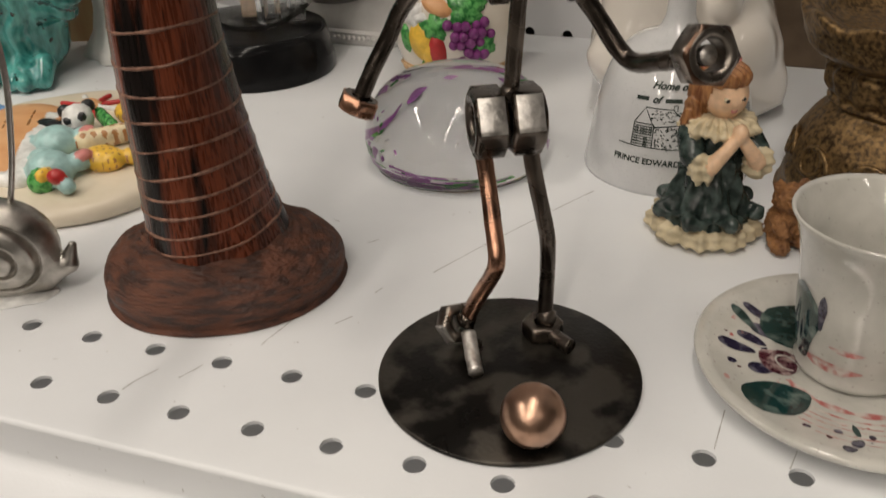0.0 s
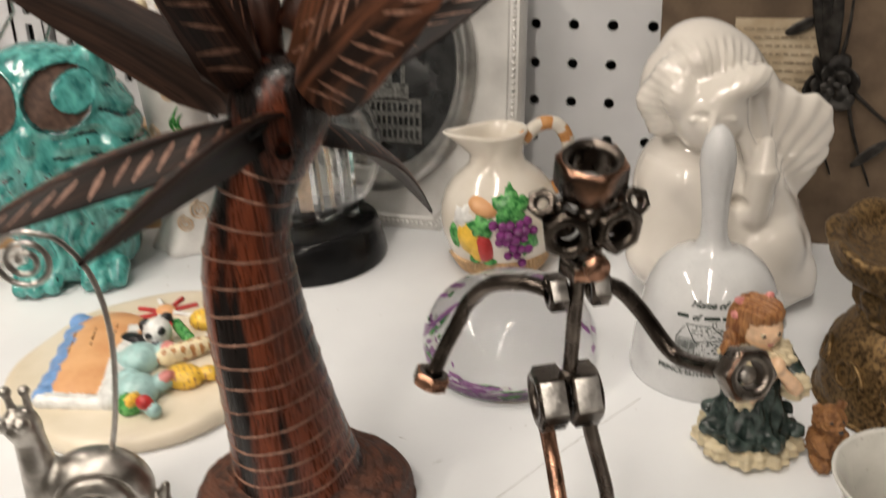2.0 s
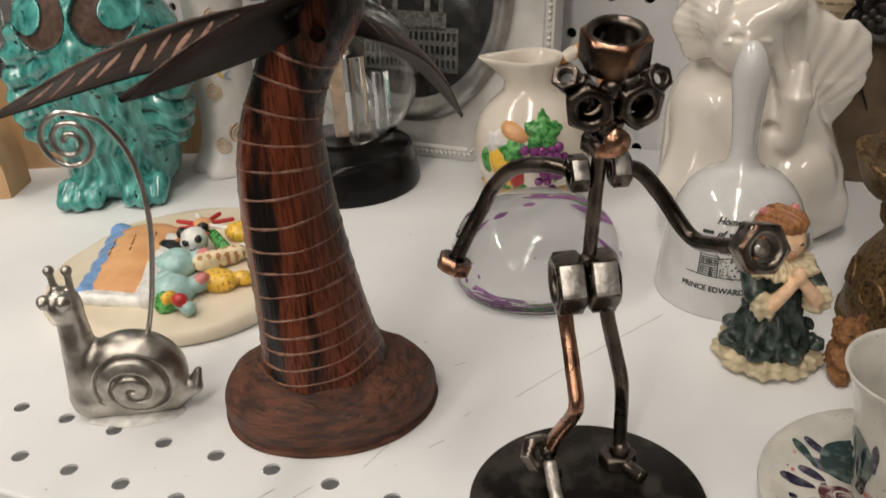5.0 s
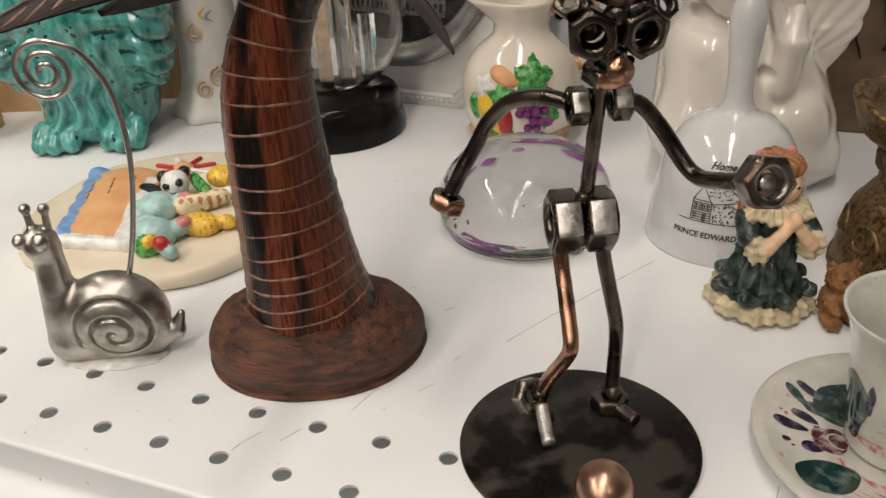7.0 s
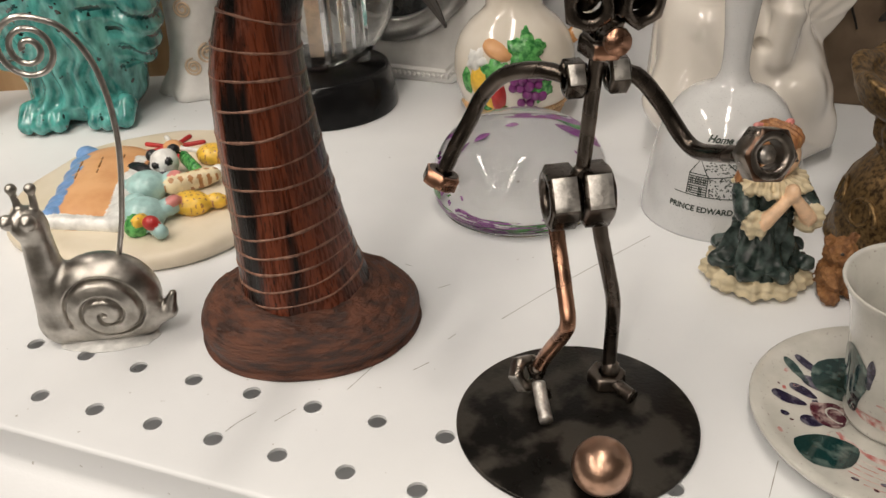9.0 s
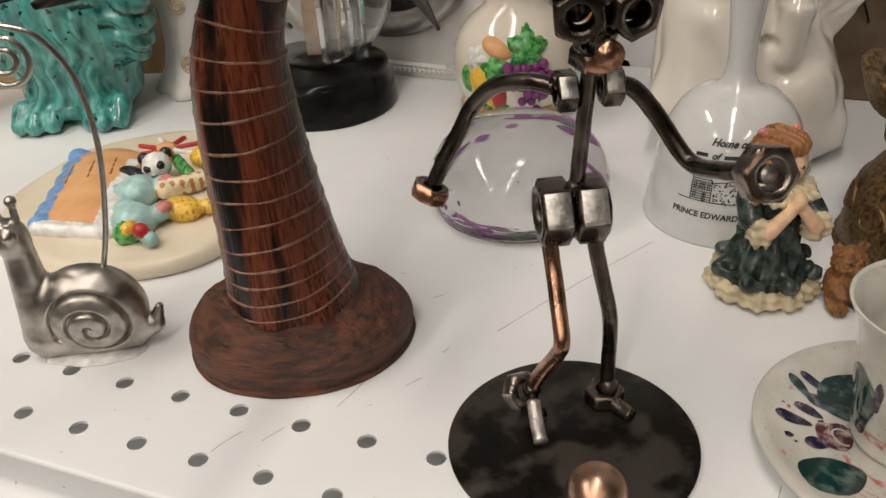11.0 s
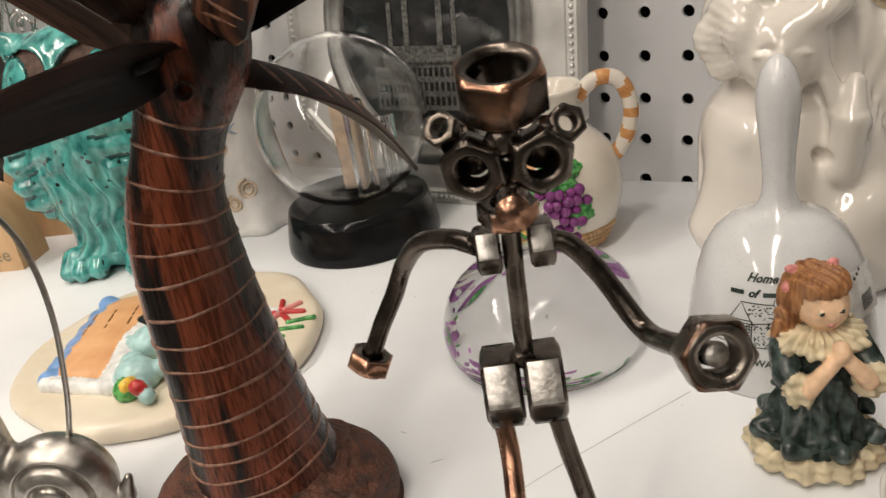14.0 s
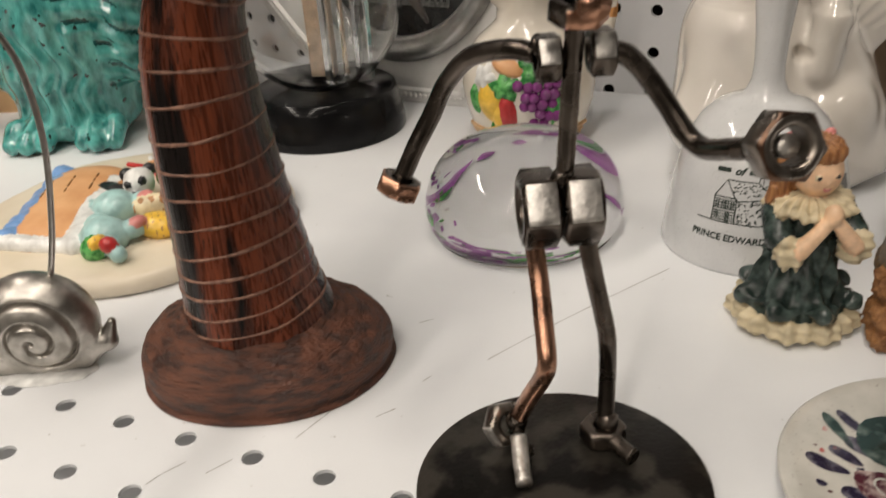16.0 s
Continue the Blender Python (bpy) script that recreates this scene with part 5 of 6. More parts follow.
for i in range(22):
    a, r, z = rng.gauss(3.5, 0.4), 0.026 + 0.008 * rng.random(), rng.uniform(0.006, 0.020)
    slab(flake_bms[rng.choices((0, 1, 2), (6, 2, 2))[0]], (rng.uniform(0.001, 0.0028), rng.uniform(0.0008, 0.0018), 0.0003), Matrix.Translation((DC[0] + r * math.cos(a), DC[1] + r * math.sin(a), z)) @ Euler((rng.uniform(-1, 1), rng.uniform(-1, 1), rng.uniform(0, 3))).to_matrix().to_4x4())
for bmx, m, lab in zip(flake_bms, (paint("purple_foil", (0.30, 0.08, 0.34), 0.3), GREEN, WHITE), ("purple streaks", "green streaks", "white streaks")):
    tagged(part("flakes", bmx, m, dome, lab, smooth=False), kind="stuff")

# ---- snow globe ----
GC = (-0.183, 0.2685, 0)
globe = thing("snow_globe", GC, "clear glass water globe on a black plastic base", "snow globe")
part("base", lathe([(0.0, 0.0), (0.0465, 0.0), (0.0470, 0.001), (0.0468, 0.006), (0.0440, 0.0200), (0.0425, 0.0255), (0.040, 0.0268), (0.0, 0.0268)], GC, 72, False), BLACKPLASTIC, globe, sharp=30)
bm = bmesh.new()
ball(bm, (GC[0], GC[1], 0.0745), 0.0505, 0, 80, 56)
ball(bm, (GC[0], GC[1], 0.0745), 0.0478, 0, 80, 56)
bmesh.ops.reverse_faces(bm, faces=[f for f in bm.faces if (f.calc_center_median() - Vector((GC[0], GC[1], 0.0745))).length < 0.0490])
part("glass_ball", bm, GLOBEGLASS, globe, "thick clear glass ball")
for dx, dy, w, h, m, lab in ((0.014, -0.006, 0.011, 0.058, CLEAR, "clear prism pillar inside the globe"), (0.026, 0.006, 0.008, 0.046, CLEAR, "clear prism pillar inside the globe"), (-0.004, 0.008, 0.013, 0.056, SHELLTAN, "beige pillar inside the globe")):
    bm = bmesh.new()
    slab(bm, (w, w, h), Matrix.Translation((GC[0] + dx, GC[1] + dy, 0.0275 + h / 2 + 0.002)) @ Matrix.Rotation(0.5 + dx * 30, 4, "Z"), 0.0008)
    part("inner_pillar", bm, m, globe, lab, smooth=False)

# ---- cup and saucer ----
CC = (0.1425, 0.0475, 0)
SAU = [(0.0, 0.0040), (0.018, 0.0041), (0.028, 0.0047), (0.038, 0.0062), (0.0460, 0.0080), (0.0500, 0.0090), (0.0510, 0.0084), (0.0505, 0.0066), (0.0450, 0.0042), (0.032, 0.0014), (0.026, 0.0004), (0.024, 0.0), (0.0, 0.0)]
SAU = [(0.945 * r, z) for r, z in SAU]
saucer = thing("saucer", CC, "stoneware saucer painted with plum rose and teal leaves", "saucer")
part("dish", lathe(SAU, CC, 96, False), SAUCER, saucer)
TOP = SAU[:6]


def on_saucer(x, y, lift=0.0002):
    r = math.hypot(x, y)
    return Vector((CC[0] + x, CC[1] + y, float(np.interp(r, [p[0] for p in TOP], [p[1] for p in TOP])) + lift))


def dish_patch(name, outline, m, label="", lift=0.0002):
    """A painted patch that follows the dish; outline gives x, y from its middle."""
    bm = bmesh.new()
    cx, cy = sum(p[0] for p in outline) / len(outline), sum(p[1] for p in outline) / len(outline)
    mid, rings = bm.verts.new(on_saucer(cx, cy, lift)), []
    for k in (0.35, 0.7, 1.0):
        rings.append([bm.verts.new(on_saucer(cx + (x - cx) * k, cy + (y - cy) * k, lift)) for x, y in outline])
    n = len(outline)
    for i in range(n):
        j = (i + 1) % n
        bm.faces.new((mid, rings[0][i], rings[0][j]))
        for a, b in zip(rings, rings[1:]):
            bm.faces.new((a[i], b[i], b[j], a[j]))
    bmesh.ops.recalc_face_normals(bm, faces=bm.faces)
    if bm.faces[0].normal.z < 0:
        bmesh.ops.reverse_faces(bm, faces=bm.faces)
    return part(name, bm, m, saucer, label)


def petal(cx, cy, ang, length, width, wob=0.0, n=20):
    out = []
    for i in range(n):
        a = 2 * math.pi * i / n
        u = length / 2 * math.cos(a)
        v = width / 2 * math.sin(a) * (1 - 0.35 * math.cos(a)) * (1 + wob * math.sin(3 * a + cx * 900))
        out.append((cx + u * math.cos(radians(ang)) - v * math.sin(radians(ang)), cy + u * math.sin(radians(ang)) + v * math.cos(radians(ang))))
    return out


for cx, cy, ang, ln, w, m in ((-0.0225, -0.0225, 30, 0.021, 0.0165, TEAL), (-0.0170, 0.0180, 60, 0.026, 0.0190, TEAL), (-0.0330, 0.0150, -50, 0.014, 0.0034, TEAL), (-0.0290, 0.0195, -35, 0.012, 0.0036, NAVY), (-0.0265, 0.0105, -30, 0.011, 0.0046, NAVY),
                              (-0.0350, -0.0005, -8, 0.012, 0.0048, NAVY), (-0.0305, 0.0055, -22, 0.010, 0.0042, NAVY), (-0.0265, -0.0085, 20, 0.010, 0.0050, NAVY), (-0.0360, -0.0090, 10, 0.003, 0.0025, NAVY),
                              (-0.0045, -0.0415, 20, 0.004, 0.0030, NAVY), (-0.0020, -0.0375, 60, 0.005, 0.0032, NAVY), (-0.0065, -0.0330, 80, 0.002, 0.0018, NAVY), (-0.0020, -0.0310, 100, 0.006, 0.0018, TEAL), (0.0020, -0.0330, 0, 0.002, 0.0018, NAVY)):
    dish_patch("painted_leaf", petal(cx, cy, ang, ln, w, 0.10), m, "dark teal painted leaf" if m is TEAL else "navy painted leaf")
rng = random.Random(21)
for i in range(26):
    a, r = radians(rng.uniform(150, 290)), rng.uniform(0.026, 0.042)
    q = rng.uniform(0.0006, 0.0018)
    dish_patch("glaze_splash", petal(r * math.cos(a), r * math.sin(a), rng.uniform(0, 180), q * 1.5, q, 0.2, 10), (PINK, NAVY, PINK, MAUVE)[i % 4])
dish_patch("painted_rose", petal(-0.0215, -0.0030, 20, 0.0130, 0.0125, 0.12), MAUVE, "plum painted rose", 0.00022)
for r0, r1, dx in ((0.0052, 0.0044, 0.0), (0.0036, 0.0030, 0.0012), (0.0020, 0.0014, 0.0016)):
    bm, pv = bmesh.new(), None
    for i in range(29):
        a = 2 * math.pi * i / 28
        q = 1 + 0.18 * math.sin(2 * a + r0 * 900)
        cur = tuple(bm.verts.new(on_saucer(-0.0210 + dx + r * q * math.cos(a), -0.0035 + r * q * math.sin(a), 0.0005)) for r in (r0, r1))
        if pv:
            bm.faces.new((pv[0], cur[0], cur[1], pv[1]))
        pv = cur
    part("rose_line", bm, SAUCER if r0 == 0.0036 else MAUVE, saucer)
for r, w, a0, a1 in ((0.0225, 0.0030, -150, -20), (0.0262, 0.0008, -150, -25), (0.0290, 0.0007, -140, -30), (0.0315, 0.0006, -135, -20), (0.0345, 0.0006, -120, -10), (0.0375, 0.0006, -110, -20)):
    bm, pv = bmesh.new(), None
    for i in range(61):
        a = radians(a0 + (a1 - a0) * i / 60)
        ww = w * (0.35 + 0.65 * abs(math.sin(a * 7 + r * 800)))
        cur = tuple(bm.verts.new(on_saucer(q * math.cos(a), q * math.sin(a), 0.00012)) for q in (r + ww / 2, r - ww / 2))
        if pv:
            bm.faces.new((pv[0], cur[0], cur[1], pv[1]))
        pv = cur
    part("brushed_ring", bm, PINK, saucer, "pink brushed ring")

CUP = [(0.0, 0.0046), (0.0150, 0.0046), (0.0165, 0.0054), (0.0168, 0.0069), (0.0160, 0.0084), (0.0168, 0.0114), (0.0182, 0.0184), (0.0192, 0.0284), (0.0202, 0.0384), (0.0218, 0.0474), (0.0240, 0.0539), (0.0254, 0.0564), (0.0250, 0.0572),
       (0.0238, 0.0559), (0.0205, 0.0479), (0.0188, 0.0384), (0.0178, 0.0284), (0.0165, 0.0164), (0.0120, 0.0109), (0.0, 0.0099)]
cup = thing("tea_cup", (CC[0] - 0.0015, CC[1] + 0.002, 0.0046), "small flared stoneware cup on a painted saucer", "cup")
part("bowl", lathe(CUP, (CC[0] - 0.0015, CC[1] + 0.002, 0), 72, False), SAUCER, cup)
OUT = CUP[4:12]
for ang, z, w, h, m in ((-157, 0.0230, 46, 0.026, TEAL), (-132, 0.030, 8, 0.012, NAVY), (-120, 0.0125, 60, 0.0040, PINK), (-105, 0.0200, 30, 0.0020, PINK)):
    bm, rings = bmesh.new(), []
    c0 = (CC[0] - 0.0015, CC[1] + 0.002, 0)
    mid = bm.verts.new(on_turned(OUT, c0, ang, z, 0.0002))
    for k in (0.5, 1.0):
        rings.append([bm.verts.new(on_turned(OUT, c0, ang + k * w / 2 * math.cos(a) * (1 + 0.2 * math.sin(3 * a)), z + k * h / 2 * math.sin(a), 0.0002)) for a in [2 * math.pi * i / 24 for i in range(24)]])
    for i in range(24):
        j = (i + 1) % 24
        bm.faces.new((mid, rings[0][i], rings[0][j]))
        bm.faces.new((rings[0][i], rings[1][i], rings[1][j], rings[0][j]))
    part("painted_leaf", bm, m, cup)


# ---- fruit jug ----
JC = (-0.0600, 0.2840, 0)
JUG = [(0.0225, 0.0), (0.0255, 0.001), (0.0285, 0.006), (0.0325, 0.014), (0.0355, 0.024), (0.0365, 0.033), (0.0355, 0.042), (0.0320, 0.051), (0.0265, 0.058), (0.0205, 0.063), (0.0168, 0.067), (0.0155, 0.073), (0.0165, 0.079), (0.0185, 0.084), (0.0192, 0.086)]
jug = thing("ceramic_jug", JC, "cream ceramic jug with raised fruit and a striped handle", "jug")
bm = bmesh.new()
full = [(0.0, 0.0)] + JUG + [(0.0180, 0.0868), (0.0165, 0.085), (0.0140, 0.078), (0.0130, 0.072), (0.0150, 0.064), (0.0, 0.060)]
lathe(full, JC, 64, False, lambda k: 1 if k < 4 else 0, bm)
for v in bm.verts:
    if v.co.z > 0.072:
        rel = v.co - Vector(JC)
        a = math.atan2(rel.y, rel.x)
        d = math.cos(a - radians(203))
        pull = max(0, d) ** 6 * (v.co.z - 0.072) / 0.014
        v.co += Vector((math.cos(radians(203)), math.sin(radians(203)), 0.10)) * 0.0125 * pull
part("body", bm, [CREAM, TAN], jug)
HD = Vector((math.cos(radians(23)), math.sin(radians(23)), 0))
hp = spline([Vector(JC) + HD * r + Vector((0, 0, z)) for r, z in ((0.0150, 0.078), (0.0260, 0.087), (0.0370, 0.086), (0.0430, 0.075), (0.0425, 0.062), (0.0375, 0.050), (0.0330, 0.045))], 8)
bm = tube(hp, 0.0042, 14)
for f in bm.faces:
    c = f.calc_center_median() - Vector(JC)
    s = math.atan2(c.z - 0.066, c.dot(HD) - 0.026)
    tw = math.atan2(c.cross(HD).z, 0.004)
    f.material_index = 1 if math.sin(s * 9.5 + tw * 1.2) > 0.1 else 0
part("handle", bm, [CREAM, mat("orange_brown_glaze", (0.50, 0.22, 0.07), (0.64, 0.33, 0.13), 0.2, scale=200)], jug, "cream handle with orange-brown stripes")


def on_jug(a, z, lift=0.0):
    return on_turned(JUG, JC, a, z, lift)


rng = random.Random(3)
grapes = [(-76 + c * 7.6 + (r % 2) * 3.8 + (r - 2) * 1.4, 0.0400 - r * 0.0052) for r, row in enumerate(((0, 5), (0, 5), (0, 4), (1, 4), (1, 3), (2, 3))) for c in range(row[0], row[1])]
for a, z in grapes:
    bm = bmesh.new()
    ball(bm, on_jug(a + rng.uniform(-1.6, 1.6), z + rng.uniform(-0.0009, 0.0009), 0.0004 + rng.uniform(0, 0.001)), rng.uniform(0.0025, 0.0034), 0, 12, 8)
    part("grape", bm, PURPLE, jug, "raised purple grape")


def jug_lump(name, a, z, w, h, lift, m, rot=0.0, label="", lobes=0):
    w, h = 1.25 * w, 1.2 * h
    bm, n, rings = bmesh.new(), 44, []
    mid = bm.verts.new(on_jug(a, z, lift))
    for k, lf in ((0.4, 0.92), (0.75, 0.62), (1.0, -0.1)):
        ring = []
        for i in range(n):
            t = 2 * math.pi * i / n
            q = k * (1 + (0.20 * math.cos(lobes * t) + 0.08 * math.cos(3 * lobes * t + 1) if lobes else 0))
            du, dz = q * w / 2 * math.cos(t), q * h / 2 * math.sin(t)
            du, dz = du * math.cos(rot) - dz * math.sin(rot), du * math.sin(rot) + dz * math.cos(rot)
            ring.append(bm.verts.new(on_jug(a + math.degrees(du / 0.035), z + dz, lift * lf)))
        rings.append(ring)
    for i in range(n):
        j = (i + 1) % n
        bm.faces.new((mid, rings[0][i], rings[0][j]))
        for p, q in zip(rings, rings[1:]):
            bm.faces.new((p[i], q[i], q[j], p[j]))
    part(name, bm, m, jug, label)


for spec in (("fruit", -104, 0.030, 0.014, 0.020, 0.0030, YELLOW, 0.1, "yellow raised pear"), ("fruit", -90, 0.0245, 0.009, 0.019, 0.0032, RED, 0.05, "red raised fruit"), ("fruit", -96, 0.0235, 0.008, 0.016, 0.0030, YELLOW, -0.2, "yellow raised fruit"),
             ("fruit", -112, 0.043, 0.011, 0.011, 0.0026, WHITE, 0, "white raised blossom", 5), ("fruit", -92, 0.0495, 0.017, 0.008, 0.0026, ORANGE, -0.35, "orange raised fruit"),
             ("vine_leaf", -92, 0.0385, 0.014, 0.012, 0.0030, GREEN, 0.4, "raised green leaf", 5), ("vine_leaf", -61, 0.0490, 0.019, 0.017, 0.0030, GREEN, 0.2, "raised green leaf", 5), ("vine_leaf", -47, 0.0270, 0.011, 0.014, 0.0026, GREEN, -0.4, "raised green leaf", 5),
             ("vine_leaf", -86, 0.0150, 0.008, 0.005, 0.0022, GREEN, 0, "raised green leaf"), ("vine_leaf", -102, 0.0160, 0.006, 0.006, 0.0022, GREEN, 0, "raised green leaf"), ("vine_leaf", -122, 0.030, 0.006, 0.014, 0.0022, GREEN, 0.1, "raised green leaf")):
    jug_lump(*spec)
bm = bmesh.new()
for r in range(4):
    for c in range(30):
        a, z = -150 + c * 5.0 + (r % 2) * 2.5, 0.0025 + r * 0.0032
        ball(bm, on_jug(a, z, 0.0003), (0.0017, 0.0017, 0.0013), 0, 8, 6)
part("basket_weave", bm, TAN, jug, "tan raised basket weave")

# ---- shell vase ----
VC = (-0.280, 0.2790, 0)
VASE = [(0.0300, 0.0), (0.0315, 0.0015), (0.0300, 0.006), (0.0245, 0.016), (0.0215, 0.030), (0.0205, 0.050), (0.0200, 0.080), (0.0200, 0.110), (0.0215, 0.135), (0.0240, 0.150), (0.0230, 0.160), (0.0180, 0.168), (0.0142, 0.174), (0.0140, 0.180), (0.0158, 0.187)]
vase = thing("shell_vase", VC, "tall white ceramic vase with beige shells and frilled foot", "vase")
bm = bmesh.new()
lathe([(0.0, 0.0)] + VASE + [(0.0140, 0.1872), (0.0120, 0.181), (0.0115, 0.172), (0.0, 0.165)], VC, 64, False, None, bm)
for v in bm.verts:
    rel = v.co - Vector(VC)
    if rel.z < 0.018:
        a = math.atan2(rel.y, rel.x)
        k = (0.018 - rel.z) / 0.018
        v.co += Vector((rel.x, rel.y, 0)) * 0.09 * k * math.sin(7 * a)
part("body", bm, VASEWHITE, vase)
bm = lathe([(0.0150, 0.1690), (0.0172, 0.1705), (0.0168, 0.1800), (0.0150, 0.1815)], VC, 48, False)
part("neck_band", bm, mat("faded_blue_band", (0.42, 0.46, 0.50), (0.60, 0.57, 0.52), 0.4, scale=160), vase, "faded blue neck band")
rng = random.Random(12)
for i in range(52):
    a, z = 360 * i / 52 + rng.uniform(-5, 5), 0.158 + rng.uniform(-0.011, 0.010)
    bm = bmesh.new()
    c = on_turned(VASE, VC, a, z, 0.0008)
    rr = rng.uniform(0.0024, 0.0048)
    ball(bm, c, (rr, rr, rr * 1.1), 0, 12, 8)
    for v in bm.verts:
        v.co += (v.co - c).normalized() * 0.0005 * math.sin(14 * math.atan2(v.co.z - c.z, (v.co - c).dot(Vector((-math.sin(radians(a)), math.cos(radians(a)), 0)))))
    part("shell", bm, (SHELLTAN, VASEWHITE, LACE, SHELLTAN, VASEWHITE)[i % 5], vase, "small beige moulded shell" if i % 5 in (0, 3) else "")
for i in range(16):
    bm = bmesh.new()
    ball(bm, on_turned(VASE, VC, -140 + 9 * i, 0.1765 + 0.003 * math.sin(2.2 * i), 0.0028), rng.uniform(0.0018, 0.0032), 0, 10, 8)
    part("blossom", bm, (YELLOW, GREYBLUE, VASEWHITE, LACE)[i % 4], vase)
for a, z, r in ((-60, 0.175, 0.004), (-85, 0.176, 0.0045), (-45, 0.030, 0.007), (-75, 0.060, 0.006), (-100, 0.085, 0.005), (-58, 0.110, 0.005), (-72, 0.022, 0.006)):
    c = on_turned(VASE, VC, a, z, 0.0003)
    f = frame_of((math.cos(radians(a)), math.sin(radians(a)), 0))
    pts = [c + f @ Vector((r * (1 - 0.8 * i / 40) * math.cos(2.2 * 2 * math.pi * i / 40), r * (1 - 0.8 * i / 40) * math.sin(2.2 * 2 * math.pi * i / 40), 0.0004)) for i in range(41)]
    part("moulded_swirl", tube(pts, 0.0008, 6), SHELLTAN, vase, "raised beige swirl")
for a, z, ln, m in ((-60, 0.092, 0.018, GREEN), (-66, 0.090, 0.014, GREEN), (-54, 0.090, 0.012, GREEN), (-62, 0.072, 0.008, YELLOW), (-52, 0.070, 0.007, GREYBLUE), (-78, 0.130, 0.008, GREYBLUE)):
    pts = [on_turned(VASE, VC, a + 5 * (i / 8 - 0.5) ** 2 * 10, z + ln * (i / 8 - 0.5), 0.0002) for i in range(9)]
    part("painted_sprig", tube(pts, [0.0003 + 0.0009 * math.sin(math.pi * i / 8) for i in range(9)], 6), m, vase, "small painted sprig")

# ---- resin plaque with animals under a quilt ----
PC = (-0.205, 0.1245, 0)
plaque = thing("resin_plaque", PC, "round cream resin plaque with painted animals tucked under a quilt", "plaque")
bm = bmesh.new()
lathe([(0.0, 0.0), (0.0735, 0.0), (0.0755, 0.001), (0.0762, 0.004), (0.0750, 0.0072), (0.0725, 0.0086), (0.0690, 0.0090), (0.0, 0.0090)], PC, 96, False, None, bm)
for v in bm.verts:
    rel = v.co - Vector(PC)
    a = math.atan2(rel.y, rel.x)
    k = 1 + 0.018 * math.sin(5 * a + 1) + 0.012 * math.sin(9 * a + 2)
    v.co.x, v.co.y = PC[0] + rel.x * k, PC[1] + rel.y * k
part("slab", bm, PLAQUE, plaque)


def rel_prims():
    def at(x, y):
        return x - PC[0], y - PC[1]
    P = []

    def e(x, y, z, rx, ry, rz, mi, k=0.001):
        u, v = at(x, y)
        P.append(("ell", (u, v, z, rx, ry, rz), mi, k))

    def c(x0, y0, x1, y1, z, r, mi, k=0.001):
        u0, v0 = at(x0, y0)
        u1, v1 = at(x1, y1)
        P.append(("cap", (u0, v0, z, u1, v1, z, r, r), mi, k))

    # quilt
    for i in range(5):
        f = i / 4
        e(-0.2205 - 0.026 * f, 0.088 + 0.050 * f, 0.0092, 0.019, 0.019, 0.0062, 0, 0.010)
    e(-0.228, 0.122, 0.0092, 0.022, 0.026, 0.0064, 0, 0.008)
    # ruffle
    for i in range(11):
        f = i / 10
        e(-0.2330 - 0.0345 * f + 0.006 * f * (1 - f), 0.0740 + 0.070 * f + 0.003 * math.sin(i * 3), 0.0105, 0.0058, 0.0058, 0.0052, 1, 0.001)
    # white turn-down
    c(-0.231, 0.0705, -0.196, 0.0775, 0.0105, 0.0040, 2)
    c(-0.196, 0.0775, -0.224, 0.134, 0.0110, 0.0045, 2)
    c(-0.200, 0.0800, -0.216, 0.118, 0.0105, 0.0050, 2)
    # two pale blue elephants
    e(-0.203, 0.111, 0.0135, 0.0105, 0.0105, 0.0085, 3, 0.001)
    e(-0.194, 0.119, 0.0145, 0.0050, 0.0065, 0.0050, 3)
    e(-0.186, 0.086, 0.0135, 0.0110, 0.0100, 0.0085, 3, 0.001)
    e(-0.196, 0.093, 0.0140, 0.0065, 0.0060, 0.0055, 3)
    e(-0.177, 0.094, 0.0150, 0.0050, 0.0060, 0.0045, 3)
    e(-0.1915, 0.1195, 0.0175, 0.0034, 0.0045, 0.0026, 9)
    e(-0.1745, 0.0950, 0.0180, 0.0034, 0.0042, 0.0026, 9)
    c(-0.180, 0.081, -0.168, 0.0745, 0.0130, 0.0036, 3)
    # tulip
    e(-0.1830, 0.0765, 0.0125, 0.0062, 0.0062, 0.0058, 4)
    e(-0.1800, 0.0755, 0.0165, 0.0028, 0.0042, 0.0032, 5)
    e(-0.1725, 0.0745, 0.0170, 0.0042, 0.0036, 0.0036, 6)
    # panda
    e(-0.207, 0.1325, 0.0170, 0.0075, 0.0075, 0.0075, 2, 0.0006)
    e(-0.2145, 0.1330, 0.0200, 0.0036, 0.0036, 0.0034, 7, 0.0003)
    e(-0.2060, 0.1400, 0.0215, 0.0034, 0.0034, 0.0030, 7, 0.0003)
    e(-0.2075, 0.1255, 0.0185, 0.0022, 0.0018, 0.0020, 7, 0.0003)
    e(-0.2015, 0.1290, 0.0200, 0.0020, 0.0020, 0.0020, 7, 0.0003)
    e(-0.2165, 0.1250, 0.0130, 0.0060, 0.0045, 0.0050, 7, 0.0006)
    e(-0.2000, 0.1235, 0.0125, 0.0080, 0.0030, 0.0040, 8, 0.0006)
    # crocodile
    for i in range(6):
        e(-0.2020 + 0.0030 * i, 0.1430 - 0.0022 * i, 0.0155, 0.0030, 0.0030, 0.0042, 4, 0.0010)
    # giraffes, lion
    c(-0.190, 0.116, -0.180, 0.128, 0.0140, 0.0050, 10)
    e(-0.177, 0.1310, 0.0145, 0.0048, 0.0042, 0.0042, 10)
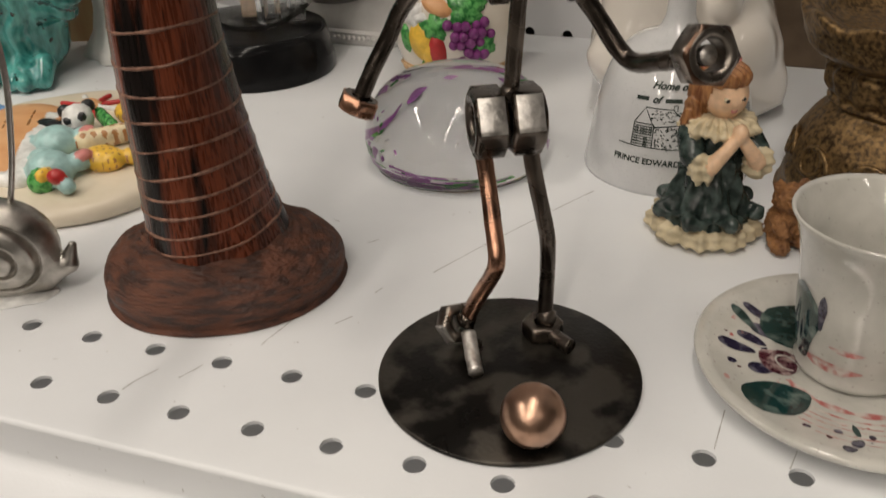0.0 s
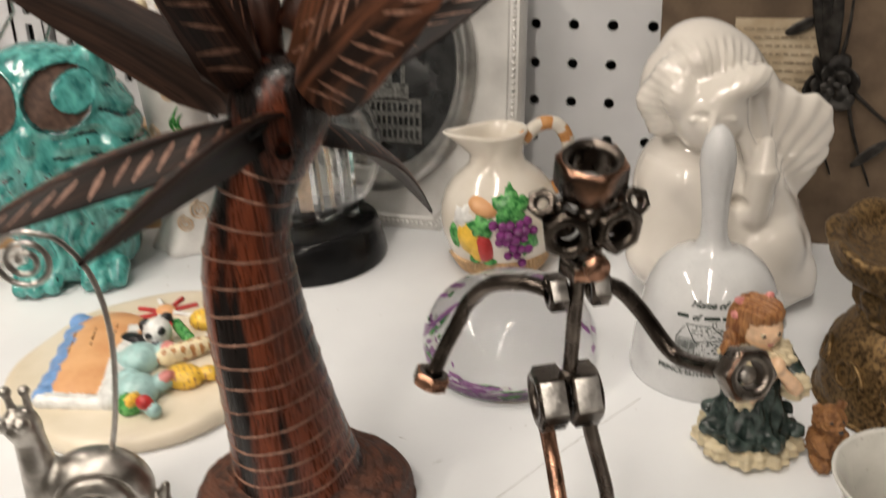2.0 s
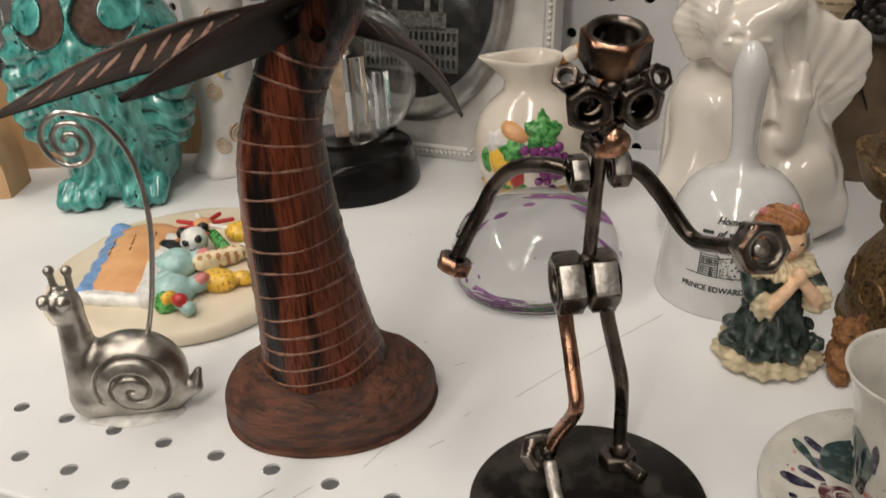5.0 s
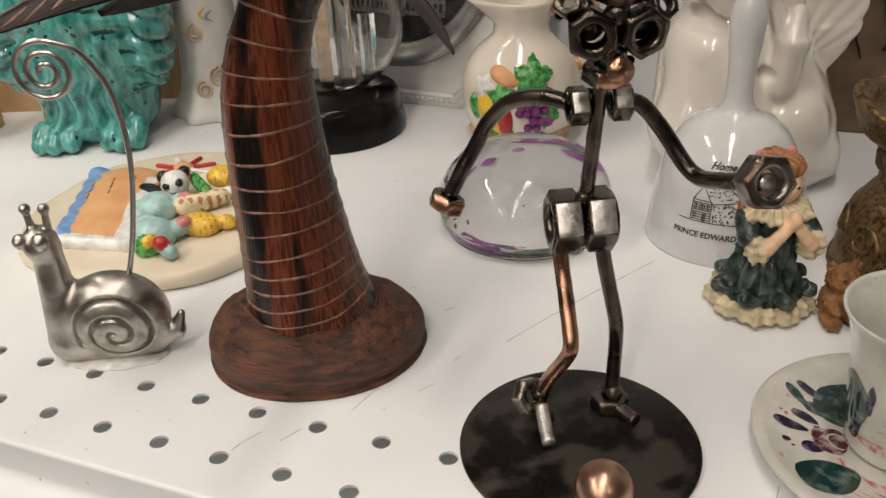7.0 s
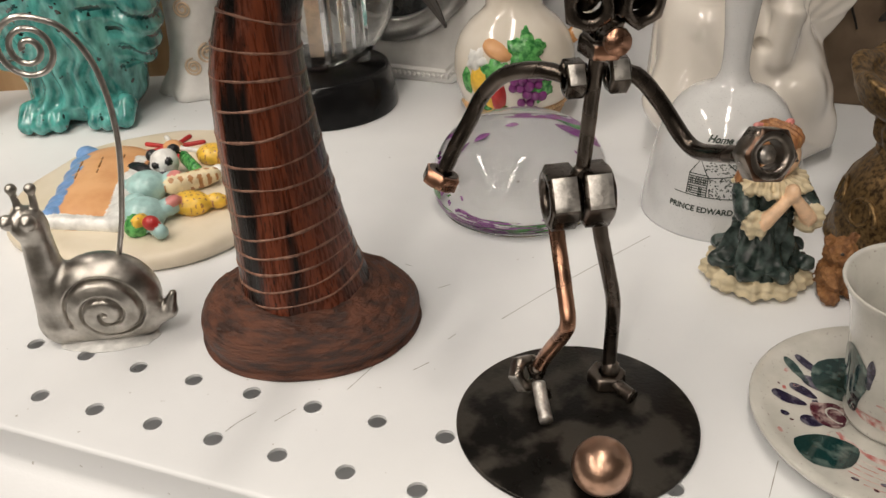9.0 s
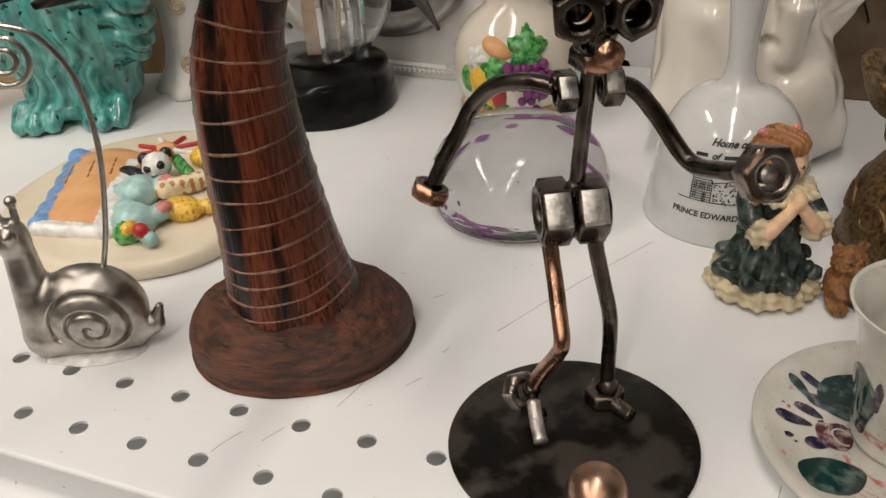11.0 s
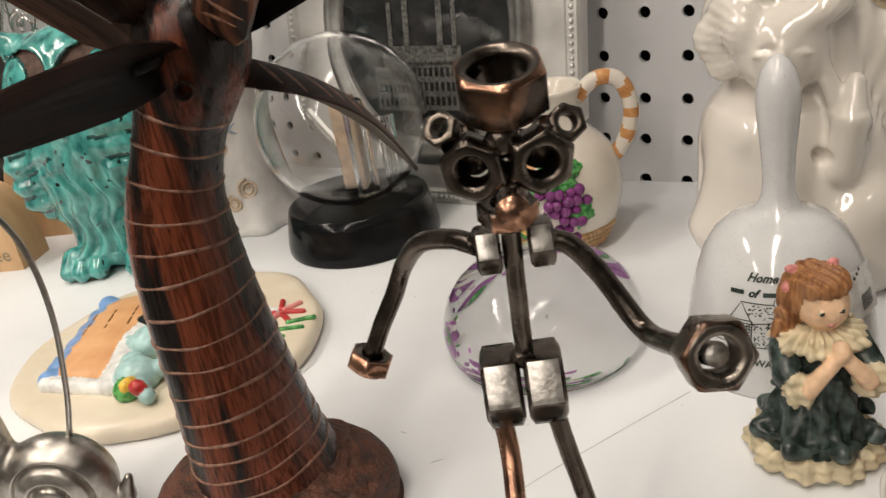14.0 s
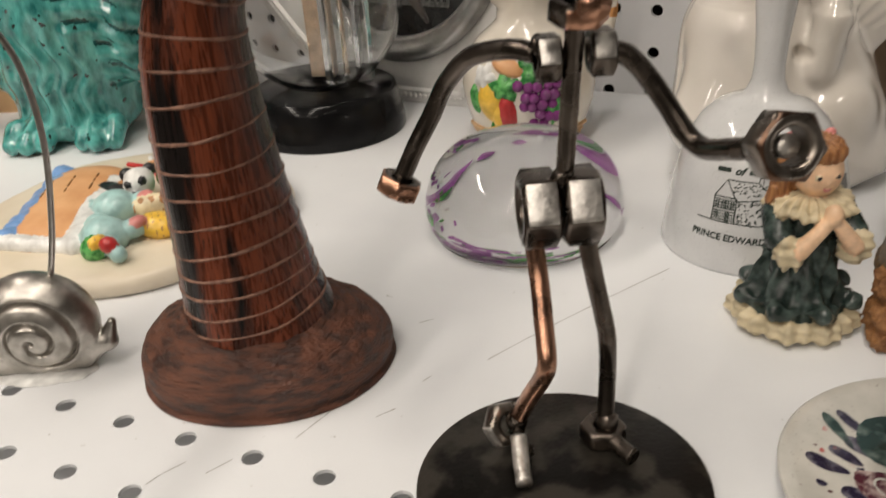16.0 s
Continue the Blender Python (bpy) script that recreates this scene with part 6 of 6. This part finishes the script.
    e(-0.171, 0.1030, 0.0130, 0.0105, 0.0080, 0.0060, 5)
    e(-0.160, 0.1090, 0.0130, 0.0055, 0.0042, 0.0040, 5)
    e(-0.155, 0.1110, 0.0130, 0.0028, 0.0026, 0.0024, 11)
    e(-0.194, 0.1570, 0.0125, 0.0095, 0.0080, 0.0060, 5)
    e(-0.183, 0.1590, 0.0125, 0.0060, 0.0060, 0.0050, 11)
    e(-0.179, 0.1400, 0.0125, 0.0046, 0.0034, 0.0034, 2)
    e(-0.158, 0.1190, 0.0110, 0.0040, 0.0034, 0.0030, 2)
    # big flower
    for i in range(8):
        a = 2 * math.pi * i / 8
        c(-0.226 + 0.005 * math.cos(a), 0.1640 + 0.005 * math.sin(a), -0.226 + 0.018 * math.cos(a), 0.1640 + 0.016 * math.sin(a), 0.0098, 0.0015, 6 if i % 3 else 2, 0.0003)
    e(-0.226, 0.164, 0.0105, 0.0058, 0.0050, 0.0036, 0, 0.0004)
    for i in range(7):
        a = 2 * math.pi * i / 7 + 0.3
        c(-0.161 + 0.003 * math.cos(a), 0.158 + 0.003 * math.sin(a), -0.161 + 0.0125 * math.cos(a), 0.158 + 0.0115 * math.sin(a), 0.0094, 0.0016, (6, 9, 6, 2)[i % 4], 0.0003)
    for x, y, dx, dy in ((-0.152, 0.142, 0.012, 0.006), (-0.155, 0.136, 0.011, 0.002), (-0.150, 0.150, 0.010, 0.008), (-0.158, 0.144, -0.006, -0.010)):
        c(x, y, x + dx, y + dy, 0.0092, 0.0014, 4, 0.0003)
    for q in range(5):
        c(-0.160 + 0.002 * math.sin(q * 1.6), 0.146 - 0.0035 * q, -0.160 + 0.002 * math.sin(q * 1.6 + 1.6), 0.1425 - 0.0035 * q, 0.0092, 0.0009, 11, 0.0003)
    return P


solid("relief", [p for p in rel_prims()], (-0.068, -0.058, 0.006), (0.066, 0.062, 0.027), 0.0009, None,
      lambda x, y, z, mi: np.where(((mi == 10) & (np.sin(x * 900) * np.sin(y * 1000) > 0.35)) | ((mi == 5) & (np.sin(x * 1500) * np.sin(y * 1700) > 0.72)), 11, mi),
      0, PC, [ORANGE, BLUE, WHITE, PALEBLUE, GREEN, YELLOW, RED, BLACK, NAVY, ROSYPINK, paint("cream_giraffe_paint", (0.70, 0.60, 0.40)), paint("brown_patch_paint", (0.40, 0.19, 0.07))], plaque, False)
QUILTINK = paint("brown_lettering_paint", (0.36, 0.17, 0.055))


def relief_top(x, y):
    """The height of the relief's surface over a point of the plaque."""
    z = np.linspace(0.009, 0.027, 73)
    F, W = field(rel_prims(), np.full(73, x - PC[0]), np.full(73, y - PC[1]), z)
    return float(z[F < 0].max()) if (F < 0).any() else 0.009


for i in range(3):
    base, d, a = Vector((-0.2400 + 0.0085 * i, 0.102 + 0.007 * i, 0)), Vector((0.86, 0.50, 0)).cross(Vector((0, 0, -1))), 0.0
    for ln in ((0.006, 0.004, 0.007), (0.004, 0.008, 0.003), (0.007, 0.003, 0.005))[i]:
        pts = [base + d * (a + ln * k / 3) for k in range(4)]
        part("writing_bar", tube([(p.x, p.y, relief_top(p.x, p.y) + 0.0001) for p in pts], 0.00055, 6), QUILTINK, plaque)
        a += ln + 0.0022

# ---- gold candle holder ----
KC = (0.1615, 0.1835, 0)
holder2 = thing("candle_holder", KC, "ornate antique gold resin candle holder with leafy rim", "candle holder")
KP = [(0.0, 0.0), (0.0400, 0.0), (0.0412, 0.003), (0.0405, 0.012), (0.0375, 0.026), (0.0320, 0.037), (0.0270, 0.0425), (0.0285, 0.0445), (0.0275, 0.0470), (0.0300, 0.0510), (0.0310, 0.0580), (0.0290, 0.0615), (0.0330, 0.0640), (0.0395, 0.0680), (0.0420, 0.0740), (0.0440, 0.0800), (0.0430, 0.0835), (0.0380, 0.0820), (0.0300, 0.0740), (0.0, 0.0720)]
bm = bmesh.new()
KP = [(r, 0.95 * z) for r, z in KP]
sm = spline([(r, 0, z) for r, z in KP], 5)
lathe([(max(0, p.x), p.z) for p in sm], KC, 120, False, None, bm)
for v in bm.verts:
    rel = v.co - Vector(KC)
    r = math.hypot(rel.x, rel.y)
    if r > 0.01:
        a = math.atan2(rel.y, rel.x)
        k = 0.0004 * math.sin(10 * a + rel.z * 260) * math.sin(rel.z * 420) + 0.0005 * noise.noise(v.co * 260)
        if 0.044 < rel.z < 0.062:
            k += 0.0009 * math.sin(16 * a)
        if rel.z > 0.074:
            k += 0.0022 * math.sin(9 * a) * (rel.z - 0.074) / 0.01
            v.co.z += 0.0028 * math.sin(9 * a + 0.8) * (rel.z - 0.074) / 0.01 * (r > 0.035)
        v.co.x += rel.x / r * k
        v.co.y += rel.y / r * k
part("body", bm, GOLD, holder2)
for base_a in range(0, 360, 36):
    pts = []
    for i in range(34):
        t = i / 33
        ang = base_a + (13 - 9 * t) * math.cos(t * 9.5)
        z = 0.018 + (0.0085 - 0.006 * t) * math.sin(t * 9.5) + 0.006 * t
        pts.append(on_turned(KP[1:7], KC, ang, z, 0.0004))
    part("scroll", tube(pts, [0.0013 - 0.0007 * i / 33 for i in range(34)], 7), GOLD, holder2, "raised scroll ornament")
for base_a in range(0, 360, 10):
    bm = bmesh.new()
    ball(bm, on_turned(KP[9:13], KC, base_a, 0.0632, 0.002), 0.0015, 0, 8, 6)
    part("bead", bm, GOLD, holder2)
for word, start in (("LOVE", -158), ("MO", -122)):
    me = text_mesh(word, 0.0085, 0, 0.0002)
    for v in me.vertices:
        v.co = on_turned(KP[12:16], KC, start + math.degrees(v.co.x / 0.040), 0.0665 + v.co.y, 0.0012)
    link("raised_word", me, GOLD, holder2, smooth=False)

# ---- octagonal picture frame, leaning on the pegboard ----
FRM = Matrix.Translation((-0.1640, 0.3265, 0.0)) @ Matrix.Rotation(radians(-8), 4, "X") @ Matrix.Rotation(radians(1.5), 4, "Y")
picture = thing("picture_frame", (-0.1640, 0.3265, 0.0), "silver octagonal frame with a dark etched oval picture", "picture frame")
FW, FH, CH = 0.104, 0.224, 0.056


def octagon(w, h, c):
    return [(-w + c, 0), (w - c, 0), (w, c), (w, h - c), (w - c, h), (-w + c, h), (-w, h - c), (-w, c)]


def inset(k):
    return [(x * (1 - k / FW), FH / 2 + (z - FH / 2) * (1 - k / (FH / 2))) for x, z in octagon(FW, FH, CH)]


def dense(poly, n):
    out = []
    for (x0, z0), (x1, z1) in zip(poly, poly[1:] + poly[:1]):
        out += [(x0 + (x1 - x0) * i / n, z0 + (z1 - z0) * i / n) for i in range(n)]
    return out


def ovalpts(k, n, rx=0.071, rz=0.085):
    o = []
    for x, z in dense(octagon(FW, FH, CH), n):
        a = math.atan2((z - FH / 2) / FH, x / (2 * FW))
        o.append((rx * k * math.cos(a), FH / 2 + rz * k * math.sin(a)))
    return o


loops = [(dense(inset(0.0), 10), 0.006), (dense(inset(0.0), 10), -0.004), (dense(inset(0.002), 10), -0.006), (dense(inset(0.008), 10), -0.006), (dense(inset(0.010), 10), -0.004), (ovalpts(1.02, 10), -0.0015), (ovalpts(1.0, 10), -0.001)]
bm, rings = bmesh.new(), []
for pts, y in loops:
    rings.append([bm.verts.new(FRM @ Vector((x, y, z))) for x, z in pts])
for a, b in zip(rings, rings[1:]):
    for i in range(len(a)):
        bm.faces.new((a[i], a[(i + 1) % len(a)], b[(i + 1) % len(b)], b[i]))
bm.faces.new(rings[0][::-1])
bmesh.ops.recalc_face_normals(bm, faces=bm.faces)
part("rim", bm, SILVER, picture, "broad silver metal rim", sharp=25)
bm, rings = bmesh.new(), []
for k, y in ((1.03, 0.0), (1.02, -0.006), (0.98, -0.009), (0.92, -0.009), (0.89, -0.005), (0.87, -0.006), (0.84, -0.004), (0.83, -0.001)):
    rings.append([bm.verts.new(FRM @ Vector((x, y, z))) for x, z in ovalpts(k, 12)])
for a, b in zip(rings, rings[1:]):
    for i in range(len(a)):
        bm.faces.new((a[i], a[(i + 1) % len(a)], b[(i + 1) % len(b)], b[i]))
bmesh.ops.recalc_face_normals(bm, faces=bm.faces)
part("oval_ring", bm, DARKSILVER, picture, "dark pewter oval ring")
bm = bmesh.new()
bm.faces.new([bm.verts.new(FRM @ Vector((x, -0.0022, z))) for x, z in ovalpts(0.85, 12)])
bmesh.ops.recalc_face_normals(bm, faces=bm.faces)
part("picture", bm, BLACKGLASS, picture, "black etched picture of spired building")
bm = bmesh.new()
for x, z, w, h in ((0.0, 0.075, 0.070, 0.030), (0.0, 0.094, 0.052, 0.012), (-0.012, 0.118, 0.004, 0.044), (0.012, 0.120, 0.004, 0.048), (0.022, 0.112, 0.003, 0.036), (-0.024, 0.110, 0.003, 0.034), (-0.012, 0.142, 0.0016, 0.014), (0.012, 0.146, 0.0016, 0.016)):
    bm = bmesh.new()
    slab(bm, (w, 0.0006, h), FRM @ Matrix.Translation((x, -0.0026, z)))
    part("etched_tower" if h > w else "etched_building", bm, ETCH, picture, "grey etched detail", smooth=False)
bm = bmesh.new()
for r in range(3):
    for c in range(17):
        slab(bm, (0.0022, 0.0004, 0.0055), FRM @ Matrix.Translation((-0.032 + c * 0.004, -0.0031, 0.066 + r * 0.009)))
part("etched_window", bm, BLACKGLASS, picture, smooth=False)
bead = bmesh.new()
ball(bead, (0, 0, 0), 0.0016, 0, 8, 6)
bead_me = bpy.data.meshes.new("bead")
bead.to_mesh(bead_me)
bead.free()
bead_me.materials.append(SILVER)
bead_me.polygons.foreach_set("use_smooth", [True] * len(bead_me.polygons))
pts = dense(inset(0.0052), 26)
for x, z in pts:
    o = new("bead", bead_me)
    o.parent = picture
    o.location = FRM @ Vector((x, -0.0062, z)) - Vector(picture.location)

# ---- brown plaque with a parchment and a metal rose ----
BRD = Matrix.Translation((0.1075, 0.3480, 0.0)) @ Matrix.Rotation(radians(-5), 4, "X") @ Matrix.Rotation(radians(1.0), 4, "Y")
board = thing("verse_plaque", (0.1075, 0.3480, 0.0), "brown board with parchment verse and blackened metal rose", "wall plaque")
bm = bmesh.new()
slab(bm, (0.160, 0.010, 0.156), BRD @ Matrix.Translation((-0.004, 0, 0.078)), 0.0015)
part("board", bm, BOARD, board, smooth=False)
bm = bmesh.new()
nx, nz, grid = 16, 16, []
for i in range(nx + 1):
    col = []
    for j in range(nz + 1):
        x, z = -0.041 + 0.055 * i / nx, 0.056 + 0.080 * j / nz
        y = -0.0065 - 0.004 * max(0, (i / nx - 0.7) * (j / nz - 0.6)) * 8 - 0.0005 * math.sin(i * 0.9)
        col.append(bm.verts.new(BRD @ Vector((x + 0.001 * noise.noise((i, j, 1)), y, z + 0.001 * noise.noise((j, i, 2))))))
    grid.append(col)
for i in range(nx):
    for j in range(nz):
        bm.faces.new((grid[i][j], grid[i + 1][j], grid[i + 1][j + 1], grid[i][j + 1]))
part("parchment", bm, PARCH, board, "glossy tan parchment with small print")
rng = random.Random(2)
for r in range(14):
    z, x = 0.130 - r * 0.0048, -0.036
    while x < 0.008:
        w = rng.uniform(0.002, 0.006)
        bm = bmesh.new()
        slab(bm, (w, 0.0003, 0.0010), BRD @ Matrix.Translation((x + w / 2, -0.0074, z)))
        part("writing_bar", bm, INK, board, smooth=False)
        x += w + 0.0013
RC = BRD @ Vector((0.014, -0.012, 0.100))
for ring, (rad, n, tip) in enumerate(((0.004, 4, 0.2), (0.008, 5, 0.5), (0.0125, 6, 0.9))):
    for i in range(n):
        a = 2 * math.pi * i / n + ring * 0.6
        c = RC + Vector((rad * 0.75 * math.cos(a), -0.006 + 0.004 * ring, rad * 0.75 * math.sin(a)))
        bm = bmesh.new()
        ball(bm, c, (rad * 0.75, 0.0012, rad * 0.62), 0, 14, 8, Euler((tip * math.sin(a), -a, -tip * math.cos(a))).to_matrix())
        part("rose_petal", bm, BLACKROSE, board, "blackened metal rose petal")
for p0, p1, p2 in (((0.016, 0.100), (0.020, 0.128), (0.021, 0.154)), ((0.022, 0.100), (0.030, 0.070), (0.042, 0.040)), ((0.018, 0.098), (0.012, 0.070), (0.020, 0.046)), ((0.026, 0.096), (0.044, 0.080), (0.056, 0.074))):
    pts = spline([BRD @ Vector((x, -0.009, z)) for x, z in (p0, p1, p2)], 8)
    part("stem", tube(pts, [0.0014 - 0.0008 * i / (len(pts) - 1) for i in range(len(pts))], 7), BLACKROSE, board, "thin blackened metal stem")
for c, rot, half in (((0.0065, 0.1285), -1.80, 0.029), ((0.0098, 0.1290), -1.68, 0.030), ((0.0134, 0.1290), -1.56, 0.030), ((-0.0045, 0.1320), -0.45, 0.010), ((0.040, 0.060), -0.7, 0.013)):
    bm = bmesh.new()
    ball(bm, BRD @ Vector((c[0], -0.010, c[1])), (half, 0.0012, 0.0036), 0, 24, 8, Euler((0.15, rot, 0.1)).to_matrix())
    part("metal_leaf", bm, BLACKROSE, board, "dark metal leaf")


# ---- wire photo trees on wooden blocks ----
def photo_tree(at, turn, curls, word, stems, tall):
    t = thing("wire_photo_holder", at, "curled steel wire photo tree in an arched maple block", "photo holder", "wire photo holders")
    bm = bmesh.new()
    prof = [(-0.030, 0.0), (0.030, 0.0)] + [(0.030 * math.cos(radians(a)) ** 0.8 if a < 90 else -0.030 * abs(math.cos(radians(a))) ** 0.8, 0.018 + (tall - 0.018) * math.sin(radians(a))) for a in range(0, 181, 12)]
    fr, bk = [[bm.verts.new(local(u, d, z, at, turn)) for u, z in prof] for d in (-0.016, 0.016)]
    bm.faces.new(fr)
    bm.faces.new(bk[::-1])
    for i in range(len(prof)):
        j = (i + 1) % len(prof)
        bm.faces.new((fr[i], bk[i], bk[j], fr[j]))
    bmesh.ops.recalc_face_normals(bm, faces=bm.faces)
    part("block", bm, MAPLE, t, "arched pale maple block", sharp=25)
    for k in range(6):
        bm = bmesh.new()
        a = 2 * math.pi * k / 6
        c = local(0.012 + 0.0028 * math.cos(a), -0.0163, 0.026 + 0.0028 * math.sin(a), at, turn)
        ball(bm, c, (0.0019, 0.0004, 0.0019), 0, 10, 6, Matrix.Rotation(radians(turn), 3, "Z"))
        part("flower_petal", bm, MAUVE, t, "small painted plum petal")
    if word:
        me = text_mesh(word, 0.0135)
        for v in me.vertices:
            v.co = local(v.co.x + 0.006, -0.0164, 0.0075 + v.co.y, at, turn)
        link("printed_word", me, INK, t, smooth=False)
    for (cu, cz, r, a0, turns), (su, sd, ku, kz) in zip(curls, stems):
        sp = curl(cu, cz, r, radians(a0), turns, 44, 0.25)
        entry = Vector((sp[0][0], sp[0][1]))
        tang = Vector((sp[1][0], sp[1][1])) - entry
        pre = entry - tang.normalized() * r * 1.3
        pts = [(su, sd, tall * 0.9), (su * 1.02, sd, tall + 0.012), (ku, sd, kz), (pre.x, sd * 0.5, pre.y)]
        path = spline([local(u, d, z, at, turn) for u, d, z in pts], 9)[:-1] + [local(u, sd * 0.5, z, at, turn) for u, z in sp]
        part("wire", tube(path, 0.0012, 7), SHINYWIRE, t)
    bm = tube([local(0.002 * math.cos(a), -0.003 + 0.002 * math.sin(a), tall + 0.052 + 0.001 * a, at, turn) for a in np.linspace(0, 20, 60)], 0.0009, 6)
    part("wire_wrap", bm, SHINYWIRE, t, "wire wrapping the stems")
    return t


photo_tree((-0.4350, 0.2480, 0), 22, [(u - 0.010, *c) for u, *c in ((0.068, 0.238, 0.0165, 180, 2.6), (0.034, 0.250, 0.014, 0, 2.3), (0.040, 0.199, 0.0115, 180, 2.0), (0.055, 0.180, 0.011, 0, 2.0), (0.092, 0.214, 0.0115, 180, 2.2), (0.012, 0.190, 0.0105, 0, 2.0), (0.030, 0.146, 0.0100, 90, 1.5))],
           "", [(0.004, 0, 0.045, 0.17), (0.000, 0.002, 0.030, 0.19), (-0.002, -0.002, 0.010, 0.13), (0.003, -0.003, 0.030, 0.13), (0.005, 0.003, 0.075, 0.15), (-0.004, 0, -0.002, 0.13), (0.002, -0.004, 0.015, 0.10)], 0.070)
photo_tree((-0.4350, 0.1860, 0), 22, [(-0.012, 0.190, 0.012, 0, 2.2), (-0.020, 0.225, 0.013, 180, 2.2), (0.008, 0.165, 0.010, 180, 2.0), (-0.030, 0.140, 0.012, 0, 2.0), (0.004, 0.115, 0.009, 180, 1.8)],
           "ree", [(0.0, 0, -0.012, 0.14), (-0.002, 0.002, -0.010, 0.16), (0.003, -0.002, 0.010, 0.12), (-0.004, 0, -0.016, 0.10), (0.002, 0.003, 0.006, 0.09)], 0.056)
photo_tree((-0.3250, 0.3080, 0), 22, [(0.004, 0.194, 0.0130, 0, 2.4), (0.036, 0.205, 0.0100, 180, 2.2), (0.020, 0.242, 0.0125, 0, 2.2), (-0.008, 0.158, 0.0105, 180, 1.8)],
           "", [(0.0, 0, 0.020, 0.15), (0.004, 0.002, 0.030, 0.15), (0.002, -0.002, 0.034, 0.17), (-0.003, 0, 0.000, 0.12)], 0.078)

# ---- bagged dark goods beside the upright ----
bagged = thing("bagged_goods", (-0.575, 0.250, 0), "dark goods wrapped in a clear plastic bag on the shelf", "bag")
bm = bmesh.new()
slab(bm, (0.095, 0.080, 0.205), Matrix.Translation((-0.585, 0.285, 0.1025)), 0.014)
part("contents", bm, DARKSTUFF, bagged, "dark maroon packed goods")
bm = bmesh.new()
bmesh.ops.create_icosphere(bm, subdivisions=5, radius=1, matrix=Matrix.Translation((-0.580, 0.265, 0.140)) @ Matrix.Diagonal((0.085, 0.078, 0.142, 1)))
for v in bm.verts:
    n = noise.noise(v.co * 28) + 0.6 * noise.noise(v.co * 70)
    v.co += (v.co - Vector((-0.580, 0.265, 0.140))).normalized() * 0.010 * n
    v.co.z = max(v.co.z, 0.0005)
part("plastic_bag", bm, FILM, bagged, "crinkled clear plastic bag").visible_shadow = False
